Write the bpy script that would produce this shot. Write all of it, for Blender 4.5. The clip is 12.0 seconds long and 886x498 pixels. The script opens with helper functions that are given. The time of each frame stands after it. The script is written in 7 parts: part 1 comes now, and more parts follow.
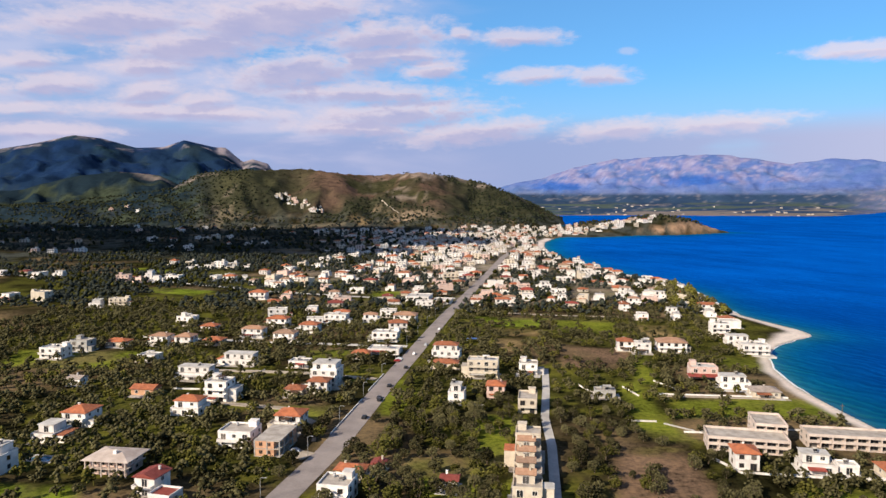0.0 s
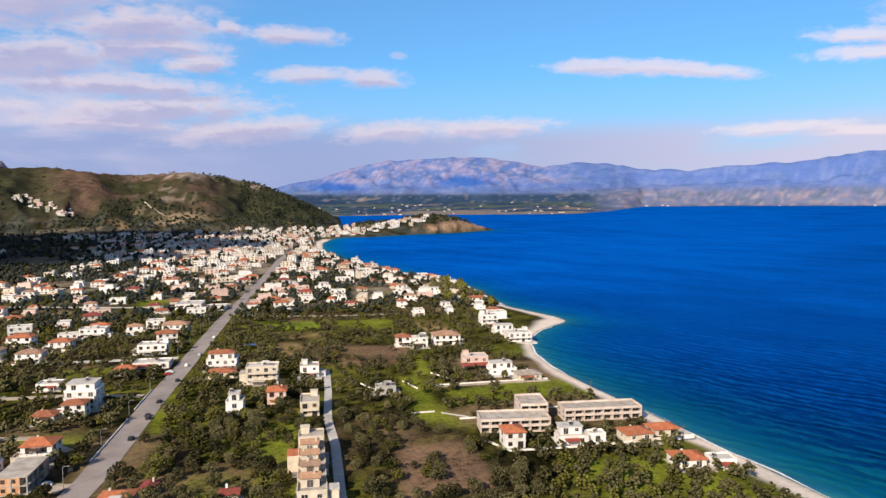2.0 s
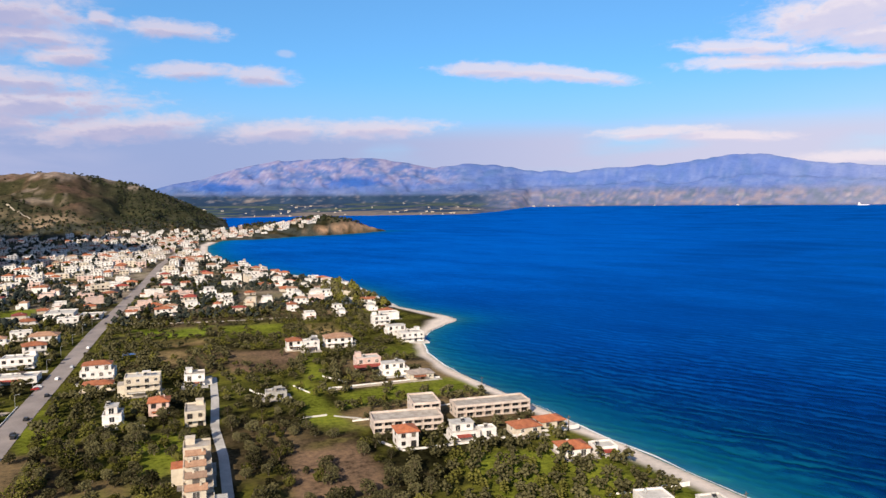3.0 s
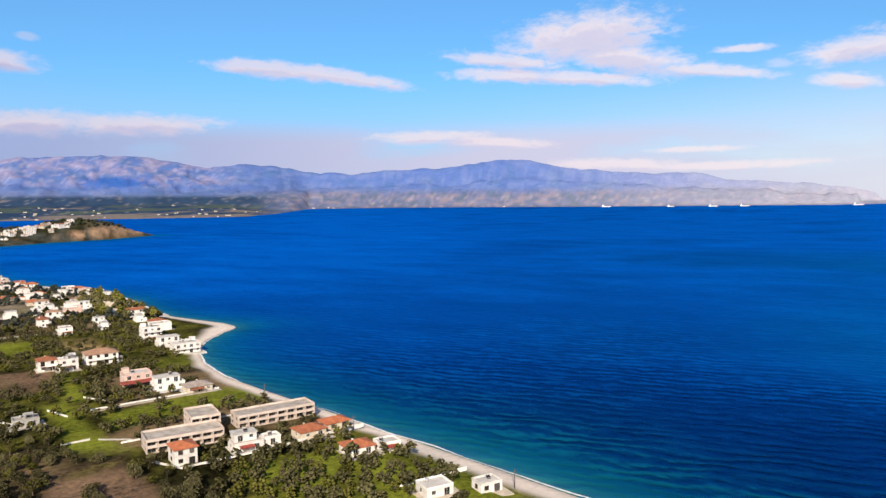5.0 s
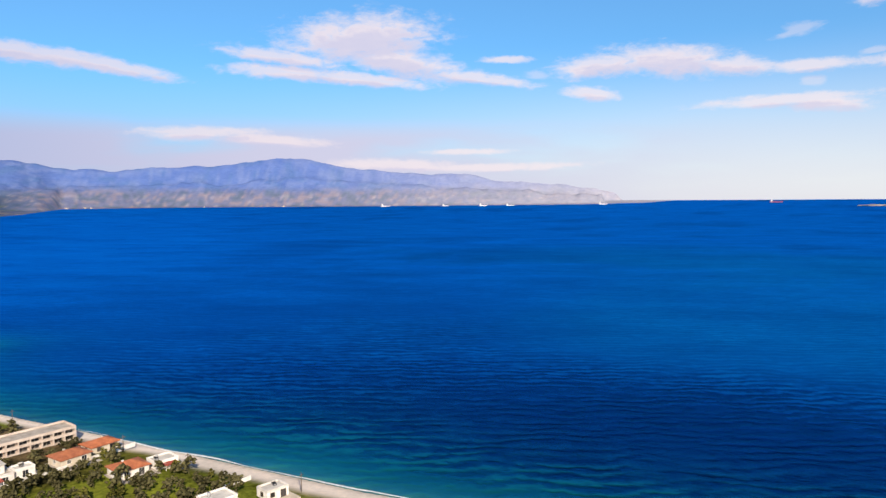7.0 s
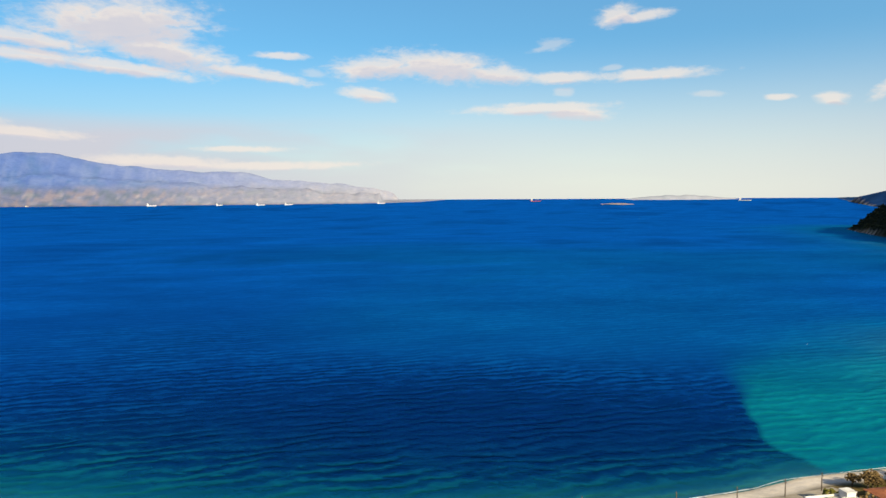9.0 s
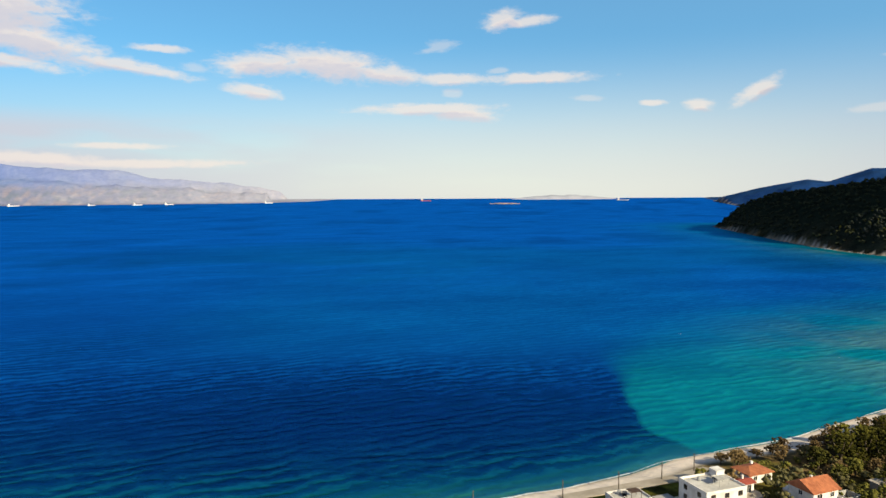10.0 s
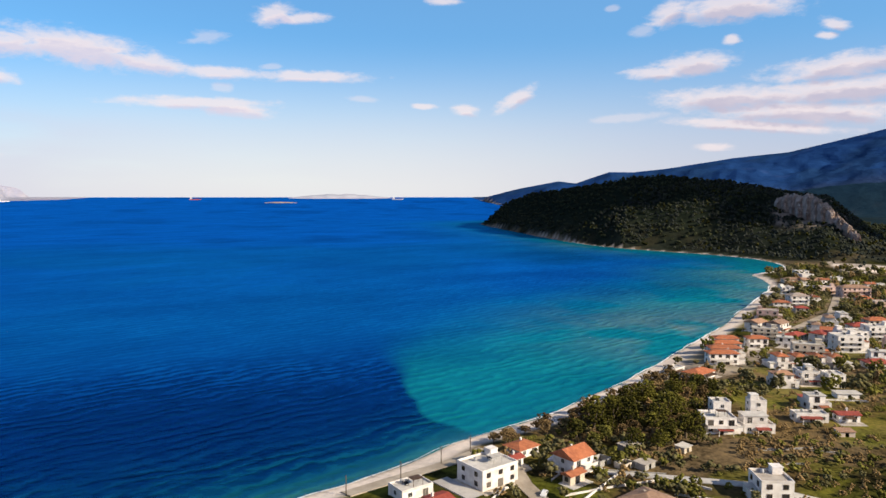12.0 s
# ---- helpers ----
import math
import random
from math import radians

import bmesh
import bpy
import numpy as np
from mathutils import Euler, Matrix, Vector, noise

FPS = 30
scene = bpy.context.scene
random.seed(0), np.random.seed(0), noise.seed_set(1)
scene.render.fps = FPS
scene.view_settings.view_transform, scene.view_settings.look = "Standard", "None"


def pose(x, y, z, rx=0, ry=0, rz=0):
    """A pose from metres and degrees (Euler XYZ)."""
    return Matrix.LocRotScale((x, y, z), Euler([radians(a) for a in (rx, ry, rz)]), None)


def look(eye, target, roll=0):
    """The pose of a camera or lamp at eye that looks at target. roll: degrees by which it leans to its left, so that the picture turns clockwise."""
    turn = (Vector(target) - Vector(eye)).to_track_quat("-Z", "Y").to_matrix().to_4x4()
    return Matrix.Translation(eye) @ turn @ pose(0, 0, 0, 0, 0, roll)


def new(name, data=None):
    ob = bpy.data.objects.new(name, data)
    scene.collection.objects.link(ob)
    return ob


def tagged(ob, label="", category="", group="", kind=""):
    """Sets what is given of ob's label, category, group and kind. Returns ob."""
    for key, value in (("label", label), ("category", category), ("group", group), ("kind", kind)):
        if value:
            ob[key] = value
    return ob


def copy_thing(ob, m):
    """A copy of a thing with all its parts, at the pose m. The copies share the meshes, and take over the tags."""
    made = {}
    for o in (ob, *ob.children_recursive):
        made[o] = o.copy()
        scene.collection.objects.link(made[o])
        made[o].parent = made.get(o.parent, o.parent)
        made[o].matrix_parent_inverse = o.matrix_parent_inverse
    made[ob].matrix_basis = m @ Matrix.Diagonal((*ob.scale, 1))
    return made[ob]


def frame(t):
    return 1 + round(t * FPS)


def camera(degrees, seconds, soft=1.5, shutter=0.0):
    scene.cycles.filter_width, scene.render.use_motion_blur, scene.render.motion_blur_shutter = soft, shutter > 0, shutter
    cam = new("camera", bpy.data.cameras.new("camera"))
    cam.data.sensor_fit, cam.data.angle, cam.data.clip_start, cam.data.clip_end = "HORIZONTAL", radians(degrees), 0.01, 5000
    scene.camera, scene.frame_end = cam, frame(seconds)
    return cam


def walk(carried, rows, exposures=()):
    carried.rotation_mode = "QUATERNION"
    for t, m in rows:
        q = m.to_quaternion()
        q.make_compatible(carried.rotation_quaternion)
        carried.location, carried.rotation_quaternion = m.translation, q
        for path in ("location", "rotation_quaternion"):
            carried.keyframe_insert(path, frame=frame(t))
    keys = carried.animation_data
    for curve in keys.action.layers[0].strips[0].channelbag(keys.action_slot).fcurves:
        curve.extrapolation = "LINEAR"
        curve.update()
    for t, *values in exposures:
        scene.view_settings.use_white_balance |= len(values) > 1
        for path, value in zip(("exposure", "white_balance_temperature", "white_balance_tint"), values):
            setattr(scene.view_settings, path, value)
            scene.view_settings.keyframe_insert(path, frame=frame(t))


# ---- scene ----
# ---- camera and its path ----
cam = camera(64.8, 12.0)
PATH = [
    (0.0, -0.00, 0.00, 80.00, -0.00, -3.92, -0.18),
    (0.5, 0.07, -0.14, 80.00, 4.56, -3.92, -0.05),
    (1.0, 0.12, -0.23, 80.01, 9.12, -3.92, 0.05),
    (1.5, 0.04, -0.27, 80.03, 13.55, -3.89, 0.12),
    (2.0, -0.01, -0.39, 80.04, 18.11, -3.87, 0.19),
    (2.5, 0.09, -0.67, 80.04, 22.49, -3.86, 0.31),
    (3.0, 0.26, -1.08, 80.03, 26.97, -3.84, 0.38),
    (5.0, -1.22, -2.88, 80.54, 44.83, -3.79, 0.34),
    (5.5, -1.91, -3.29, 80.83, 49.28, -3.81, 0.31),
    (6.0, -2.55, -3.75, 81.13, 53.81, -3.83, 0.27),
    (6.5, -3.11, -4.22, 81.40, 58.14, -3.86, 0.27),
    (7.0, -3.69, -4.62, 81.65, 62.66, -3.93, 0.31),
    (9.0, -3.34, -5.76, 81.41, 80.58, -4.08, 0.29),
    (9.5, -2.60, -5.93, 81.07, 84.96, -4.10, 0.33),
    (10.0, -1.78, -6.15, 80.69, 89.51, -4.14, 0.28),
    (10.5, -0.81, -6.24, 80.25, 93.92, -4.17, 0.28),
    (11.0, 0.15, -6.31, 79.75, 98.54, -4.20, 0.22),
    (11.5, 1.05, -6.37, 79.19, 102.99, -4.21, 0.14),
    (12.0, 1.83, -6.49, 78.59, 107.62, -4.23, 0.02),
]
walk(cam, [(t, pose(x, y, z, 90 + pitch, lean, -az)) for t, x, y, z, az, pitch, lean in PATH], [(0.0, 0.5, 6500, 10), (7.2, 0.5, 6550, 9), (9.0, 0.47, 7250, -2), (10.5, 0.47, 7150, 0), (12.0, 0.5, 6750, 8)])

# ---- daylight: sun, sky with clouds ----
SUN_AZ, SUN_EL = 227.0, 30.0


def bearing(az, dist, z=0.0):
    return Vector((dist * math.sin(radians(az)), dist * math.cos(radians(az)), z))


sun_data = bpy.data.lights.new("sun", "SUN")
sun_data.energy, sun_data.angle, sun_data.color = 5.0, radians(0.6), (1.0, 0.87, 0.70)
sun = new("sun", sun_data)
sun.matrix_world = look(bearing(SUN_AZ, 100 * math.cos(radians(SUN_EL)), 100 * math.sin(radians(SUN_EL))), (0, 0, 0))


class Nodes:
    """Short hand for node trees."""

    def __init__(self, tree):
        self.tree = tree
        tree.nodes.clear()

    def add(self, kind, **inputs):
        n = self.tree.nodes.new(kind)
        for k, v in inputs.items():
            key = int(k[1:]) if k[0] == "i" and k[1:].isdigit() else k.replace("_", " ")
            self.put(n.inputs[key], v)
        return n

    def put(self, socket, v):
        if isinstance(v, bpy.types.NodeSocket):
            self.tree.links.new(v, socket)
        elif isinstance(v, bpy.types.Node):
            self.tree.links.new(v.outputs[0], socket)
        else:
            socket.default_value = v

    def math(self, op, a, b=0.0, c=0.0, clamp=False):
        n = self.add("ShaderNodeMath")
        n.operation, n.use_clamp = op, clamp
        for i, v in enumerate((a, b, c)):
            self.put(n.inputs[i], v)
        return n.outputs[0]

    def vmath(self, op, a, b=(0, 0, 0)):
        n = self.add("ShaderNodeVectorMath")
        n.operation = op
        self.put(n.inputs[0], a)
        self.put(n.inputs[1], b)
        return n.outputs[0]

    def length(self, a):
        n = self.add("ShaderNodeVectorMath")
        n.operation = "LENGTH"
        self.put(n.inputs[0], a)
        return n.outputs["Value"]

    def noise(self, vec, scale, detail=4.0, rough=0.55, dist=0.0):
        n = self.add("ShaderNodeTexNoise", Scale=scale, Detail=detail, Roughness=rough, Distortion=dist)
        if vec is not None:
            self.put(n.inputs["Vector"], vec)
        return n.outputs[0]

    def ramp(self, fac, stops):
        n = self.add("ShaderNodeValToRGB")
        self.put(n.inputs[0], fac)
        el = n.color_ramp.elements
        while len(el) < len(stops):
            el.new(0.5)
        for e, (p, c) in zip(el, stops):
            e.position, e.color = p, (*c, 1.0) if len(c) == 3 else c
        return n.outputs[0]

    def range(self, v, a, b, c=0.0, d=1.0, smooth=True):
        n = self.add("ShaderNodeMapRange")
        n.interpolation_type = "SMOOTHSTEP" if smooth else "LINEAR"
        for i, x in enumerate((v, a, b, c, d)):
            self.put(n.inputs[i], x)
        return n.outputs[0]

    def mix(self, fac, a, b, mode="MIX"):
        n = self.add("ShaderNodeMix")
        n.data_type, n.blend_type = "RGBA", mode
        for i, v in ((0, fac), (6, a), (7, b)):
            self.put(n.inputs[i], (*v, 1.0) if isinstance(v, tuple) and len(v) == 3 else v)
        return n.outputs[2]


def sky():
    world = bpy.data.worlds.new("sky")
    scene.world = world
    world.use_nodes = True
    N = Nodes(world.node_tree)
    air = N.add("ShaderNodeTexSky")
    air.sky_type, air.sun_disc, air.altitude = "NISHITA", False, 80.0
    air.sun_elevation, air.sun_rotation = radians(SUN_EL), radians(SUN_AZ)
    air.air_density, air.dust_density, air.ozone_density = 1.0, 0.6, 2.2
    way = N.add("ShaderNodeTexCoord").outputs["Generated"]
    sep = N.add("ShaderNodeSeparateXYZ", Vector=way)
    x, y, z = sep.outputs
    az = N.math("MULTIPLY", N.math("ARCTAN2", x, y), 180 / math.pi)
    el = N.math("MULTIPLY", N.math("ARCSINE", z), 180 / math.pi)
    polar = N.add("ShaderNodeCombineXYZ", X=az, Y=N.math("MULTIPLY", el, 2.4), Z=0.0)
    ragged = N.noise(polar, 0.5, 5.0, 0.58, 0.35)
    fluff = N.noise(polar, 1.7, 4.0, 0.6, 0.2)
    edge = N.math("ADD", N.math("MULTIPLY", N.math("SUBTRACT", ragged, 0.5), 2.3), N.math("MULTIPLY", N.math("SUBTRACT", fluff, 0.5), 0.8))

    def depth(at, spots):
        """How deep a way of looking lies in the nearest cloud: 1 at its heart, 0 at its rim."""
        near = N.math("ADD", el, 100.0)
        for a, e, w, h, tilt in spots:
            step = N.add("ShaderNodeVectorMath")
            step.operation = "MULTIPLY_ADD"
            for i, v in enumerate((near, (1e-6, 1e-6, 0), at)):
                N.put(step.inputs[i], v)
            m = N.add("ShaderNodeMapping", Vector=step)
            m.vector_type = "TEXTURE"
            m.inputs["Location"].default_value = (a, e, 0)
            m.inputs["Rotation"].default_value = (0, 0, radians(tilt))
            m.inputs["Scale"].default_value = (w * 1.12, h * 1.25, 1)
            far = N.length(m.outputs[0])
            near = N.math("MINIMUM", near, far)
        return N.math("SUBTRACT", 1.0, near)

    here = N.add("ShaderNodeCombineXYZ", X=az, Y=el, Z=0.0)
    above = N.add("ShaderNodeCombineXYZ", X=N.math("SUBTRACT", az, 0.35), Y=N.math("ADD", el, 0.55), Z=0.0)
    core = N.math("ADD", N.math("MAXIMUM", depth(here, CLOUDS), -1.2), N.math("MULTIPLY", edge, 0.72))
    single = N.range(core, -0.42, 0.56)
    lid = N.range(N.math("ADD", N.math("MAXIMUM", depth(above, CLOUDS), -1.2), N.math("MULTIPLY", edge, 0.5)), -0.1, 0.62)
    wisp = N.math("MULTIPLY", N.range(N.math("ADD", N.math("MAXIMUM", depth(here, WISPS), -1.2), N.math("MULTIPLY", edge, 0.7)), -0.2, 0.6), 0.45)
    # the broken deck over the land, thin between its heaps and closed beyond the view
    wide = N.add("ShaderNodeCombineXYZ", X=N.math("MULTIPLY", az, 0.55), Y=N.math("MULTIPLY", el, 2.6), Z=3.0)
    bank = N.noise(wide, 0.16, 5.0, 0.5, 0.25)
    over = N.math("MULTIPLY", N.range(az, 10.0, -20.0), N.range(el, 2.0, 7.0))
    decked = N.math("MULTIPLY", N.range(N.math("ADD", bank, N.math("MULTIPLY", over, 0.22)), 0.46, 0.80), N.range(az, 8.0, -12.0))
    decked = N.math("MULTIPLY", decked, 0.72)
    # low haze bank above the far coasts
    low = N.math("MULTIPLY", N.range(el, 7.0, 4.6), N.range(N.noise(wide, 0.12, 3.0, 0.5), 0.22, 0.5))
    shade = N.math("ADD", N.math("MULTIPLY", lid, 0.75), N.math("MULTIPLY", N.math("SUBTRACT", N.noise(polar, 0.33, 4.0, 0.55), 0.5), 0.7))
    grey = N.mix(N.range(az, -2.0, 45.0), (4.6, 4.6, 6.9), (7.0, 6.6, 8.3))
    grey = N.mix(N.range(az, 95.0, 125.0), grey, (5.7, 5.3, 6.8))
    bright = N.mix(N.range(az, -5.0, 70.0), (7.9, 6.9, 7.8), (9.7, 8.5, 8.8))
    white = N.mix(N.range(shade, 0.0, 0.95), bright, grey)
    tint = N.mix(N.range(el, 45.0, 16.0, 0.0, N.range(az, 70.0, 125.0, 0.28, 0.50)), N.mix(1.0, air.outputs[0], N.mix(N.range(el, 16.0, 50.0), SKY_TINT, (0.32, 0.48, 0.64)), "MULTIPLY"), (2.3, 5.2, 9.6))
    veil = N.mix(N.range(az, 30.0, 90.0), (4.7, 5.3, 7.6), (9.7, 9.1, 9.1))
    veil = N.mix(N.range(az, 100.0, 140.0), veil, (6.7, 6.3, 7.4))
    haze = N.mix(N.range(el, N.range(az, 30.0, 90.0, 11.0, 13.0), 0.0, 0.0, 0.8), tint, veil)
    haze = N.mix(N.math("MULTIPLY", low, N.range(az, 95.0, 50.0, 0.1, 0.9)), haze, N.mix(N.range(az, 5.0, 55.0), (3.4, 4.1, 6.9), (6.7, 6.4, 8.2)))
    thin = N.mix(decked, haze, N.mix(N.range(bank, 0.40, 0.62), (4.0, 4.5, 7.2), (6.3, 6.1, 8.0)))
    cover = N.math("MAXIMUM", single, wisp)
    out = N.mix(N.math("MULTIPLY", cover, N.range(lid, 0.0, 0.6, 0.72, 0.92)), thin, white)
    bg = N.add("ShaderNodeBackground", Color=out, Strength=0.07)
    N.add("ShaderNodeOutputWorld", Surface=bg)


SKY_TINT = (0.58, 1.17, 1.58)
# bearing, elevation, half width, half height and tilt, all in degrees
CLOUDS = [(5.8, 12.9, 3.5, 0.51, -0), (1.4, 13.3, 0.9, 0.38, -8), (7.4, 10.0, 3.0, 0.48, 3), (12.4, 9.8, 2.5, 0.55, -3), (29.7, 10.5, 2.6, 0.39, -2), (33.0, 10.3, 3.8, 0.52, -1), (38.4, 9.8, 3.3, 0.34, -5), (2.5, 5.6, 5.5, 0.81, 6),
           (14.3, 5.7, 4.1, 0.65, 3), (21.1, 5.9, 4.8, 0.59, 3), (43.4, 5.3, 2.9, 0.39, 3), (49.3, 4.9, 3.8, 0.33, -4), (-25.2, 12.9, 5.8, 0.99, 8), (-13.4, 14.0, 7.4, 1.54, 10), (-5.1, 12.9, 5.0, 1.09, 6), (-3.6, 11.7, 3.9, 0.47, -0)]
CLOUDS += [(-30.4, 9.7, 2.3, 0.45, 9), (-19.4, 11.7, 5.8, 1.05, 7), (-22.8, 9.9, 2.9, 0.56, 8), (-11.8, 10.2, 5.3, 1.19, 8), (-6.1, 11.2, 2.8, 0.94, 7), (-0.8, 10.5, 2.2, 0.65, 4), (-29.2, 8.1, 3.5, 0.62, 7), (-22.7, 8.1, 2.4, 0.61, 8),
           (-18.9, 7.7, 2.3, 0.50, 7), (-7.0, 8.6, 7.7, 0.66, -0), (-20.3, 6.7, 7.7, 0.50, 1), (-4.0, 7.0, 7.1, 0.89, 4), (-7.0, 5.9, 5.2, 0.54, -1), (-30.7, 6.4, 2.4, 0.35, 6), (-29.3, 4.9, 4.2, 0.47, 1), (30.5, 10.6, 3.4, 0.40, -1)]
CLOUDS += [(37.1, 10.0, 4.4, 0.42, -8), (56.1, 12.8, 5.1, 1.43, 4), (58.9, 11.1, 4.8, 0.86, -10), (65.5, 9.8, 4.1, 0.34, -7), (50.1, 11.2, 4.1, 0.43, -6), (50.3, 10.1, 3.9, 0.44, -1), (56.3, 9.7, 4.5, 0.39, -5), (67.8, 11.2, 1.9, 0.21, -1),
           (75.1, 10.5, 2.9, 0.65, 4), (80.3, 10.6, 4.1, 0.89, -5), (85.0, 9.9, 2.5, 0.52, -7), (74.5, 8.4, 1.8, 0.41, -6), (49.1, 4.8, 3.7, 0.23, -2), (43.7, 5.4, 4.0, 0.31, 1), (64.9, 4.0, 2.8, 0.18, -0), (59.1, 2.9, 4.6, 0.41, -2)]
CLOUDS += [(67.0, 2.7, 5.3, 0.27, 1), (23.3, 5.9, 2.3, 0.39, 7), (74.3, 10.3, 2.0, 0.60, 6), (94.3, 14.0, 1.4, 0.53, 12), (96.2, 13.8, 1.9, 0.32, 4), (88.5, 7.2, 4.6, 0.35, 1), (91.0, 6.9, 2.2, 0.48, -4), (96.9, 9.5, 3.9, 0.34, 0),
           (90.1, 9.5, 2.3, 0.35, -0), (106.1, 7.3, 0.9, 0.18, -1), (109.4, 7.0, 0.9, 0.35, -9), (113.4, 7.8, 1.5, 0.43, 29), (124.5, 9.5, 2.0, 0.39, -1), (127.0, 10.0, 2.3, 0.65, 3), (107.6, 15.3, 1.3, 0.21, -2), (125.2, 13.8, 1.2, 0.64, 22)]
CLOUDS += [(129.6, 13.8, 3.7, 0.70, -1), (129.7, 11.6, 0.5, 0.32, 4), (136.4, 12.0, 0.8, 0.30, -18), (136.0, 11.3, 0.6, 0.19, -6), (137.5, 9.2, 4.4, 0.64, 5), (129.7, 7.4, 4.2, 0.66, -0), (137.1, 7.5, 5.2, 0.69, 2), (134.9, 6.1, 6.5, 0.63, -4),
           (131.4, 5.3, 5.4, 0.33, -6), (128.7, 3.8, 1.2, 0.21, -1)]
WISPS = [(14.5, 11.6, 0.7, 0.25, -3), (89.4, 12.1, 1.3, 0.38, 4), (90.2, 8.4, 0.8, 0.35, -2), (101.1, 7.8, 1.0, 0.21, -3), (123.3, 12.6, 0.9, 0.33, 4), (122.4, 6.2, 3.2, 0.30, 3), (120.9, 14.4, 0.5, 0.20, 1), (94.0, 10.1, 0.8, 0.21, 4),
           (70.3, 9.9, 1.0, 0.33, -1), (88.9, 11.9, 1.2, 0.24, 14)]
sky()

# ---- materials ----
def surface(name, roughness=0.8, metallic=0.0, specular=0.3):
    """A node material: its Nodes, the shader and the position in metres."""
    m = bpy.data.materials.new(name)
    m.use_nodes = True
    N = Nodes(m.node_tree)
    shader = N.add("ShaderNodeBsdfPrincipled", Roughness=roughness, Metallic=metallic)
    shader.inputs["Specular IOR Level"].default_value = specular
    N.add("ShaderNodeOutputMaterial", Surface=shader)
    return m, N, shader


def bumped(N, shader, height, strength=0.4, distance=0.1):
    b = N.add("ShaderNodeBump", Strength=strength, Distance=distance, Height=height)
    N.put(shader.inputs["Normal"], b)


def plain(name, dark, light, scale=0.6, roughness=0.85, bump=0.25, fine=9.0, vary=0.12, specular=0.25):
    """Two tones mixed by stains and grain, with a slight change from object to object."""
    m, N, sh = surface(name, roughness, 0.0, specular)
    at = N.add("ShaderNodeTexCoord").outputs["Object"]
    one = N.add("ShaderNodeObjectInfo").outputs["Random"]
    shift = N.vmath("ADD", at, N.add("ShaderNodeCombineXYZ", X=N.math("MULTIPLY", one, 37.0), Y=N.math("MULTIPLY", one, 11.0), Z=0.0).outputs[0])
    stain = N.noise(shift, scale, 5.0, 0.6)
    grain = N.noise(shift, fine, 3.0, 0.6)
    tone = N.math("ADD", N.math("MULTIPLY", stain, 0.75), N.math("MULTIPLY", grain, 0.25))
    col = N.mix(N.range(tone, 0.32, 0.66), dark, light)
    col = N.mix(1.0, col, N.ramp(one, [(0.0, (1 - vary,) * 3), (1.0, (1 + vary * 0.3,) * 3)]), "MULTIPLY")
    N.put(sh.inputs["Base Color"], col)
    bumped(N, sh, grain, bump, 0.04)
    return m


def tiles(name, dark, light):
    """Clay roof tiles: courses running down the slope, patchy with age."""
    m, N, sh = surface(name, 0.8, 0.0, 0.25)
    at = N.add("ShaderNodeTexCoord").outputs["Object"]
    one = N.add("ShaderNodeObjectInfo").outputs["Random"]
    sep = N.add("ShaderNodeSeparateXYZ", Vector=at)
    ribs = N.math("SINE", N.math("MULTIPLY", sep.outputs[0], 2 * math.pi / 0.42))
    rows = N.math("SINE", N.math("MULTIPLY", sep.outputs[1], 2 * math.pi / 0.36))
    patch = N.noise(at, 0.7, 5.0, 0.65)
    grain = N.noise(at, 4.0, 3.0, 0.6)
    tone = N.math("ADD", N.math("MULTIPLY", patch, 0.7), N.math("MULTIPLY", grain, 0.3))
    col = N.mix(N.range(tone, 0.3, 0.7), dark, light)
    col = N.mix(1.0, col, N.ramp(one, [(0.0, (0.72, 0.78, 0.85)), (1.0, (1.12, 1.05, 1.0))]), "MULTIPLY")
    N.put(sh.inputs["Base Color"], col)
    bumped(N, sh, N.math("ADD", ribs, N.math("MULTIPLY", rows, 0.6)), 0.5, 0.05)
    return m


WHITE = plain("whitewash", (0.60, 0.55, 0.51), (0.84, 0.80, 0.755), 0.45, vary=0.2)
CREAM = plain("cream_render", (0.46, 0.39, 0.30), (0.64, 0.56, 0.45), 0.5)
PINKISH = plain("pink_render", (0.52, 0.36, 0.30), (0.70, 0.52, 0.45), 0.5)
GREYED = plain("bare_concrete", (0.26, 0.25, 0.23), (0.44, 0.42, 0.39), 0.5, 0.9)
ROOFGREY = plain("grey_roof_screed", (0.28, 0.245, 0.21), (0.47, 0.42, 0.365), 0.35, 0.9)
PALEROOF = plain("pale_roof_screed", (0.38, 0.355, 0.32), (0.60, 0.57, 0.53), 0.35, 0.9)
WEATHERED = plain("weathered_hotel_render", (0.42, 0.335, 0.285), (0.64, 0.54, 0.47), 0.22, 0.9)
BRICK = plain("hollow_clay_brick", (0.44, 0.23, 0.13), (0.64, 0.38, 0.24), 0.8, 0.9)
TILE = tiles("clay_tiles", (0.26, 0.085, 0.042), (0.50, 0.180, 0.082))
TILEPALE = tiles("faded_clay_tiles", (0.27, 0.15, 0.095), (0.45, 0.28, 0.18))
TILERED = tiles("dark_red_tiles", (0.20, 0.04, 0.03), (0.36, 0.085, 0.06))
GREYTILE = tiles("grey_tiles", (0.22, 0.19, 0.17), (0.40, 0.35, 0.31))
DARKWOOD = plain("brown_shutter", (0.05, 0.03, 0.02), (0.12, 0.07, 0.04), 1.5, 0.6)
IRON = plain("galvanised_steel", (0.28, 0.28, 0.28), (0.42, 0.42, 0.42), 2.0, 0.45)
RUBBER = plain("tyre_rubber", (0.012, 0.012, 0.012), (0.03, 0.03, 0.03), 3.0, 0.8)
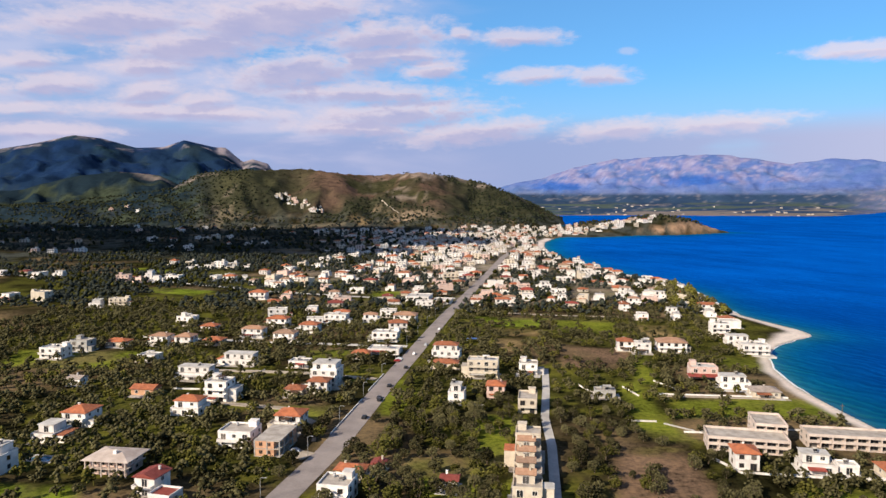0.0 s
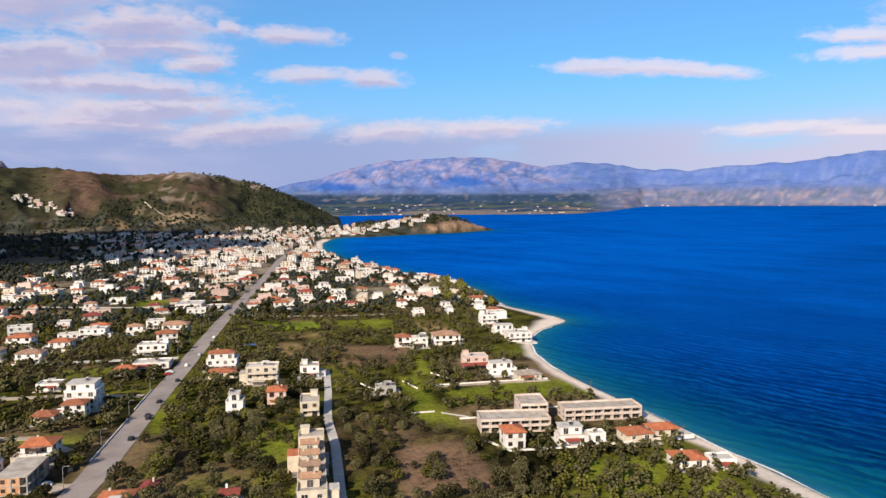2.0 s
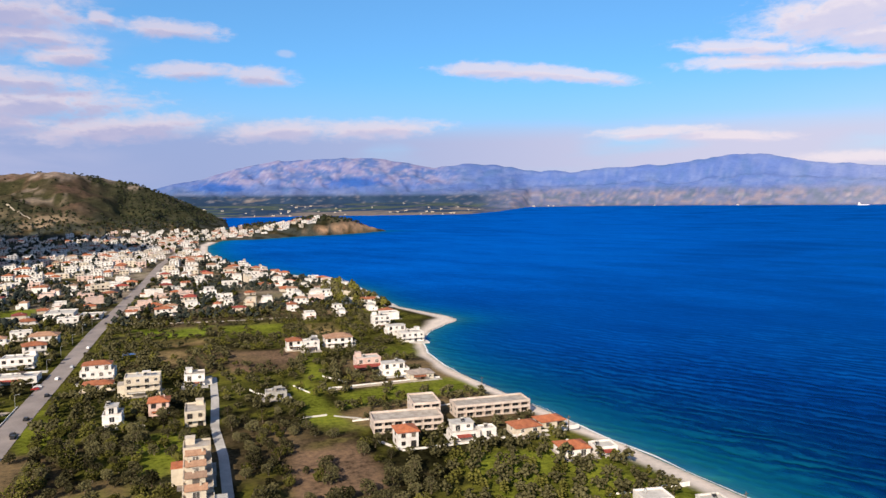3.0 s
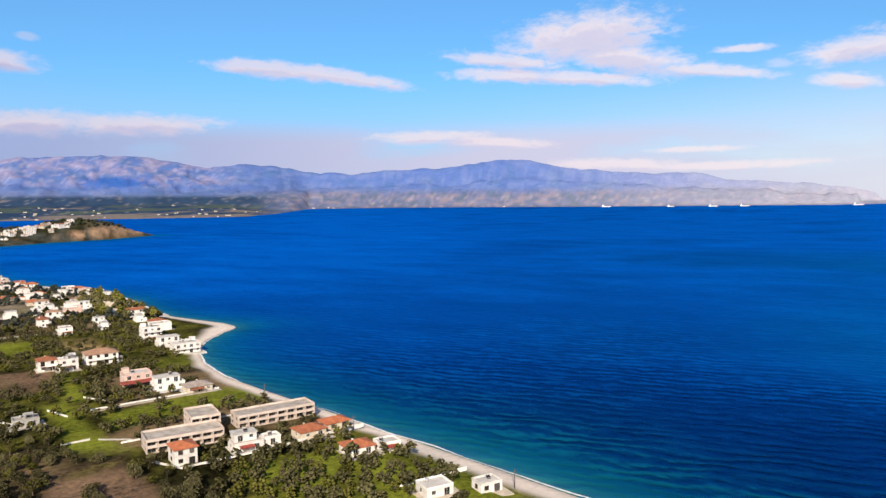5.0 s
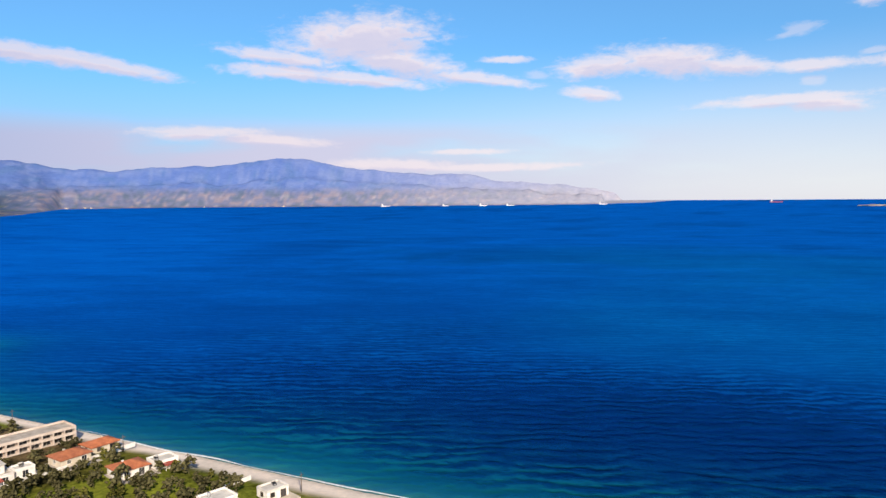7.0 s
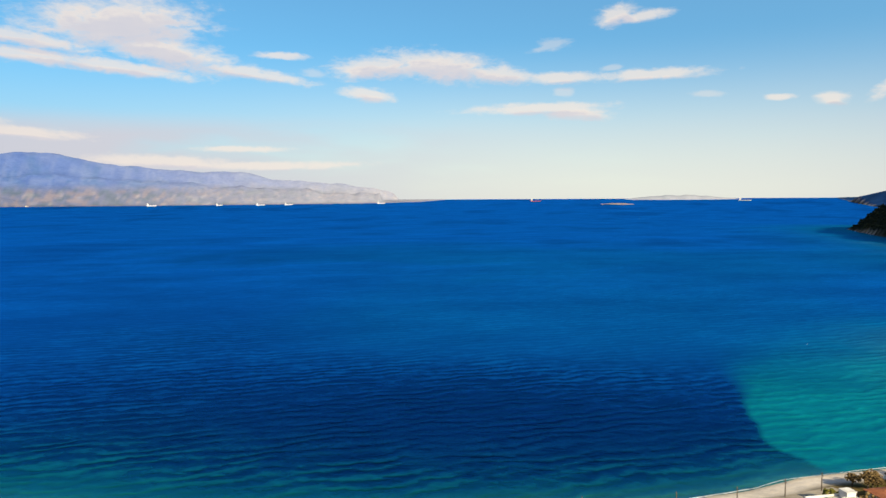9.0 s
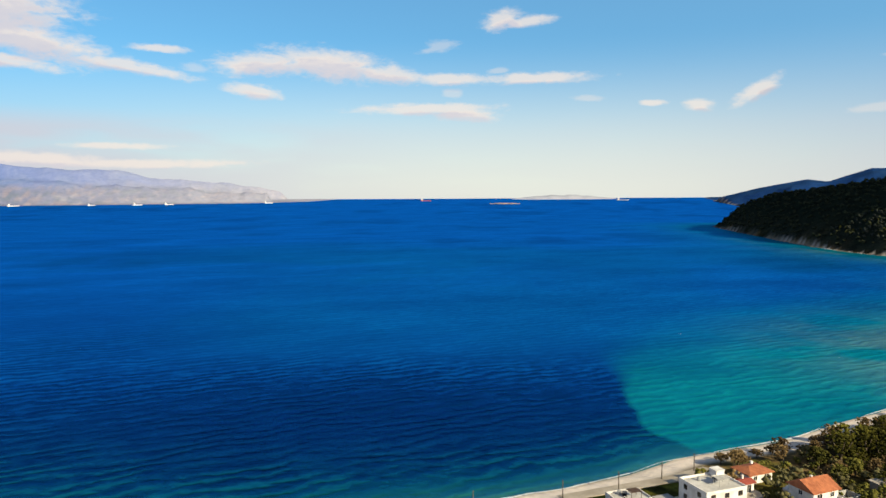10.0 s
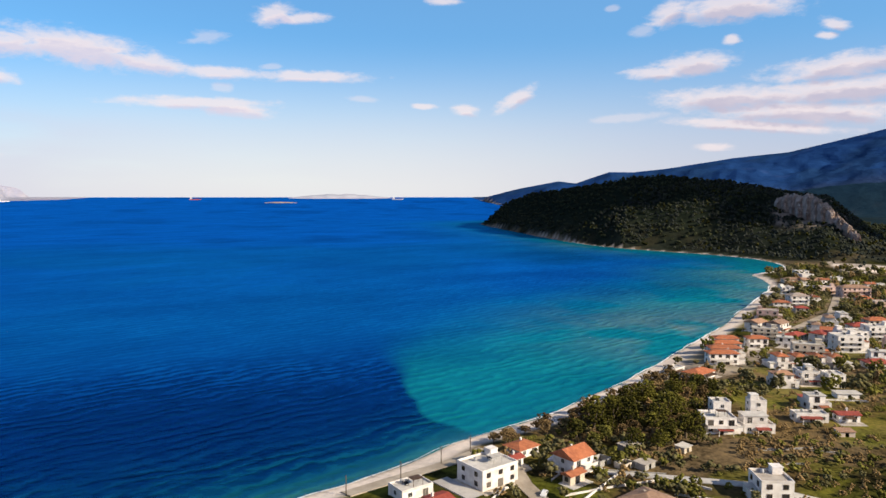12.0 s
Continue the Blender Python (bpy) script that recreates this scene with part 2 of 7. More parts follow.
BARK = plain("grey_bark", (0.06, 0.045, 0.032), (0.16, 0.12, 0.085), 2.0, 0.95)
ROCK = plain("limestone_rock", (0.20, 0.145, 0.115), (0.44, 0.35, 0.29), 0.12, 0.95, 0.6, 1.2)


def glass():
    m, N, sh = surface("window_glass", 0.06, 0.0, 0.6)
    one = N.add("ShaderNodeObjectInfo").outputs["Random"]
    N.put(sh.inputs["Base Color"], N.ramp(one, [(0.0, (0.012, 0.014, 0.017)), (0.7, (0.035, 0.035, 0.038)), (1.0, (0.16, 0.14, 0.12))]))
    return m


GLASS = glass()


def leaves(name, dark, light, scale=1.3):
    m, N, sh = surface(name, 0.9, 0.0, 0.02)
    at = N.add("ShaderNodeNewGeometry")
    one = N.add("ShaderNodeObjectInfo").outputs["Random"]
    isl = at.outputs["Random Per Island"]
    big = N.noise(at.outputs["Position"], 0.05, 3.0, 0.6)
    small = N.noise(at.outputs["Position"], scale, 3.0, 0.6)
    tone = N.math("ADD", N.math("ADD", N.math("MULTIPLY", isl, 0.12), N.math("MULTIPLY", small, 0.43)), N.math("ADD", N.math("MULTIPLY", one, 0.2), N.math("MULTIPLY", big, 0.35)))
    N.put(sh.inputs["Base Color"], N.mix(N.range(tone, 0.36, 0.82), dark, light))
    return m


OLIVE = leaves("olive_leaves", (0.002, 0.0025, 0.001), (0.160, 0.144, 0.066))
PINE = leaves("pine_needles", (0.004, 0.006, 0.002), (0.165, 0.150, 0.028))
BROWNLEAF = leaves("tamarisk_twigs", (0.060, 0.040, 0.018), (0.29, 0.195, 0.090))
# distant olive leaves, with haze put into the colour as a grey lift
HAZEOLIVE = leaves("hazed_olive_leaves", (0.018, 0.024, 0.024), (0.135, 0.138, 0.088))
BROADLEAF = leaves("citrus_leaves", (0.004, 0.006, 0.002), (0.185, 0.172, 0.040))
MAQUIS = leaves("scrub_leaves", (0.007, 0.011, 0.009), (0.056, 0.062, 0.030), 0.3)

# ---- ground sheet and sea ----
COAST = [(5200, -1900), (4650, -1690), (3300, -1500), (2500, -1250), (2150, -930), (2010, -790), (1940, -735), (1733, -694), (1542, -662), (1298, -621),
         (1131, -598), (1026, -586), (941, -597), (862, -622), (811, -645), (761, -654), (724, -656), (680, -641), (640, -620), (613, -590), (590, -548), (582, -520), (543, -500), (506, -475), (475, -445), (443, -405),
         (417, -374), (392, -343), (356, -303), (336, -275), (318, -251), (298, -225), (277, -196), (255, -166), (243, -144), (232, -128), (224, -114), (215, -91)]
COAST += [(209, -76), (202, -66), (196, -57), (188, -39), (182, -24), (168, 30), (159, 70), (155.5, 103), (155, 150), (154.5, 211), (153, 262)]
COAST += [(153, 297), (157, 322), (164, 344), (174, 367), (188, 387), (204, 401), (219, 411), (223, 418), (223, 435), (216, 464), (211, 488), (214, 529), (226, 600), (225, 670), (211, 725), (193, 800), (178, 925),
          (165, 1040), (174, 1200), (200, 1370), (228, 1470), (262, 1568), (339, 1577), (451, 1658), (570, 1697), (680, 1780), (748, 1830), (690, 1900),
          (560, 1930), (430, 1980), (330, 2080), (380, 2300), (430, 2440), (330, 2700), (220, 3100), (150, 3450), (0, 5300), (-5300, 5300), (-5300, -5300), (5300, -5300)]


def shore_distance(px, py):
    """Metres to the shore line, positive on land."""
    best = np.full(px.shape, 1e9)
    inside = np.zeros(px.shape, bool)
    for (ax, ay), (bx, by) in zip(COAST, COAST[1:] + COAST[:1]):
        dx, dy = bx - ax, by - ay
        k = np.clip(((px - ax) * dx + (py - ay) * dy) / (dx * dx + dy * dy), 0, 1)
        best = np.minimum(best, np.hypot(px - ax - k * dx, py - ay - k * dy))
        cross = (ay > py) != (by > py)
        inside ^= cross & (px < ax + (py - ay) * dx / (dy if dy else 1e-9))
    return np.where(inside, best, -best)


def wave_noise(px, py, scale, seed, octaves=4):
    """Smooth value noise, about -1 to 1."""
    out, amp, tot = np.zeros(px.shape), 1.0, 0.0
    for o in range(octaves):
        rng = np.random.RandomState(seed + o)
        table = rng.uniform(-1, 1, (64, 64))
        gx, gy = px / scale, py / scale
        ix, iy = np.floor(gx).astype(int), np.floor(gy).astype(int)
        fx, fy = gx - ix, gy - iy
        fx, fy = fx * fx * (3 - 2 * fx), fy * fy * (3 - 2 * fy)
        v00, v10 = table[ix % 64, iy % 64], table[(ix + 1) % 64, iy % 64]
        v01, v11 = table[ix % 64, (iy + 1) % 64], table[(ix + 1) % 64, (iy + 1) % 64]
        out += amp * ((v00 * (1 - fx) + v10 * fx) * (1 - fy) + (v01 * (1 - fx) + v11 * fx) * fy)
        tot += amp
        amp, scale = amp * 0.52, scale * 0.49
    return out / tot * 1.6


def smooth(a, b, v):
    k = np.clip((v - a) / (b - a), 0, 1)
    return k * k * (3 - 2 * k)


def sea_level(r):
    """Water height by distance: flat, then easing up to the horizon's line at the sheet's rim, as the sheet ends short of the true horizon."""
    dip = np.where(r < 2600, np.degrees(np.arctan2(80.0, np.maximum(r, 1))), 1.7624 - (np.maximum(r, 2600) - 2600) * 0.000742)
    return np.where(r < 2600, 0.0, 80.0 - r * np.tan(np.radians(dip)))


# skylines as bearing: elevation in degrees seen from the hill over the plain
NEAR_HILL = [(-40, -0.6), (-30, -0.3), (-25, 0.3), (-21.2, 0.9), (-19.3, 2.1), (-16.5, 2.4), (-13.5, 2.5), (-10.9, 2.6), (-8.0, 2.2), (-5.7, 2.1), (-2.0, 2.4), (0.7, 2.05), (3.5, 1.5),
             (6.2, 0.35), (8.0, -0.55), (9.7, -1.35), (10.6, -2.2)]
MID_HILL = [(-44, 0.9), (-36, 0.4), (-31, 0.8), (-28.5, 1.6), (-25, 2.2), (-22, 1.9), (-20, 0.9), (-17, -0.4)]
MOUNTAIN = [(-60, 1.5), (-45, 2.4), (-36, 3.1), (-32.2, 3.5), (-30.2, 3.95), (-27.7, 4.66), (-25.9, 4.5), (-23.6, 3.9), (-21.7, 4.0), (-20.2, 4.58), (-18.0, 4.1), (-17.2, 4.1), (-15.9, 3.0),
            (-15.2, 3.25), (-14.0, 2.9), (-13.3, 1.9), (-10, 0.8), (-5, -0.6)]
HEADLAND = [(109.8, -2.1), (110.6, -1.7), (112.0, -0.9), (114.8, 0.2), (119.3, 0.8), (122.8, 1.45), (125.3, 1.6), (130.2, 1.05), (134.0, 0.25), (136.6, -0.1), (138.2, -1.6), (139.6, -2.9), (142, -4)]
RIDGE = [(109.7, -0.35), (113.9, 0.7), (117.0, 1.3), (118.4, 1.1), (121.0, 2.0), (122.8, 1.95), (125.3, 2.2), (130.1, 2.95), (133.9, 3.3), (136.8, 4.0), (139.8, 4.7), (146, 6.0), (165, 5.0), (190, 2.0)]
FAR_SKY = [(1, 0.3), (4.9, 1.2), (8.0, 1.9), (10.7, 2.75), (13.8, 3.4), (17.6, 3.5), (21.3, 3.6), (24.4, 3.15), (26.4, 2.8), (28.1, 3.1), (31.2, 3.05), (33.7, 2.5), (38.2, 2.4), (41, 2.7),
           (45.6, 2.85), (48.4, 3.3), (49.8, 3.55), (51.5, 3.4), (53.8, 2.95), (57.4, 2.5), (61.3, 2.2), (64.6, 2.3), (67.4, 1.6), (71.2, 1.4), (74.8, 0.95), (77.2, 0.5), (80, 0.12), (82, -0.3)]
FAR_SHORE = [(-2, 3300), (3, 3400), (9, 3440), (15, 3520), (22, 3560), (29, 3620), (31.5, 3900), (34, 4380), (40, 4460), (60, 4470), (74, 4560), (79, 4720), (82, 5050)]


def line(table, az):
    return np.interp(az, [a for a, _ in table], [b for _, b in table])


def rise(az, r, table, foot, crest, power=1.3):
    """Height of a range that climbs from foot to crest, and falls behind it."""
    top = 80.0 + crest * np.tan(np.radians(line(table, az)))
    up = np.clip((r - foot) / np.maximum(crest - foot, 1), 0, 1) ** power
    up = np.where(r > crest, np.clip(1 - (r - crest) / 1400.0, 0.2, 1), up)
    inside = (az > table[0][0]) & (az < table[-1][0])
    return np.where(inside, top * up, -50.0), up


def far_crest(az):
    """Range of the foothills' crest across the bay."""
    return np.maximum(4540 + 40 * np.sin(az * 0.7), np.minimum(line(FAR_SHORE, az) + 210, 4780))


def land_height(px, py):
    """Height of the ground, and the shore distance, for arrays of places."""
    r = np.hypot(px, py)
    az = np.degrees(np.arctan2(px, py))
    az = np.where(az < -120, az + 360, az)
    d = shore_distance(px, py)
    far = r - line(FAR_SHORE, az)
    far = np.where((az > -2) & (az < 82), far, -1e4)
    rough = wave_noise(px, py, 420.0, 3, 6)
    fine = wave_noise(px, py, 90.0, 20, 4)
    ridged = 1 - np.abs(wave_noise(px, py, 520.0, 40, 5)) * 1.5
    base = np.minimum(np.maximum(d, 0) * 0.11, 2.0) + 0.016 * np.maximum(np.minimum(d, 1500) - 260, 0) + 0.3 * fine * np.clip((d - 20) / 50, 0, 1)
    base = np.maximum(base, np.where(r > 2600, sea_level(r) + np.clip(d * 0.05, 0, 3), -9))
    shore_head = np.interp(az, [109, 110, 110.5, 111.8, 113.2, 115.5, 117.8, 122.3, 129, 133, 137, 142], [2300, 2200, 2110, 1870, 1680, 1440, 1280, 1120, 1085, 1030, 955, 900])
    low, up = rise(az, r, NEAR_HILL, 1700 + 25 * fine, 2480 + 60 * np.sin(az * 0.9))
    gul = 1 - 1.7 * np.abs(wave_noise(az * 42 + 30 * rough, r * 0.35, 120.0, 47, 4))
    z = np.maximum(base, low + (rough * 26 + fine * 8 + ridged * 14 + gul * 18 - 20) * np.clip(up * 3, 0, 1) * (1 - up ** 5))
    mid, up = rise(az, r, MID_HILL, 2050, 3150)
    z = np.maximum(z, mid + (rough * 34 + ridged * 26 + gul * 34 - 36) * np.clip(up * 3, 0, 1) * (1 - up ** 6))
    big, up = rise(az, r, MOUNTAIN, 2900, 4450, 1.15)
    z = np.maximum(z, big + (rough * 45 + ridged * 38 + gul * 34 - 55) * np.clip(up * 2.5, 0, 1) * (1 - up ** 8))
    head, up = rise(az, r, HEADLAND, shore_head, shore_head + 330 + 3 * (az - 110), 0.75)
    z = np.maximum(z, np.where(d > 0, np.minimum(head + (rough * 10 + fine * 7) * np.clip(up * 3, 0, 1) * (1 - up ** 6), 3 + d * 0.9), -9))
    back, up = rise(az, r, RIDGE, 2900, 4500, 1.0)
    z = np.maximum(z, np.where(d > 0, back + (rough * 32 + ridged * 20 + gul * 14 - 25) * np.clip(up * 2, 0, 1) * (1 - up ** 8), -9))
    # the rocky hump at the end of the peninsula
    hump = 40 * np.exp(-((px - 560) / 130) ** 2 - ((py - 1790) / 75) ** 2) + 20 * np.exp(-((px - 380) / 130) ** 2 - ((py - 1760) / 110) ** 2)
    z = np.where(d > 0, np.maximum(z, np.minimum(base + hump * (1 + 0.12 * fine), 1 + d * (1.7 + 0.5 * fine))), z)
    z = np.where(d > 0, z, np.maximum(-6.0, d * 0.06) + np.where(r > 2600, sea_level(r), 0))
    # the coast across the bay
    plainz = sea_level(r) + np.clip(far, 0, 600) * 0.055 * smooth(33.5, 25, az) + np.clip(far, 0, 200) * 0.01
    climb = np.clip((r - np.maximum(line(FAR_SHORE, az) + 260, 4150)) / np.maximum(4880 - np.maximum(line(FAR_SHORE, az) + 260, 4150), 60), 0, 1)
    gully = 1 - 1.6 * np.abs(wave_noise(az * 75 + 25 * rough, r * 0.5, 95.0, 45, 5))
    wall = (80 + 4880 * np.tan(np.radians(line(FAR_SKY, az) + 0.09 * wave_noise(az * 60, az * 0, 70.0, 53, 4)))) * climb ** 1.1 + (gully * (10 + 14 * smooth(36, 26, az)) + rough * 18 - 15) * np.clip(climb * 2, 0, 1) * (1 - climb ** 8) * np.clip(line(FAR_SKY, az) / 2.5, 0.1, 1)
    # a lower range of foothills stands before the far mountains
    crest = far_crest(az)
    lower = 80 + crest * np.tan(np.radians(line(FAR_SKY, az) * (0.34 + 0.18 * smooth(30, 38, az)) + 0.3 * wave_noise(az * 60, az * 0, 130.0, 49, 5) - 0.05))
    foot = np.minimum(np.maximum(line(FAR_SHORE, az) + 15, 4100), crest - 120)
    hills = lower * np.clip((r - foot) / np.maximum(crest - foot, 40), 0, 1) ** 0.9 + gully * 5
    wall = np.where((r > foot + 40) & (line(FAR_SKY, az) > 0.8), np.maximum(wall, hills), wall)
    z = np.where(far > 0, np.maximum(np.maximum(plainz, wall), z), z)
    return z, d, far, r, az, rough, fine, ridged


def ground_z(x, y):
    return float(land_height(np.array([float(x)]), np.array([float(y)]))[0][0])


def polar_grid():
    azs = np.concatenate([np.arange(-37, 146, 0.23), np.arange(146, 323, 3.0)])
    rs = np.concatenate([np.linspace(0.02, 120, 12), 122 * 1.0095 ** np.arange(172)])
    rs = np.concatenate([rs, rs[-1] * 1.0155 ** np.arange(1, 130)])
    rs = np.concatenate([rs[rs < 3300], np.arange(3310, 4955, 19)])
    rs = np.append(rs, 4960.0)
    A, R = np.meshgrid(np.radians(azs), rs, indexing="ij")
    na, nr = A.shape
    i, j = np.meshgrid(np.arange(na), np.arange(nr - 1), indexing="ij")
    k = (i + 1) % na
    quads = np.stack([i * nr + j, i * nr + j + 1, k * nr + j + 1, k * nr + j], -1).reshape(-1, 4)
    return (R * np.sin(A)).ravel(), (R * np.cos(A)).ravel(), quads


def sheet(name, px, py, pz, quads, colours, material):
    me = bpy.data.meshes.new(name)
    used = np.unique(quads)
    remap = np.zeros(len(px), int)
    remap[used] = np.arange(len(used))
    q = remap[quads]
    me.vertices.add(len(used))
    me.vertices.foreach_set("co", np.stack([px, py, pz], 1)[used].ravel())
    me.loops.add(q.size)
    me.loops.foreach_set("vertex_index", q.ravel())
    me.polygons.add(len(q))
    me.polygons.foreach_set("loop_start", np.arange(0, q.size, 4))
    me.polygons.foreach_set("use_smooth", np.ones(len(q), bool))
    me.update(calc_edges=True)
    layer = me.color_attributes.new("cover", "FLOAT_COLOR", "POINT")
    layer.data.foreach_set("color", np.concatenate([colours[used], np.ones((len(used), 1))], 1).ravel())
    me.materials.append(material)
    return new(name, me)


def blend(col, colour, mask):
    return col * (1 - mask[:, None]) + np.array(colour) * mask[:, None]


def in_poly(px, py, poly, soft=2.0):
    """1 inside a convex field, fading over its edge."""
    area = sum(a[0] * b[1] - b[0] * a[1] for a, b in zip(poly, poly[1:] + poly[:1]))
    m = np.full(px.shape, 1e9)
    for (ax, ay), (bx, by) in zip(poly, poly[1:] + poly[:1]):
        n = math.hypot(bx - ax, by - ay)
        m = np.minimum(m, ((bx - ax) * (py - ay) - (by - ay) * (px - ax)) / n * (1 if area > 0 else -1))
    return smooth(-soft, soft, m)


# open plots between the groves: outline, ground colour
GRASS, DRY, SOIL, LUSH, SAND = (0.145, 0.165, 0.022), (0.23, 0.165, 0.080), (0.165, 0.108, 0.070), (0.165, 0.215, 0.022), (0.74, 0.64, 0.56)
PLOTS = [([(92, 270), (146, 275), (149, 247), (82, 249)], GRASS), ([(75, 297), (84, 297), (79, 235), (66, 235)], GRASS), ([(62, 372), (100, 365), (86, 322), (56, 325)], SOIL),
         ([(56, 221), (77, 221), (73, 172), (44, 172)], SOIL), ([(-122, 185), (-100, 184), (-90, 165), (-118, 165)], LUSH),
         ([(139, 346), (156, 346), (152, 321), (133, 321)], GRASS), ([(27, 394), (45, 395), (42, 356), (28, 360)], DRY), ([(100, 362), (108, 362), (92, 296), (84, 296)], GRASS),
         ([(-66, 260), (-40, 262), (-42, 246), (-62, 246)], GRASS), ([(-10, 206), (2, 207), (5, 178), (-7, 178)], GRASS), ([(-72, 360), (-48, 362), (-50, 330), (-66, 330)], GRASS)]
PLOTS += [([(22, 470), (70, 462), (60, 430), (24, 436)], LUSH), ([(72, 458), (112, 448), (100, 408), (70, 415)], GRASS), ([(30, 425), (60, 422), (56, 400), (30, 402)], DRY),
          ([(120, 440), (140, 438), (136, 395), (118, 398)], DRY), ([(-250, 600), (-190, 580), (-200, 555), (-255, 572)], LUSH), ([(-150, 560), (-95, 545), (-100, 515), (-150, 525)], DRY),
          ([(-330, 760), (-270, 740), (-290, 705), (-340, 715)], GRASS), ([(-215, 690), (-170, 680), (-180, 650), (-220, 660)], LUSH), ([(-60, 600), (-35, 598), (-38, 560), (-60, 562)], GRASS),
          ([(165, -190), (182, -200), (172, -225), (150, -215)], GRASS), ([(205, -186), (220, -190), (212, -208), (200, -200)], LUSH)]
PLOTS += [([(-215, 350), (-150, 352), (-150, 315), (-205, 315)], GRASS), ([(78, 246), (84, 222), (72, 222), (66, 244)], GRASS),
          ([(165, -100), (172, -84), (158, -84), (150, -98)], GRASS), ([(205, -205), (238, -210), (225, -240), (195, -228)], GRASS), ([(650, -690), (590, -715), (530, -655), (556, -612)], SAND)]
# grass under the trees
MEADOWS = [([(96, 186), (147, 172), (149, 96), (92, 110)], GRASS), ([(10, 250), (30, 250), (26, 175), (4, 175)], GRASS), ([(-30, 300), (-12, 300), (-8, 250), (-22, 250)], GRASS)]
ROADS = [([(-46, 150), (-42, 179), (-35, 213), (-24, 294), (-13, 369), (2, 470), (22, 587), (52, 766), (82, 960), (120, 1150), (150, 1300)], 8.5),
         ([(29, 150), (30, 179), (35, 218), (37, 247), (43, 285), (48, 322)], 3.0)]


def cover():
    px, py, quads = polar_grid()
    z, d, far, r, az, rough, fine, ridged = land_height(px, py)
    slope_mix = wave_noise(px, py, 60.0, 60, 5)
    patchy = wave_noise(px, py, 22.0, 71, 4)
    col = np.tile(np.array((0.020, 0.019, 0.008)), (len(px), 1))
    col = blend(col, (0.150, 0.108, 0.060), smooth(0.0, 0.6, slope_mix))
    tuft = wave_noise(px, py, 13.0, 73, 3)
    col = blend(col, (0.130, 0.128, 0.022), smooth(0.05, 0.4, tuft) * smooth(0.35, -0.2, slope_mix) * smooth(800, 500, r) * 0.9)
    col = blend(col, (0.085, 0.086, 0.018), smooth(0.0, 0.45, -slope_mix) * 0.7 * smooth(1050, 800, r))
    # haze over the plain beyond 850 m, put into its colour
    col = blend(col, (0.070, 0.076, 0.066), smooth(850, 1050, r) * smooth(-0.5, 0.3, patchy) * 0.8)
    # town ground: pale yards and lanes
    town = smooth(0.15, 0.9, np.exp(-((px - 60) / 260) ** 2 - ((py - 980) / 420) ** 2) * 1.4 + np.exp(-((px - 330) / 170) ** 2 - ((py + 400) / 170) ** 2))
    col = blend(col, (0.30, 0.25, 0.20), town * smooth(-0.4, 0.3, patchy) * 0.8)
    az = np.degrees(np.arctan2(px, py))
    # hills
    hill = smooth(12, 60, z - 0.016 * np.maximum(np.minimum(d, 1500) - 260, 0)) * (d > 0)
    col = blend(col, (0.036, 0.037, 0.022), hill * 0.95)
    up_crest = smooth(90, 150, z)
    bare = smooth(-0.15, 0.30, wave_noise(px, py, 230.0, 81, 5) + 0.15 * ridged) * hill * smooth(-14, -8, az) * smooth(2.5, -2, az) * (r < 3000)
    col = blend(col, (0.112, 0.071, 0.052), bare)
    col = blend(col, (0.036, 0.040, 0.018), bare * smooth(0.0, 0.35, wave_noise(px, py, 120.0, 85, 4) + 0.1) * 0.9)
    col = blend(col, (0.058, 0.058, 0.030), hill * (r < 3000) * (1 - bare) * smooth(0.1, 0.5, wave_noise(px, py, 110.0, 83, 4)) * 0.6)
    stony = smooth(0.30, 0.6, wave_noise(px, py, 70.0, 84, 5) + 0.2 * up_crest) * hill * (r < 2700) * smooth(-7, -3, az) * smooth(60, 100, z)
    col = blend(col, (0.27, 0.215, 0.18), stony * 0.7)
    terrace = smooth(0.25, 0.5, wave_noise(px, py, 75.0, 87, 3)) * (r > 1250) * (r < 2300) * (az < -8) * (z < 70)
    col = blend(col, (0.15, 0.125, 0.085), terrace * 0.8)
    scar = smooth(20, 32, z) * (r > 1650) * smooth(0.1, 0.35, wave_noise(px, py, 95.0, 89, 4)) * smooth(-13, -10, az) * smooth(1, -2, az) * smooth(75, 35, z) * (r < 2500)
    col = blend(col, (0.34, 0.25, 0.17), scar * 0.8)
    # western hills: blue haze and cloud shade put into the colour, with greener patches
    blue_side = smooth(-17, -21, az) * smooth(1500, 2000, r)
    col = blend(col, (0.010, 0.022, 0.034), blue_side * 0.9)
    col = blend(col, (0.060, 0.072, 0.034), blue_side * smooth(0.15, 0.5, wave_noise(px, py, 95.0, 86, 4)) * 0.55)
    crag = smooth(0.55, 0.9, wave_noise(px, py, 130.0, 91, 5)) * hill
    col = blend(col, (0.28, 0.225, 0.19), crag * 0.65 * smooth(70, 110, z))
    # inland mountains: haze and cloud shade put into their colour as dark blue
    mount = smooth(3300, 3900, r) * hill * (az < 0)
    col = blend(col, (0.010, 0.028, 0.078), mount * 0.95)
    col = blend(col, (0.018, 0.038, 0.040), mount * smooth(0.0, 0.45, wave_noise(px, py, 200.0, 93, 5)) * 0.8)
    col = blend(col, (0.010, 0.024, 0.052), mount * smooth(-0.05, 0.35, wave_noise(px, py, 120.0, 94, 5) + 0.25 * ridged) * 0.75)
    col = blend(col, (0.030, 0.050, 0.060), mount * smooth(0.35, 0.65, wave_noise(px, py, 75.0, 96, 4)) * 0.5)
    up_el = np.degrees(np.arctan2(z - 80, r)) - line(MOUNTAIN, az)
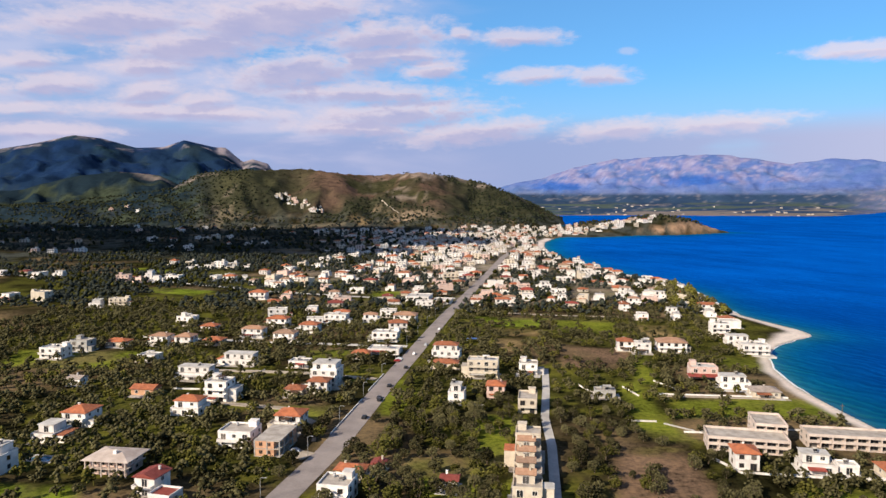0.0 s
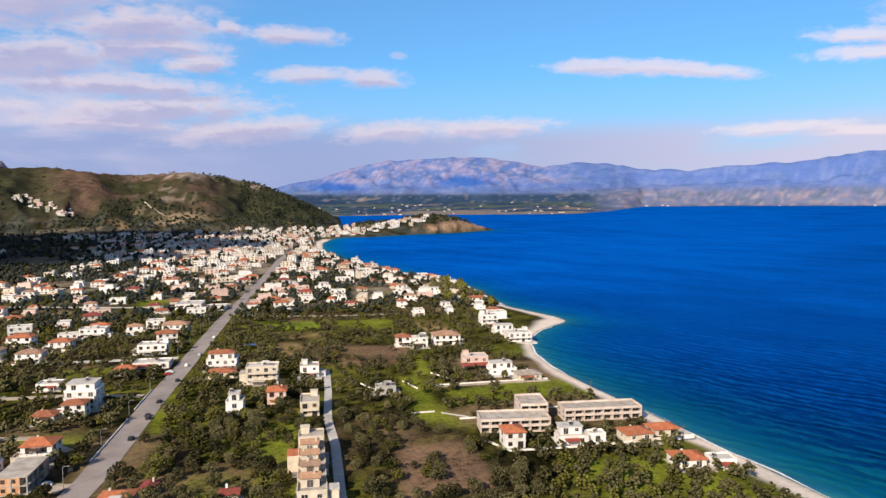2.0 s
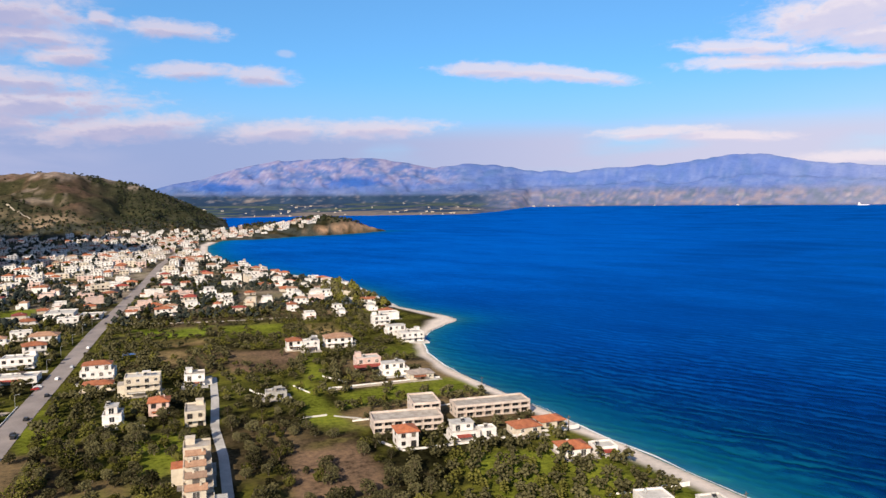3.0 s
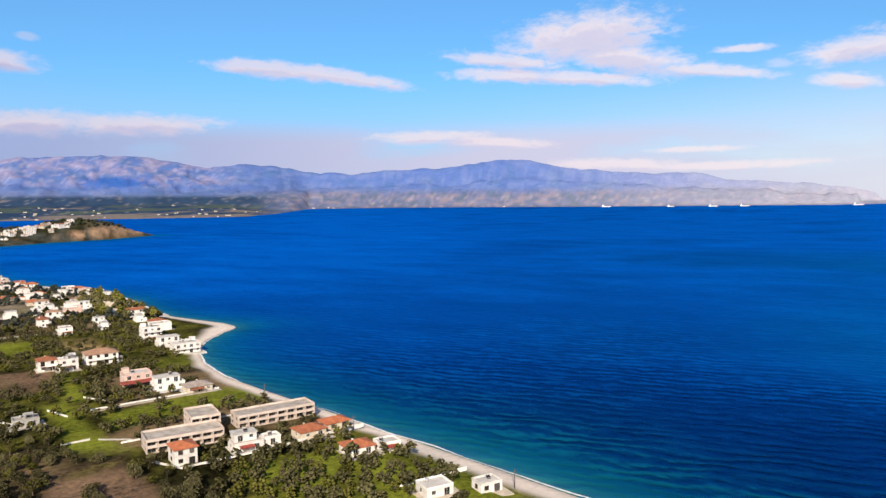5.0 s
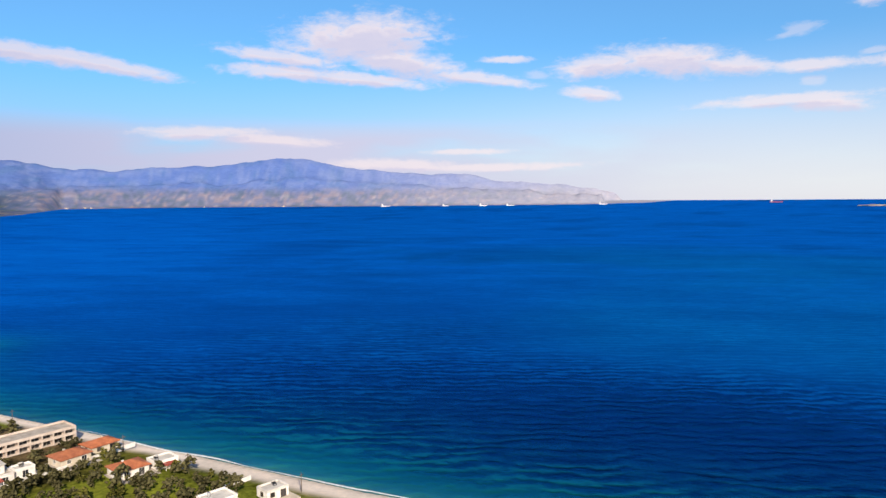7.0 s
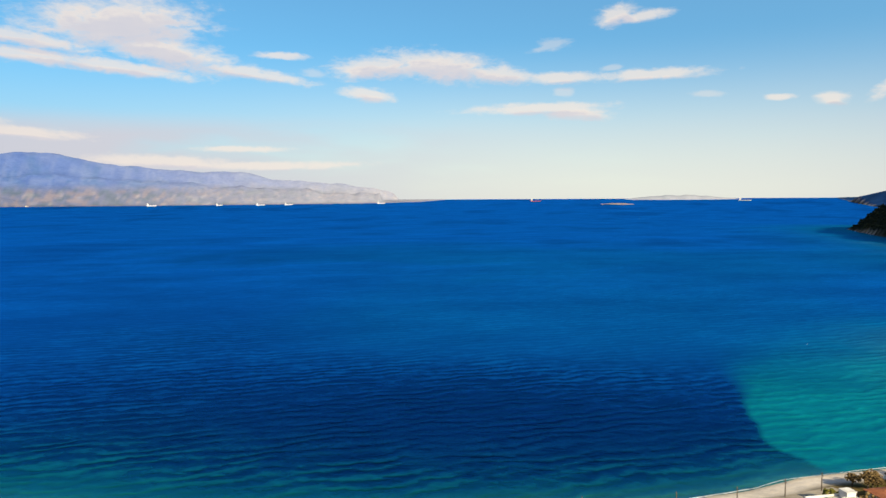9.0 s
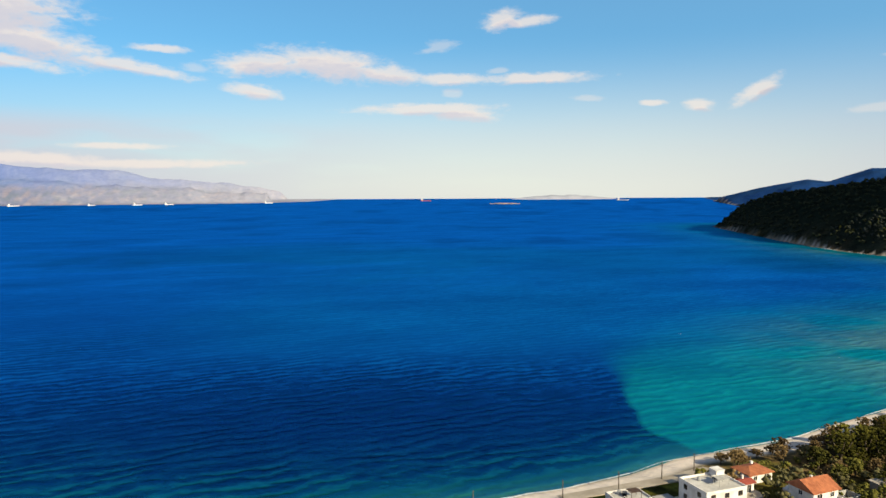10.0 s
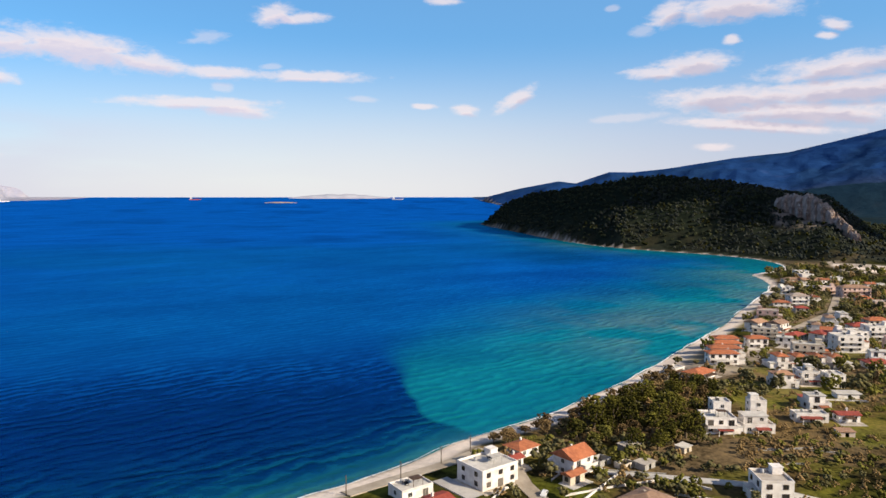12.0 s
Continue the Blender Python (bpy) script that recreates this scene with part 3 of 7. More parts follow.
    peak = smooth(-0.25, 0.15, up_el + 0.5 * wave_noise(px, py, 60.0, 95, 4) - 0.12 + 0.65 * smooth(-18.5, -17, az)) * (az < -12) * (r > 3300)
    col = blend(col, (0.36, 0.30, 0.31), peak * 0.8)
    # ridge and land behind the headland: blue haze put into the colour
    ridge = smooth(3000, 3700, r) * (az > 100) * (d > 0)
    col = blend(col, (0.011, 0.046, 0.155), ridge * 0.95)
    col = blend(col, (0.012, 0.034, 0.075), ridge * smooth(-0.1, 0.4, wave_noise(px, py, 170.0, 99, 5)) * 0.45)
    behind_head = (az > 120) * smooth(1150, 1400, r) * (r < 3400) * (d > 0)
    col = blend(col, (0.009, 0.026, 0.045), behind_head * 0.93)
    headland = hill * (az > 105) * (r < 2600)
    col = blend(col, (0.011, 0.016, 0.012), headland * (1 - 0.5 * crag))
    col = blend(col, (0.013, 0.018, 0.012), (az > 105) * smooth(900, 980, r) * (r < 2600) * smooth(4, 9, d) * smooth(142, 136, az) * 0.85)
    bluff = smooth(132.8, 133.4, az) * smooth(139.4, 138.4, az) * smooth(28, 48, z) * (r < 1600) * smooth(-0.35, 0.1, wave_noise(px, py, 38.0, 97, 3))
    col = blend(col, (0.30, 0.25, 0.21), bluff * 0.9)
    # brown cliff of the peninsula
    cape = smooth(4, 14, z) * np.exp(-((px - 560) / 170) ** 2 - ((py - 1790) / 100) ** 2) * (px > 470)
    col = blend(col, (0.34, 0.215, 0.135), smooth(0.15, 0.4, cape) * smooth(42, 26, z + 8 * patchy) * smooth(30, 16, d))
    # the far coast: fields, then mountains with haze put into their colour
    fl = far > 0
    strip = wave_noise(px * 0.35 + py * 0.1, py, 130.0, 101, 5)
    az = np.degrees(np.arctan2(px, py))
    el = np.degrees(np.arctan2(z - 80, r))
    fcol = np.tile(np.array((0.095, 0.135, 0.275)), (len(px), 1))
    massif = smooth(5, 10, az) * smooth(30, 25, az)
    lit_n = wave_noise(az * 75, el * 210, 60.0, 111, 5)
    vein = 1 - 2.2 * np.abs(wave_noise(az * 75 + 40 * lit_n, el * 150, 95.0, 113, 4))
    speck = wave_noise(az * 75, el * 240, 26.0, 117, 3)
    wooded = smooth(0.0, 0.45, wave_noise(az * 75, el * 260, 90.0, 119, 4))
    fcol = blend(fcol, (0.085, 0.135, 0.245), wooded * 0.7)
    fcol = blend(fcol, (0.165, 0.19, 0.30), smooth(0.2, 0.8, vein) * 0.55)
    # the limestone massif: pale rock faces between woods in hazed blue
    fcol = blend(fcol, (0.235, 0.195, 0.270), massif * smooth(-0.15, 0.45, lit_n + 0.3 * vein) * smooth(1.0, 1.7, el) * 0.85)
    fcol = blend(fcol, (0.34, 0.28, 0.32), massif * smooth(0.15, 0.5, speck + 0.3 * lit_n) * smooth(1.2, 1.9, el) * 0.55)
    # grove: two cloud shadows on the slopes, put into the colour as dark blue
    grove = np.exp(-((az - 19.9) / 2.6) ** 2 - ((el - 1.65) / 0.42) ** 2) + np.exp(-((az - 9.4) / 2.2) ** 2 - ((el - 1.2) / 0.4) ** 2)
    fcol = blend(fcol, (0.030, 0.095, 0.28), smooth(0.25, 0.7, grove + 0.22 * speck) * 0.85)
    # ochre fields, villages and orchards on the lower slopes
    field = wave_noise(az * 75, el * 620, 48.0, 115, 4)
    lowland = smooth(27, 34, az) * smooth(1.35, 0.7, el)
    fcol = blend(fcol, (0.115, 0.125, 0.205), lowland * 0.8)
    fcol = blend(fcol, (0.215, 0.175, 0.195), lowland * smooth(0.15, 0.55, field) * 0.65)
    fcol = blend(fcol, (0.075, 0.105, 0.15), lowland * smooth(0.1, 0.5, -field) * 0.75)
    fcol = blend(fcol, (0.48, 0.41, 0.40), lowland * smooth(0.45, 0.8, speck) * smooth(0.9, 0.4, el) * 0.25)
    # the flat plain behind the peninsula
    flat = smooth(33, 29, az) * smooth(0.75, 0.45, el)
    fcol = blend(fcol, (0.022, 0.046, 0.090), flat * 0.95)
    fcol = blend(fcol, (0.190, 0.160, 0.140), flat * smooth(0.10, 0.40, strip) * smooth(0.45, 0.1, el) * 0.85)
    fcol = blend(fcol, (0.075, 0.100, 0.075), flat * smooth(0.25, 0.5, -strip) * smooth(0.1, -0.2, el) * 0.8)
    fcol = blend(fcol, (0.42, 0.36, 0.34), flat * smooth(0.5, 0.8, speck) * 0.25)
    # haze put into the colour: bluer on the heights, paler towards the east
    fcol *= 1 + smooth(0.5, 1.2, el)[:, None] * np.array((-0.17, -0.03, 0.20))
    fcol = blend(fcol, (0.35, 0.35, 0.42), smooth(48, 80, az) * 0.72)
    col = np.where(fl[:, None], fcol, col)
    for poly, c in PLOTS + MEADOWS:
        col = blend(col, c, in_poly(px, py, poly, 3.5) * (0.35 + 0.65 * smooth(-0.55, 0.35, patchy)))
    col = blend(col, (0.135, 0.092, 0.040), smooth(-60, -110, py) * (d > 4) * (r < 600) * smooth(-0.3, 0.4, patchy) * 0.65)
    col = blend(col, (0.130, 0.130, 0.020), smooth(-60, -110, py) * (d > 4) * (r < 600) * smooth(0.1, 0.4, wave_noise(px, py, 14.0, 75, 3)) * 0.55)
    # beach
    wide = np.interp(py, [-900, -640, -560, -200, -60, 100, 260, 345, 385, 403, 420, 445, 462, 520, 900, 1300], [16, 16, 5, 9, 8, 8, 7, 4, 4.5, 8, 13, 12, 8, 10, 14, 14])
    beach = smooth(wide + 3, wide - 3, d + 2 * patchy) * (d < 60) * (r < 1500) * (d > -8) * ((px < 640) | (py > 0))
    col = blend(col, SAND, beach * (0.86 + 0.14 * smooth(-0.5, 0.5, patchy)))
    yard = in_poly(px, py, [(238, -186), (262, -184), (312, -244), (300, -275), (262, -250)], 5)
    col = blend(col, (0.46, 0.39, 0.33), yard * (0.5 + 0.4 * smooth(-0.4, 0.3, patchy)))
    wet = smooth(1.8, 0.4, d) * (d < 6) * (r < 1500)
    col = blend(col, (0.30, 0.25, 0.19), wet * 0.6)
    rocks = smooth(2.4, 1.0, d) * (d > -2) * (r >= 900) * (az > 100)
    col = blend(col, (0.50, 0.46, 0.43), rocks * 0.5)
    # water
    shelf = np.interp(py, [-700, -420, -230, -120, -60, 40, 150, 300, 420, 700, 1200], [110, 90, 50, 24, 12, 17, 25, 22, 18, 15, 30])
    # open water: sky reflection put into its colour, dark near and brighter far off
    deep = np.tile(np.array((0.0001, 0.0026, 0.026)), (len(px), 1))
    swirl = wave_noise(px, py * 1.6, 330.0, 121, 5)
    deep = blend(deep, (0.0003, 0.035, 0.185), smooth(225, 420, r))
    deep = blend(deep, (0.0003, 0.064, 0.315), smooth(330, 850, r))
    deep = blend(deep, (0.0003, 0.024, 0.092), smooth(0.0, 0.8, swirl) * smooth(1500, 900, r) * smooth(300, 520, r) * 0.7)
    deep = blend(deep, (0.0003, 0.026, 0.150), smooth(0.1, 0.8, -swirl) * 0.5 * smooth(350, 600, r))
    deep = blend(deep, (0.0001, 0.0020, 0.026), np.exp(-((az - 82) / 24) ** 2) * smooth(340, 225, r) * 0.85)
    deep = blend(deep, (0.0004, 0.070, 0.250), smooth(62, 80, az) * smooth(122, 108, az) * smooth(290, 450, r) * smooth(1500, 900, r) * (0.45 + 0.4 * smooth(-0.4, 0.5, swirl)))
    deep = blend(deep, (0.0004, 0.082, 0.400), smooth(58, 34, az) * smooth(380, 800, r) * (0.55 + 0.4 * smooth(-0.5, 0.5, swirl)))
    shallow = np.exp(d / shelf) * (r < 2400)
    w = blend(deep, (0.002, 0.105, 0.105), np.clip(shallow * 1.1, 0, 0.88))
    w = blend(w, (0.06, 0.18, 0.15), np.clip(np.exp(d / 3.5), 0, 1) * 0.55 * (r < 1500))
    # the milky plume off the southern beach, with its sharp front
    front = np.interp(px, [200, 206, 214, 226, 240, 262, 300, 330, 398, 537, 700], [-80, -80, -80, -79, -74, -72, -75, -76, -83, -92, -70]) + 5 * wave_noise(px, py, 40.0, 131, 3)
    sharp = smooth(0, 1, (front - py) / np.interp(px, [220, 285, 340, 430], [2.0, 4, 22, 70]))
    reach = np.interp(py, [-640, -520, -360, -220, -140, -80], [740, 690, 560, 500, 450, 420])
    milky = sharp * smooth(reach + 60, reach - 160, px + 30 * swirl) * (py < -55) * (d < 0) * (r < 1100)
    w = blend(w, (0.002, 0.165, 0.170), milky * (0.72 + 0.2 * smooth(-0.5, 0.6, wave_noise(px, py, 70.0, 141, 4))))
    silt = np.exp(d / 34.0) * smooth(-150, -280, py) * (py > -560) * (d < 0) * smooth(-0.4, 0.3, wave_noise(px, py, 45.0, 151, 4))
    silt = np.clip(silt, 0, 1) * 0.55 + 0.5 * np.exp(-((px - 345) / 75) ** 2 - ((py + 258) / 60) ** 2) * smooth(-0.5, 0.4, wave_noise(px, py, 45.0, 151, 4)) * (d < 0)
    w = blend(w, (0.13, 0.19, 0.155), np.clip(silt, 0, 0.85))
    return px, py, z, d, far, r, quads, col, w


def ground_material():
    m, N, sh = surface("land", 1.0, 0.0, 0.0)
    c = N.add("ShaderNodeVertexColor")
    c.layer_name = "cover"
    at = N.add("ShaderNodeNewGeometry").outputs["Position"]
    fine = N.noise(at, 0.55, 6.0, 0.68)
    broad = N.noise(at, 0.045, 5.0, 0.62)
    mott = N.ramp(N.math("ADD", N.math("MULTIPLY", fine, 0.55), N.math("MULTIPLY", broad, 0.45)), [(0.35, (0.22, 0.23, 0.22)), (0.5, (1.0, 1.0, 1.0)), (0.66, (1.7, 1.6, 1.4))])
    pale = N.range(N.add("ShaderNodeRGBToBW", Color=c.outputs[0]), 0.16, 0.32, 0.0, 0.75)
    mott = N.mix(pale, mott, (1.0, 1.0, 1.0))
    N.put(sh.inputs["Base Color"], N.mix(1.0, c.outputs[0], mott, "MULTIPLY"))
    bumped(N, sh, N.math("ADD", fine, N.math("MULTIPLY", N.noise(at, 0.03, 4.0, 0.6), 4.0)), 0.5, 0.6)
    return m


def sea_material():
    m, N, sh = surface("sea_water", 0.25, 0.0, 0.0)
    c = N.add("ShaderNodeVertexColor")
    c.layer_name = "cover"
    at = N.add("ShaderNodeNewGeometry").outputs["Position"]

    def drift(crest, along, across):
        """Coordinates measured across and along crests that run towards a bearing."""
        u = N.add("ShaderNodeVectorMath")
        v = N.add("ShaderNodeVectorMath")
        u.operation = v.operation = "DOT_PRODUCT"
        c, s = math.cos(radians(crest)), math.sin(radians(crest))
        for n, way in ((u, (-c * across, s * across, 0)), (v, (s * along, c * along, 0))):
            N.put(n.inputs[0], at)
            n.inputs[1].default_value = way
        return N.add("ShaderNodeCombineXYZ", X=u.outputs["Value"], Y=v.outputs["Value"], Z=0.0).outputs[0]

    lines = drift(156, 1.0, 1.0)
    bend = N.noise(drift(156, 0.042, 0.050), 1.0, 3.0, 0.55)
    phase = N.math("ADD", N.math("MULTIPLY", N.add("ShaderNodeSeparateXYZ", Vector=lines).outputs[0], 2 * math.pi / 7.0), N.math("MULTIPLY", bend, 17.0))
    roll = N.math("MULTIPLY", N.math("SINE", phase), N.range(N.noise(drift(150, 0.030, 0.055), 1.0, 2.0, 0.5), 0.30, 0.62, 0.03, 0.150))
    swell = N.noise(drift(152, 0.055, 0.150), 1.0, 3.0, 0.55, 0.3)
    chop = N.noise(drift(170, 0.18, 0.42), 1.0, 3.0, 0.6, 0.3)
    ripple = N.noise(at, 0.9, 3.0, 0.6)
    streak = N.noise(drift(160, 0.006, 0.015), 1.0, 6.0, 0.68)
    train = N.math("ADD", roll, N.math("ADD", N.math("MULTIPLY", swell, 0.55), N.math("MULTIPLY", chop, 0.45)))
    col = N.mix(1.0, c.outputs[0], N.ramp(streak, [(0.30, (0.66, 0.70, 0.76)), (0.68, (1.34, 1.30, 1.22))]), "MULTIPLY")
    # crest contrast fades with distance and over pale shallows
    crest_fade = N.range(N.length(at), 300.0, 1000.0, 0.0, 0.8)
    crest_fade = N.math("MAXIMUM", crest_fade, N.range(N.add("ShaderNodeRGBToBW", Color=c.outputs[0]), 0.016, 0.05, 0.0, 0.85))
    # wave shading put into the colour: dark troughs, bright crests
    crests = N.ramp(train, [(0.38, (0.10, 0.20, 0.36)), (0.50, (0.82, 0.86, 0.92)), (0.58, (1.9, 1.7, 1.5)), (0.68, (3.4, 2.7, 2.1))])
    col = N.mix(1.0, col, N.mix(crest_fade, crests, (1.0, 1.0, 1.0)), "MULTIPLY")
    fleck = N.range(N.noise(drift(156, 0.09, 0.16), 1.0, 2.0, 0.5), 0.775, 0.80)
    spray = N.math("MULTIPLY", fleck, N.range(N.noise(at, 1.1, 3.0, 0.6), 0.56, 0.64))
    h = N.math("ADD", N.math("MULTIPLY", train, 2.6), N.math("MULTIPLY", ripple, 0.25))
    bump = N.add("ShaderNodeBump", Strength=0.75, Distance=0.6, Height=h)
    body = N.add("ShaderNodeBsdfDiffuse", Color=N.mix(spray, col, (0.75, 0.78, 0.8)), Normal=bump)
    gloss = N.add("ShaderNodeBsdfGlossy", Color=(0.006, 0.31, 0.88, 1.0), Roughness=0.22, Normal=bump)
    facing = N.add("ShaderNodeFresnel", IOR=1.33, Normal=bump)
    both = N.add("ShaderNodeMixShader", Fac=N.math("ADD", N.math("MULTIPLY", facing, 0.20), 0.003))
    N.put(both.inputs[1], body)
    N.put(both.inputs[2], gloss)
    for n in N.tree.nodes:
        if n.bl_idname == "ShaderNodeOutputMaterial":
            N.put(n.inputs["Surface"], both)
    return m


def distance_material():
    """Land beyond three kilometres: soft, with broad mottling only."""
    m, N, sh = surface("distant_land", 1.0, 0.0, 0.0)
    c = N.add("ShaderNodeVertexColor")
    c.layer_name = "cover"
    at = N.add("ShaderNodeNewGeometry").outputs["Position"]
    tall = N.vmath("MULTIPLY", at, (1.0, 1.0, 2.2))
    broad = N.noise(tall, 0.010, 6.0, 0.66)
    fine = N.noise(tall, 0.045, 4.0, 0.65)
    mott = N.ramp(N.math("ADD", N.math("MULTIPLY", broad, 0.6), N.math("MULTIPLY", fine, 0.4)), [(0.34, (0.80, 0.84, 0.90)), (0.5, (1.0, 1.0, 1.0)), (0.66, (1.18, 1.15, 1.10))])
    N.put(sh.inputs["Base Color"], N.mix(1.0, c.outputs[0], mott, "MULTIPLY"))
    bumped(N, sh, N.math("ADD", N.math("MULTIPLY", broad, 30.0), N.math("MULTIPLY", fine, 5.0)), 0.3, 2.0)
    return m


gx, gy, gz, gd, gfar, gr, gquads, land_col, water_col = cover()
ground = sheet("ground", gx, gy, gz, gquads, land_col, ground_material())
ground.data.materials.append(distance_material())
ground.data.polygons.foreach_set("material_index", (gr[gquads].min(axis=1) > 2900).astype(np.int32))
tagged(ground, "olive-grove plain, hills and mountains round a bay", "ground", kind="structure")
wet_faces = (np.maximum(gd, gfar)[gquads].min(axis=1) < 25)
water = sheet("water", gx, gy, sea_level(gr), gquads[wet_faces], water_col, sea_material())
tagged(water, "deep blue sea, turquoise and milky along the beach", "sea", kind="structure")

# ---- building blocks ----
def mesh_of(name, verts, faces, materials, slots=None, smoothed=False):
    me = bpy.data.meshes.new(name)
    me.from_pydata(verts, [], faces)
    for m in materials:
        me.materials.append(m)
    if slots is not None:
        me.polygons.foreach_set("material_index", np.array(slots, dtype=np.int32))
    if smoothed:
        me.polygons.foreach_set("use_smooth", np.ones(len(me.polygons), bool))
    me.update()
    return me


BOXFACES = [(0, 3, 2, 1), (4, 5, 6, 7), (0, 1, 5, 4), (1, 2, 6, 5), (2, 3, 7, 6), (3, 0, 4, 7)]


def box_shells(boxes):
    """Vertices and faces of boxes given as x0, y0, z0, x1, y1, z1."""
    verts, faces = [], []
    for x0, y0, z0, x1, y1, z1 in boxes:
        n = len(verts)
        verts += [(x0, y0, z0), (x1, y0, z0), (x1, y1, z0), (x0, y1, z0), (x0, y0, z1), (x1, y0, z1), (x1, y1, z1), (x0, y1, z1)]
        faces += [tuple(n + i for i in f) for f in BOXFACES]
    return verts, faces


KEPT = {}


def boxes_mesh(name, boxes, material):
    key = (name, material.name, tuple(tuple(round(v, 3) for v in b) for b in boxes))
    if key not in KEPT:
        KEPT[key] = mesh_of(name, *box_shells(boxes), [material])
    return KEPT[key]


def part(name, me, parent, at=None, label=""):
    ob = new(name, me)
    ob.parent = parent
    if at is not None:
        ob.matrix_basis = at
    return tagged(ob, label)


def tube(name, path, radius, material, sides=8, taper=1.0):
    """A round bar along a path of points."""
    verts, faces = [], []
    pts = [Vector(p) for p in path]
    for i, p in enumerate(pts):
        way = (pts[min(i + 1, len(pts) - 1)] - pts[max(i - 1, 0)]).normalized()
        side = way.orthogonal().normalized()
        other = way.cross(side)
        rad = radius * (1 + (taper - 1) * i / (len(pts) - 1))
        for k in range(sides):
            a = 2 * math.pi * k / sides
            verts.append(tuple(p + side * rad * math.cos(a) + other * rad * math.sin(a)))
    for i in range(len(pts) - 1):
        for k in range(sides):
            q = (k + 1) % sides
            faces.append((i * sides + k, i * sides + q, (i + 1) * sides + q, (i + 1) * sides + k))
    faces.append(tuple(reversed(range(sides))))
    faces.append(tuple(range((len(pts) - 1) * sides, len(pts) * sides)))
    return mesh_of(name, verts, faces, [material], None, True)


def ring_mesh(name, x0, y0, x1, y1, t, z0, z1, material):
    """A parapet round a roof, in one piece."""
    key = (name, material.name, round(x0, 2), round(y0, 2), round(x1, 2), round(y1, 2), round(z0, 2), round(z1, 2))
    if key not in KEPT:
        out = [(x0, y0), (x1, y0), (x1, y1), (x0, y1)]
        inn = [(x0 + t, y0 + t), (x1 - t, y0 + t), (x1 - t, y1 - t), (x0 + t, y1 - t)]
        v = [(x, y, z) for z in (z0, z1) for x, y in out + inn]
        f = []
        for i in range(4):
            j = (i + 1) % 4
            f += [(i, j, 8 + j, 8 + i), (4 + j, 4 + i, 12 + i, 12 + j), (8 + i, 8 + j, 12 + j, 12 + i), (j, i, 4 + i, 4 + j)]
        KEPT[key] = mesh_of(name, v, f, [material])
    return KEPT[key]


def pitched(w, d, z, over, high, kind, material):
    """A tiled roof with thick eaves: hip, gable or one slope."""
    a, b, t = w / 2 + over, d / 2 + over, 0.2
    verts = [(-a, -b, z), (a, -b, z), (a, b, z), (-a, b, z), (-a, -b, z + t), (a, -b, z + t), (a, b, z + t), (-a, b, z + t)]
    top = z + t + high
    if kind == "hip":
        if w >= d:
            c = a - b * 0.95
            verts += [(-c, 0, top), (c, 0, top)]
        else:
            c = b - a * 0.95
            verts += [(0, -c, top), (0, c, top)]
    else:
        verts += [(-a, 0, top), (a, 0, top)] if w >= d else [(0, -b, top), (0, b, top)]
    faces = [(0, 3, 2, 1), (0, 1, 5, 4), (1, 2, 6, 5), (2, 3, 7, 6), (3, 0, 4, 7)]
    faces += [(4, 5, 9, 8), (5, 6, 9), (6, 7, 8, 9), (7, 4, 8)] if w >= d else [(4, 5, 8), (5, 6, 9, 8), (6, 7, 9), (7, 4, 8, 9)]
    return mesh_of("roof", verts, faces, [material])


FOOTPRINTS = []
FLOOR = 2.5


def window(parent, kind, x, z, w, h, turn, depth, frame_mat=None, fine=True):
    """A window or a glazed door on a wall: turn 0 front, 90 right, -90 left; depth is the wall's distance from the centre."""
    fm = frame_mat or WHITE
    at = pose(0, 0, 0, 0, 0, turn) @ pose(x, -depth, z)
    ring = boxes_mesh("window", [(-w / 2 - 0.09, -0.09, -0.08, -w / 2, 0.02, h + 0.08), (w / 2, -0.09, -0.08, w / 2 + 0.09, 0.02, h + 0.08),
                                 (-w / 2, -0.09, h, w / 2, 0.02, h + 0.08), (-w / 2, -0.14, -0.08, w / 2, 0.02, 0.0), (-0.03, -0.05, 0, 0.03, 0.02, h)], fm)
    win = part(kind, ring, parent, at)
    if fine:
        part("pane", boxes_mesh("pane", [(-w / 2, -0.03, 0, -0.03, 0.015, h), (0.03, -0.03, 0, w / 2, 0.015, h)], GLASS), win)
    else:
        win.data = two_tone_window(w, h, fm)
    return win


def two_tone_window(w, h, fm):
    key = ("two", round(w, 2), round(h, 2), fm.name)
    if key not in KEPT:
        v, f = box_shells([(-w / 2 - 0.09, -0.06, -0.08, w / 2 + 0.09, 0.02, h + 0.08), (-w / 2, -0.09, 0, w / 2, 0.0, h)])
        KEPT[key] = mesh_of("window", v, f, [fm, GLASS], [0] * 6 + [1] * 6)
    return KEPT[key]


def water_heater(parent, x, y, z):
    h = part("water_heater", boxes_mesh("water_heater", [(-0.5, -0.5, 0, 0.5, 0.5, 0.25)], IRON), parent, pose(x, y, z, 0, 0, 0), "steel frame of a solar water heater")
    v, f = box_shells([(-0.6, -0.75, 0.0, 0.6, 0.75, 0.07)])
    if "collector" not in KEPT:
        KEPT["collector"] = mesh_of("collector", v, f, [GLASS])
        KEPT["tank"] = tube("tank", [(-0.65, 0.45, 0.95), (0, 0.45, 0.95), (0.65, 0.45, 0.95)], 0.25, PALEROOF)
    part("collector", KEPT["collector"], h, pose(0, -0.15, 0.3, 35, 0, 0), "dark glazed solar collector")
    part("tank", KEPT["tank"], h, None, "white water tank")


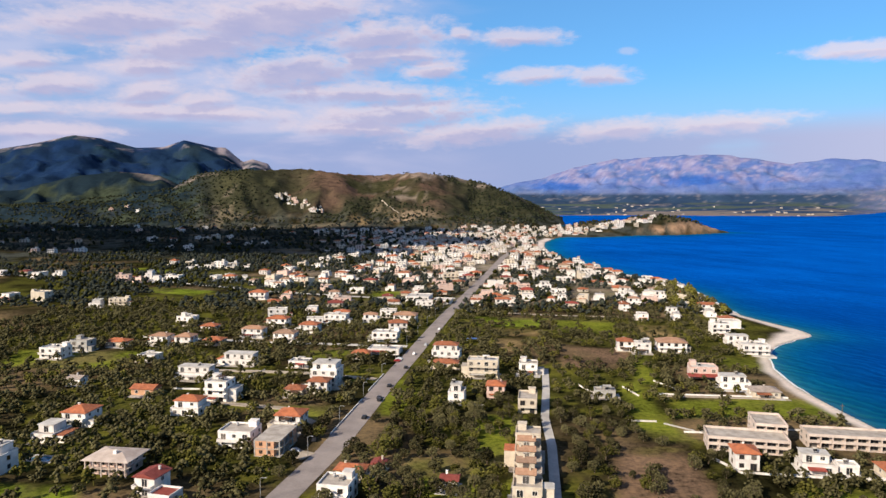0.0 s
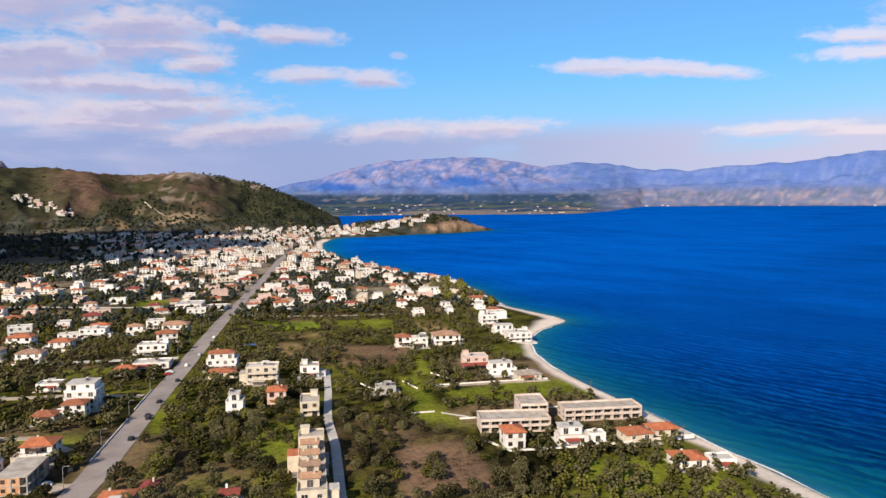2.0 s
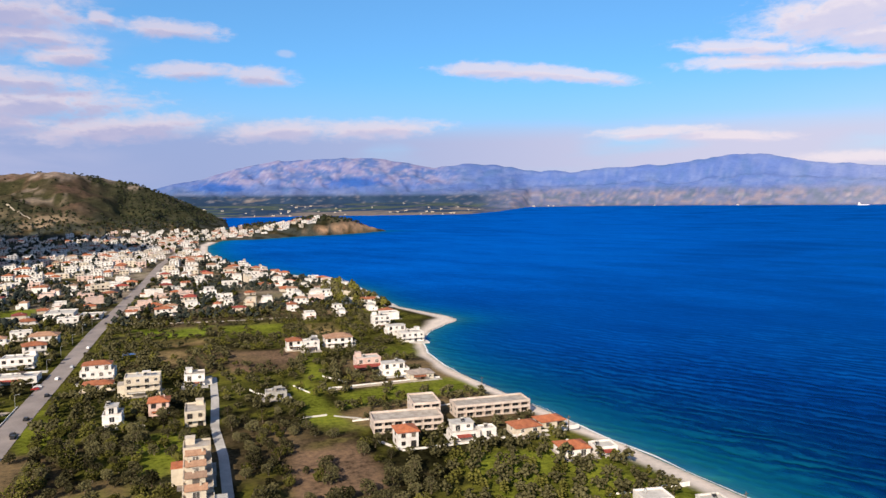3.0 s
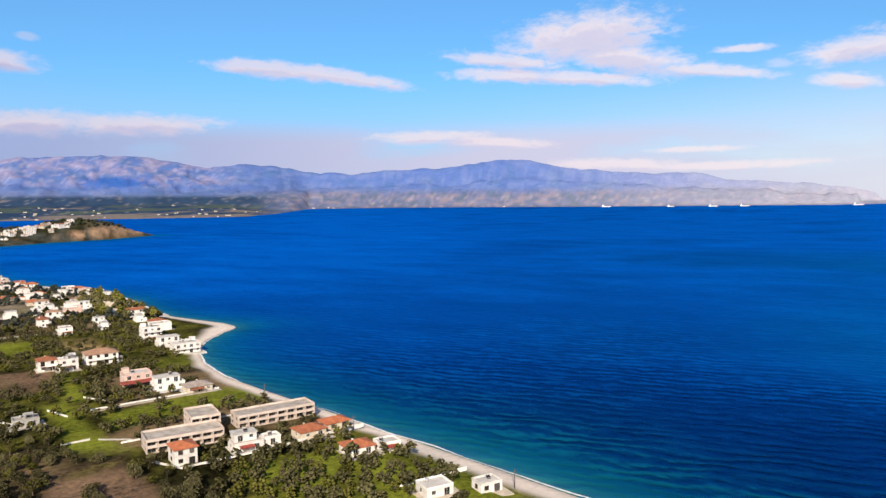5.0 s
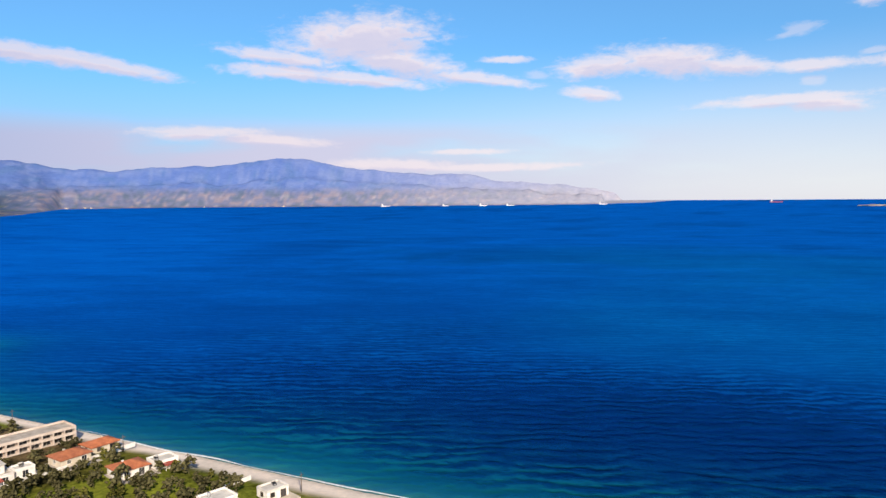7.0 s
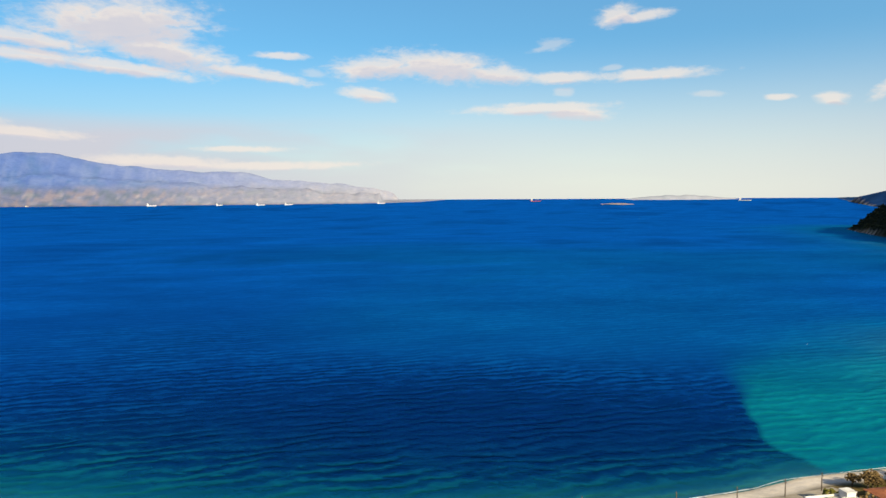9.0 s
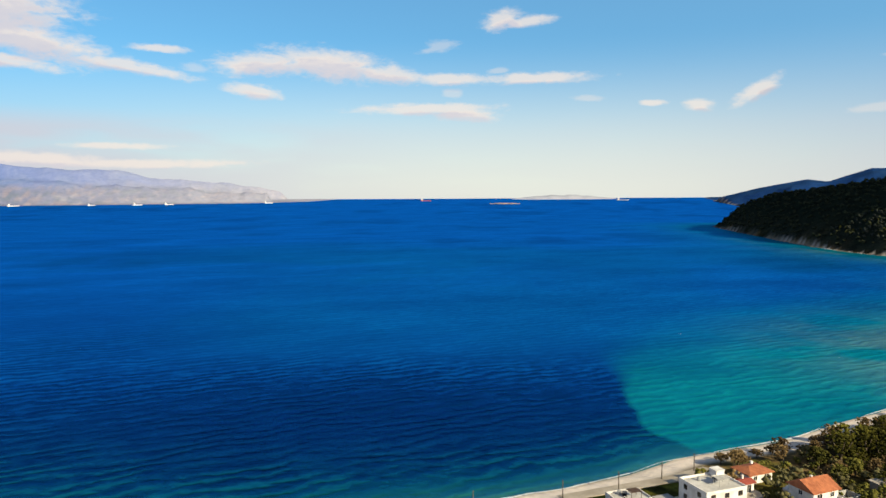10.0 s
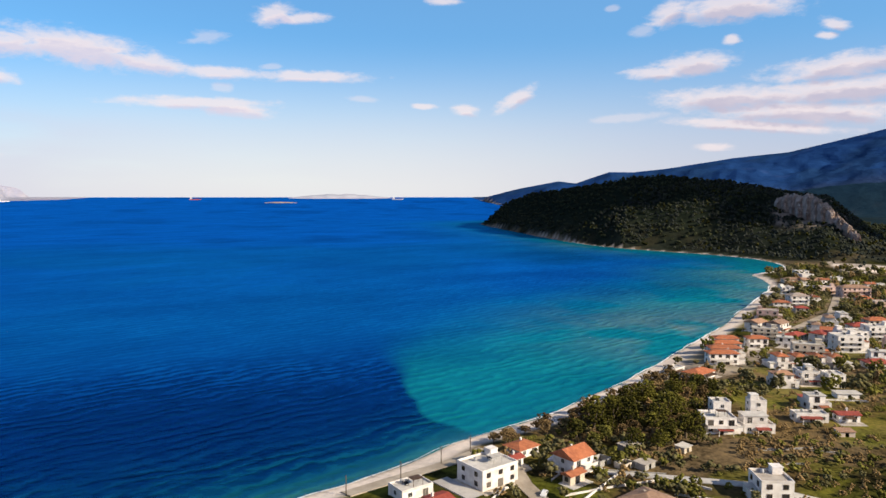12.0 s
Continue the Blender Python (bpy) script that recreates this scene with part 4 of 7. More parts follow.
def house(x, y, rot, w, d, floors, roof="flat", wall=None, top=None, label="", balcony=1, fine=True, name="house", setback=0.0, seed=0, shutters=False, high=None):
    """A village house on a concrete base; its front looks towards its own -y."""
    rng = random.Random(seed * 977 + int(x * 7 + y * 3))
    wall, top = wall or WHITE, top or TILE
    shift = 0.08 * d
    w, d = w * 0.9, d * 0.84
    x, y = x + shift * math.sin(radians(rot)), y - shift * math.cos(radians(rot))
    root = new(name)
    root.matrix_basis = pose(x, y, ground_z(x, y) - 0.1, 0, 0, rot)
    FOOTPRINTS.append((x, y, 0.5 * math.hypot(w, d)))
    H = floors * FLOOR + 0.1
    hw, hd = w / 2, d / 2
    full = H - FLOOR if setback else H
    body = [(-hw, -hd, -0.8, hw, hd, full)]
    part("wall", boxes_mesh("wall", body, wall), root)
    if roof == "flat" or setback:
        part("parapet", ring_mesh("parapet", -hw - 0.03, -hd - 0.03, hw + 0.03, hd + 0.03, 0.24, full - 0.05, full + 0.55, wall), root)
    if setback:
        part("upper_wall", boxes_mesh("upper_wall", [(-hw + 0.3 * setback, -hd + setback, full - 0.05, hw - 0.6 * setback, hd - 0.3, H)], wall), root)
    if roof == "flat":
        zt = H
        if setback:
            part("roof", boxes_mesh("roof", [(-hw + 0.3 * setback - 0.3, -hd + setback - 0.3, H, hw - 0.6 * setback + 0.3, hd, H + 0.22)], PALEROOF), root)
            part("terrace", boxes_mesh("terrace", [(-hw + 0.23, -hd + 0.23, full - 0.1, hw - 0.23, hd - 0.23, full + 0.05)], ROOFGREY), root)
            zt = H + 0.22
        else:
            part("roof", boxes_mesh("roof", [(-hw + 0.23, -hd + 0.23, H - 0.1, hw - 0.23, hd - 0.23, H + 0.06)], top if top in (ROOFGREY, PALEROOF, TILERED) else PALEROOF), root)
            if floors > 1 and rng.random() < 0.75:
                sx = rng.choice((-1, 1)) * (hw - 1.9)
                part("stair_head", boxes_mesh("stair_head", [(sx - 1.3, hd - 3.0, H, sx + 1.3, hd - 0.3, H + 1.9), (sx - 1.45, hd - 3.15, H + 1.9, sx + 1.45, hd - 0.25, H + 2.05)], wall), root)
        if rng.random() < 0.7:
            water_heater(root, rng.uniform(-0.5, 0.3) * hw, rng.uniform(0.05, 0.4) * hd, zt + 0.04)
    else:
        if setback:
            sw, sd = w - 0.9 * setback, d - setback - 0.3
            part("terrace", boxes_mesh("terrace", [(-hw + 0.23, -hd + 0.23, full - 0.1, hw - 0.23, hd - 0.23, full + 0.05)], ROOFGREY), root)
            rf = part("roof", pitched(sw, sd, H, 0.45, high or min(sw, sd) * 0.2, roof, top), root, pose(-0.15 * setback, 0.5 * setback - 0.15, 0))
        else:
            rf = part("roof", pitched(w, d, H, 0.5, high or min(w, d) * 0.19, roof, top), root)
        cx, cy = rng.uniform(-0.3, 0.3) * w, rng.uniform(0.05, 0.3) * d
        part("chimney", boxes_mesh("chimney", [(-0.25, -0.25, -0.6, 0.25, 0.25, 0.6), (-0.32, -0.32, 0.6, 0.32, 0.32, 0.7)], wall), root, pose(round(cx, 1), round(cy, 1), H + 1.0))
    # side wing, paved yard, porch and roof clutter, as each house has them
    if floors > 1 and w > 7 and rng.random() < 0.5:
        side, wide, deep = rng.choice((-1, 1)), rng.uniform(2.0, 3.4), d * rng.uniform(0.5, 0.8)
        x0 = side * hw
        xa, xb = min(x0, x0 + side * wide), max(x0, x0 + side * wide)
        ya, low = -hd + rng.uniform(0.4, 1.6), (floors - 1) * FLOOR
        part("side_wing", boxes_mesh("side_wing", [(xa, ya, -0.8, xb, min(ya + deep, hd - 0.2), low)], wall), root)
        part("wing_roof", boxes_mesh("wing_roof", [(xa - 0.15, ya - 0.2, low, xb + 0.15, min(ya + deep, hd - 0.2) + 0.15, low + 0.2)], rng.choice((PALEROOF, ROOFGREY, TILE))), root)
    if rng.random() < 0.6:
        part("yard", boxes_mesh("yard", [(-hw - rng.uniform(0.5, 2.0), -hd - rng.uniform(2.0, 4.0), -0.7, hw + rng.uniform(0.5, 2.5), hd + 0.6, 0.2)], rng.choice((ROOFGREY, PALEROOF, CREAM))), root, None, "pale paved yard")
    if fine and w > 7 and rng.random() < 0.55:
        pw, px = w * rng.uniform(0.4, 0.7), rng.uniform(-0.15, 0.15) * w
        part("porch_roof", boxes_mesh("porch_roof", [(-pw / 2, -2.4, 0, pw / 2, 0.0, 0.14)], rng.choice((TILE, PALEROOF, TILERED, DARKWOOD))), root, pose(px, -hd, 2.15, 5, 0, 0))
        for sx in (-pw / 2 + 0.15, pw / 2 - 0.15):
            part("porch_post", boxes_mesh("porch_post", [(-0.09, -0.09, -0.3, 0.09, 0.09, 2.0)], wall), root, pose(px + sx, -hd - 2.2, 0))
    if fine and roof == "flat" and not setback and w > 7:
        part("water_tank", tube("water_tank", [(0, 0, 0), (0, 0, 0.5), (0, 0, 1.0)], 0.45, IRON, 10), root, pose(round(-0.35 * hw, 1), round(0.5 * hd, 1), H + 0.05))
        if rng.random() < 0.5:
            part("roof_canopy", boxes_mesh("roof_canopy", [(-1.6, -1.3, 1.9, 1.6, 1.3, 2.0), (-1.5, -1.2, 0, -1.4, -1.1, 1.9), (1.4, -1.2, 0, 1.5, -1.1, 1.9), (-1.5, 1.1, 0, -1.4, 1.2, 1.9), (1.4, 1.1, 0, 1.5, 1.2, 1.9)], rng.choice((DARKWOOD, WHITE, PALEROOF))), root, pose(round(0.2 * hw, 1), round(-0.3 * hd, 1), H + 0.05))
    fm = DARKWOOD if shutters or (fine and seed % 4 == 1) else WHITE
    n = max(1, int(w / 3.3))
    m = max(1, int(d / 4.2))
    for k in range(floors):
        z = 0.2 + FLOOR * k
        up = setback and k == floors - 1
        fw, fy = (w - 0.9 * setback, hd - setback) if up else (w, hd)
        nn = max(1, int(fw / 3.3))
        for i in range(nn):
            wx = (i + 0.5) / nn * fw - fw / 2 - (0.15 * setback if up else 0)
            door = (k > 0 and balcony and i % 2 == 0) or (k == 0 and i == nn // 2)
            if door:
                window(root, "balcony_door" if k else "door", wx, z + 0.02, 1.6, 2.0, 0, fy, fm, fine)
            else:
                window(root, "window", wx, z + 0.85, 1.2, 1.1, 0, fy, fm, fine)
        for turn in (90, -90):
            if up:
                continue
            for i in range(m if fine else 1):
                wx = (i + 0.5) / (m if fine else 1) * d - hd
                window(root, "window", wx, z + 0.85, 1.1, 1.1, turn, hw, fm, fine)
        if k > 0 and balcony and not up:
            bw = w * (0.96 if balcony > 1 else 0.62)
            bx = 0 if balcony > 1 else rng.choice((-1, 1)) * (w - bw) / 2
            part("balcony", boxes_mesh("balcony", [(-bw / 2, -1.5, -0.18, bw / 2, 0.02, 0.0), (-bw / 2, -1.5, 0.0, bw / 2, -1.38, 0.8), (-bw / 2, -1.38, 0, -bw / 2 + 0.12, 0, 0.8), (bw / 2 - 0.12, -1.38, 0, bw / 2, 0, 0.8)], wall), root, pose(bx, -hd, FLOOR * k + 0.1))
    return tagged(root, label, "house", "village houses")


# ---- houses round the main road and the grove ----
A = -8.0
house(89.5, 202.6, -9, 7.4, 9, 2, "hip", WHITE, TILE, "white house with a red tiled hip roof", balcony=0, seed=1)
house(109.2, 199.7, -12, 10.6, 9, 2, "flat", WHITE, PALEROOF, "white two-storey villa with a flat roof and terraces", setback=2.6, balcony=2, seed=2)
house(117.0, 197.5, -10, 6.0, 5, 1, "flat", WHITE, PALEROOF, "small white annex with a flat roof", balcony=0, seed=3)
house(130.2, 195.3, -6, 10.3, 9, 1, "hip", CREAM, TILE, "low cream house with a terracotta hip roof", seed=4)
house(142.6, 198.0, -6, 10.1, 8, 1, "hip", CREAM, TILE, "low beach house with a terracotta hip roof", seed=5)
house(132.0, 171.0, -14, 10.0, 9, 1, "hip", WHITE, TILE, "white bungalow with an orange tiled roof", seed=6)
house(141.5, 167.5, -14, 8.0, 7, 1, "flat", WHITE, PALEROOF, "white flat-roofed wing beside an orange-roofed bungalow", seed=7, balcony=0)
house(127.5, 131.0, -16, 9.0, 8, 1, "flat", WHITE, PALEROOF, "white beach bungalow with a flat roof", seed=8, balcony=0)
house(139.5, 122.5, -16, 7.5, 6, 1, "flat", WHITE, PALEROOF, "low white beach house with a flat roof", seed=9, balcony=0)
house(116.1, 307.8, A, 12.7, 10, 2, "flat", PINKISH, PALEROOF, "pinkish flat-roofed villa above a red awning", balcony=2, seed=10)
house(123.0, 291.3, A, 13.5, 10, 2, "flat", WHITE, PALEROOF, "white villa with long balconies", balcony=2, setback=2.4, seed=11)
house(130.0, 278.1, A, 11.7, 9, 1, "hip", CREAM, GREYTILE, "low house with a grey tiled roof", seed=12)
house(120.3, 364.1, A, 16.2, 12, 2, "hip", WHITE, TILEPALE, "broad white house with a pale tiled roof", balcony=2, seed=13)
house(161.6, 404.0, A, 11.7, 10, 3, "flat", WHITE, PALEROOF, "white cubic apartment block by the beach", balcony=2, seed=14)
house(163.5, 362.9, A, 15.0, 12, 2, "flat", WHITE, PALEROOF, "white flat-roofed apartments near the spit", balcony=2, seed=15)
house(162.5, 381.0, A, 14.4, 11, 2, "flat", WHITE, PALEROOF, "white stepped apartments near the spit", balcony=1, setback=2.5, seed=16)
house(32.3, 259.6, A, 7.7, 14, 2, "flat", CREAM, ROOFGREY, "narrow two-storey house with a long grey flat roof", balcony=2, seed=17)
house(39.2, 314.3, A, 9.2, 9, 2, "flat", WHITE, ROOFGREY, "white house with cluttered roof terrace", seed=19)
house(5.8, 266.0, A, 6.8, 9, 3, "flat", WHITE, PALEROOF, "tall white house with stepped terraces", setback=2.6, balcony=1, seed=20)
house(21.7, 276.6, A, 7.8, 9, 2, "hip", PINKISH, TILE, "pinkish house with a terracotta roof", seed=21)
house(18.4, 309.3, A, 15.1, 10, 3, "flat", CREAM, PALEROOF, "long cream apartment block with a flat roof", balcony=2, seed=22)
house(2.2, 342.4, A, 15.3, 11, 3, "hip", WHITE, TILE, "white apartment house with a red tiled top storey", setback=2.4, balcony=2, seed=23)
house(1.8, 326.1, A, 12.7, 8, 1, "hip", CREAM, TILE, "low shop building with a terracotta roof", seed=24)
house(96.5, 366.0, A, 9.0, 9, 2, "hip", WHITE, TILE, "white villa with an orange tiled roof", seed=25)
house(104.0, 359.5, A, 9.0, 8, 2, "flat", WHITE, PALEROOF, "white flat-roofed wing of a villa", balcony=0, seed=26)
house(65.4, 277.1, A, 9.0, 7, 1, "flat", GREYED, ROOFGREY, "unfinished grey concrete house", balcony=0, seed=27)
house(2.2, 186.3, A, 5.0, 5.0, 1, "gable", WHITE, TILERED, "small white shed with a red roof", balcony=0, seed=28, high=0.8)
house(-27.2, 178.5, -10, 9.3, 10, 2, "flat", WHITE, ROOFGREY, "white two-storey house with a grey flat roof beside the road", balcony=1, seed=29)
house(-25.5, 193.6, -10, 9.0, 6, 1, "hip", CREAM, TILE, "low outbuilding with a terracotta roof", balcony=0, seed=30)
house(-18.2, 197.6, -10, 3.8, 4.6, 1, "gable", CREAM, TILERED, "little hut with a red roof", balcony=0, seed=31, high=0.7)
house(-52.0, 237.9, A, 9.8, 10, 2, "hip", WHITE, TILE, "white villa with an orange hip roof and a veranda", balcony=2, seed=33)
house(-53.9, 233.0, A, 10.6, 6, 1, "flat", CREAM, ROOFGREY, "flat-roofed garage in front of a villa", balcony=0, seed=34)
house(-48.8, 292.9, A, 12.5, 12, 4, "flat", WHITE, PALEROOF, "white four-storey apartment block with rounded balconies", balcony=2, seed=35, setback=1.6)
house(-59.4, 279.1, A, 8.4, 8, 1, "hip", CREAM, TILE, "low house with a terracotta roof", seed=36)
house(-50.0, 281.9, A, 8.8, 8, 2, "hip", WHITE, TILE, "white house with a terracotta roof", seed=37)
house(-67.4, 327.9, A, 10.1, 9, 1, "flat", WHITE, PALEROOF, "white single-storey house with a flat roof", seed=38)
house(-40.3, 346.8, A, 9.5, 8, 1, "hip", PINKISH, TILE, "small pinkish house with a red hip roof", seed=39)
house(-29.5, 357.5, A, 18.0, 12, 1, "flat", WHITE, PALEROOF, "long white shop with a flat roof", balcony=0, seed=40)
house(-31.4, 388.9, A, 15.9, 12, 2, "flat", WHITE, PALEROOF, "white commercial building by the road", balcony=2, seed=41)
house(-64.8, 220.6, A, 11.9, 11, 2, "flat", WHITE, ROOFGREY, "white two-storey house with a grey roof", balcony=2, seed=42)
house(-77.4, 183.0, -14, 6.7, 8, 2, "gable", WHITE, TILERED, "white house with a pinkish red roof", balcony=2, seed=43, high=1.0)
house(-71.5, 176.5, -14, 7.0, 7, 1, "flat", WHITE, TILERED, "white house with a red painted roof terrace", balcony=0, seed=44)
house(-126.6, 196.0, A, 6.3, 9, 3, "flat", WHITE, TILERED, "white house with stepped red-railed terraces", setback=2.2, balcony=2, seed=45)
house(-127.5, 224.2, A, 8.7, 11, 2, "flat", WHITE, PALEROOF, "white terraced house with a roof terrace", setback=2.8, balcony=2, seed=46)
house(-125.7, 240.3, A, 9.8, 11, 2, "hip", WHITE, TILE, "white villa with an orange tiled roof", balcony=2, seed=47)
house(-92.7, 253.5, A, 12.0, 11, 2, "hip", WHITE, TILE, "white house with an orange roof and arched terrace", balcony=2, seed=48, setback=2.0)
house(-87.3, 271.1, A, 9.7, 10, 3, "flat", WHITE, PALEROOF, "white three-storey house with a flat roof", balcony=2, seed=49)
house(-108.7, 305.1, A, 18.7, 11, 2, "flat", WHITE, PALEROOF, "large white villa with terraces", setback=3.0, balcony=2, seed=50)
house(-96.8, 332.3, A, 18.5, 11, 2, "flat", WHITE, PALEROOF, "white villa with a roof terrace", setback=2.6, balcony=2, seed=51)
house(-188.8, 337.7, A, 12.6, 10, 2, "flat", WHITE, PALEROOF, "white apartment building at the grove", balcony=2, seed=52)
house(-184.4, 354.7, A, 10.7, 9, 2, "flat", GREYED, ROOFGREY, "bare concrete building shell", balcony=1, seed=53)
house(-171.8, 366.8, A, 13.1, 9, 1, "hip", CREAM, TILE, "long low house with an orange roof", seed=54)
house(-142.3, 336.6, A, 10.0, 9, 1, "flat", WHITE, PALEROOF, "white bungalow with a wide flat roof", balcony=0, seed=55)
house(-150.5, 371.3, A, 11.0, 9, 2, "hip", WHITE, TILEPALE, "white house with a faded tiled roof", seed=56)
house(-137.5, 371.3, A, 10.0, 10, 2, "hip", WHITE, TILEPALE, "white house with a faded tiled roof", seed=57)
house(-154.4, 291.1, A, 7.1, 6, 1, "gable", WHITE, GREYTILE, "white shed with a grey roof", balcony=0, seed=58, high=1.0)
house(-119.8, 278.9, A, 10.4, 8, 1, "gable", BRICK, TILE, "half-built low house with a tiled roof", balcony=0, seed=59, high=1.2)
house(-87.2, 386.0, A, 13.0, 10, 2, "hip", WHITE, TILEPALE, "white house with a faded tiled roof", balcony=2, seed=60)
house(-101.7, 430.7, A, 14.0, 10, 2, "hip", WHITE, TILE, "white house with a tiled roof", balcony=2, seed=61)
house(-78.7, 412.6, A, 12.0, 10, 2, "hip", WHITE, TILE, "white house with a tiled roof", balcony=1, seed=62)
house(-123.6, 375.9, A, 11.0, 9, 1, "hip", CREAM, TILE, "cream bungalow with a tiled roof", seed=63)
house(-157.7, 429.2, A, 12.1, 9, 2, "flat", WHITE, PALEROOF, "white flat-roofed house with balconies", balcony=2, seed=64)
house(-138.8, 414.7, A, 10.0, 9, 1, "hip", WHITE, TILE, "white bungalow with a tiled roof", seed=65)
house(-107.8, 396.7, A, 13.5, 9, 2, "hip", WHITE, TILEPALE, "white house with a faded tiled roof", balcony=2, seed=66)
house(-23.7, 448.6, A, 16.0, 11, 2, "hip", WHITE, TILEPALE, "broad white house by the road", balcony=2, seed=67)
house(-68.3, 447.3, A, 16.0, 10, 2, "flat", WHITE, PALEROOF, "white apartment house with long balconies", balcony=2, seed=68)
house(-18.0, 541.0, A, 20.0, 24, 2, "flat", WHITE, PALEROOF, "large white market hall by the road", balcony=0, seed=69)
house(0.5, 536.0, A, 15.0, 18, 1, "flat", WHITE, PALEROOF, "white warehouse wing of a market hall", balcony=0, seed=70)

# terrace of narrow houses along the lane
for i in range(5):
    ux, uy = 22.2 + 0.125 * 8.6 * i, 176.5 + 8.6 * i
    house(ux, uy, A, 8.4, 8.3, 3, "gable" if i < 4 else "flat", CREAM, TILEPALE if i < 4 else ROOFGREY, "narrow cream terrace house with clay-tiled roof terrace" if i < 4 else "narrow terrace house with a grey flat roof",
          balcony=2, seed=80 + i, setback=3.2 if i < 4 else 0.0, high=0.9, name="terrace_house")


# ---- two half-finished hotels with open bays ----
def hotel(x, y, rot, w, d, floors, label):
    root = new("hotel")
    root.matrix_basis = pose(x, y, ground_z(x, y) - 0.1, 0, 0, rot) @ Matrix.Diagonal((0.93, 1.0, 0.80, 1))
    FOOTPRINTS.append((x - w * 0.28, y, d * 0.9)), FOOTPRINTS.append((x + w * 0.28, y, d * 0.9)), FOOTPRINTS.append((x, y, d * 0.8))
    hw, hd = w / 2, d / 2
    core = [(-hw + 0.1, -hd + 1.6, -0.8, hw - 0.1, hd - 0.1, floors * 2.5)]
    part("wall", boxes_mesh("wall", core, WEATHERED), root)
    bays = int(w / 3.5)
    step = w / bays
    for k in range(floors + 1):
        part("floor_slab", boxes_mesh("floor_slab", [(-hw, -hd, 0, hw, hd, 0.28)], WEATHERED), root, pose(0, 0, 2.5 * k - 0.02))
        if k == floors:
            continue
        for i in range(bays + 1):
            px = -hw + 0.16 + i * (w - 0.32) / bays
            part("pier", boxes_mesh("pier", [(-0.16, -hd + 0.04, 0.26, 0.16, -hd + 1.62, 2.5)], WEATHERED), root, pose(px, 0, 2.5 * k))
        for i in range(bays):
            px = -hw + (i + 0.5) * step
            if k > 0:
                part("balustrade", boxes_mesh("balustrade", [(-step / 2 + 0.2, -hd + 0.05, 0.26, step / 2 - 0.2, -hd + 0.17, 1.15)], WEATHERED), root, pose(px, 0, 2.5 * k))
            window(root, "balcony_door", px, 2.5 * k + 0.28, 2.6, 1.95, 0, hd - 1.6, GREYED)
    for turn in (90, -90):
        for k in range(floors):
            for s in (-0.28, 0.28):
                window(root, "window", s * d, 2.5 * k + 1.2, 1.3, 1.2, turn, hw - 0.1, GREYED)
    top = 2.5 * floors + 0.26
    part("parapet", ring_mesh("parapet", -hw, -hd, hw, hd, 0.2, 0, 0.9, WEATHERED), root, pose(0, 0, top))
    part("roof", boxes_mesh("roof", [(-hw + 0.21, -hd + 0.21, 0, hw - 0.21, hd - 0.21, 0.06)], ROOFGREY), root, pose(0, 0, top))
    return tagged(root, label, "hotel", "hotel wings")


hotel(96.5, 217.4, -13, 25.9, 10.5, 2, "weathered beige hotel wing with empty window bays")
hotel(107.5, 226.5, -13, 10.5, 13.0, 3, "taller flat-roofed hotel block with a grey roof")
hotel(131.2, 218.9, -10, 30.8, 9.0, 2, "long weathered hotel wing facing the beach grove")


# ---- the unfinished brick block and the broad house with a concrete roof ----
def brick_block(x, y, rot, w, d):
    root = new("unfinished_house")
    root.matrix_basis = pose(x, y, ground_z(x, y), 0, 0, rot) @ Matrix.Diagonal((0.9, 0.9, 0.84, 1))
    FOOTPRINTS.append((x, y - 5, 7)), FOOTPRINTS.append((x, y + 5, 7))
    hw, hd = w / 2, d / 2
    part("wall", boxes_mesh("wall", [(-hw + 0.15, -hd + 0.15, -0.5, hw - 2.2, hd - 0.15, 5.85), (hw - 2.2, hd - 4, -0.5, hw - 0.15, hd - 0.15, 5.85)], BRICK), root, None, "bare orange hollow-brick infill")
    for k in range(3):
        part("floor_slab", boxes_mesh("floor_slab", [(-hw, -hd, 0, hw, hd, 0.3)], ROOFGREY), root, pose(0, 0, 2.95 * k - 0.1))
    for sx in (-hw + 0.2, 0.0, hw - 0.2):
        for k in range(5):
            py = -hd + 0.2 + k * (d - 0.4) / 4
            if abs(sx) > 0.1 or k in (0, 4):
                part("column", boxes_mesh("column", [(-0.19, -0.19, -0.5, 0.19, 0.19, 5.85)], GREYED), root, pose(sx, py, 0))
    for k in range(2):
        for wx in (-2.2, 0.6):
            window(root, "window", wx, 2.95 * k + 1.1, 1.2, 1.3, 0, hd - 0.15, BRICK)
    return tagged(root, "unfinished brick building with a flat concrete roof slab", "house", "village houses")


brick_block(-52.3, 215.3, A, 9.2, 17)


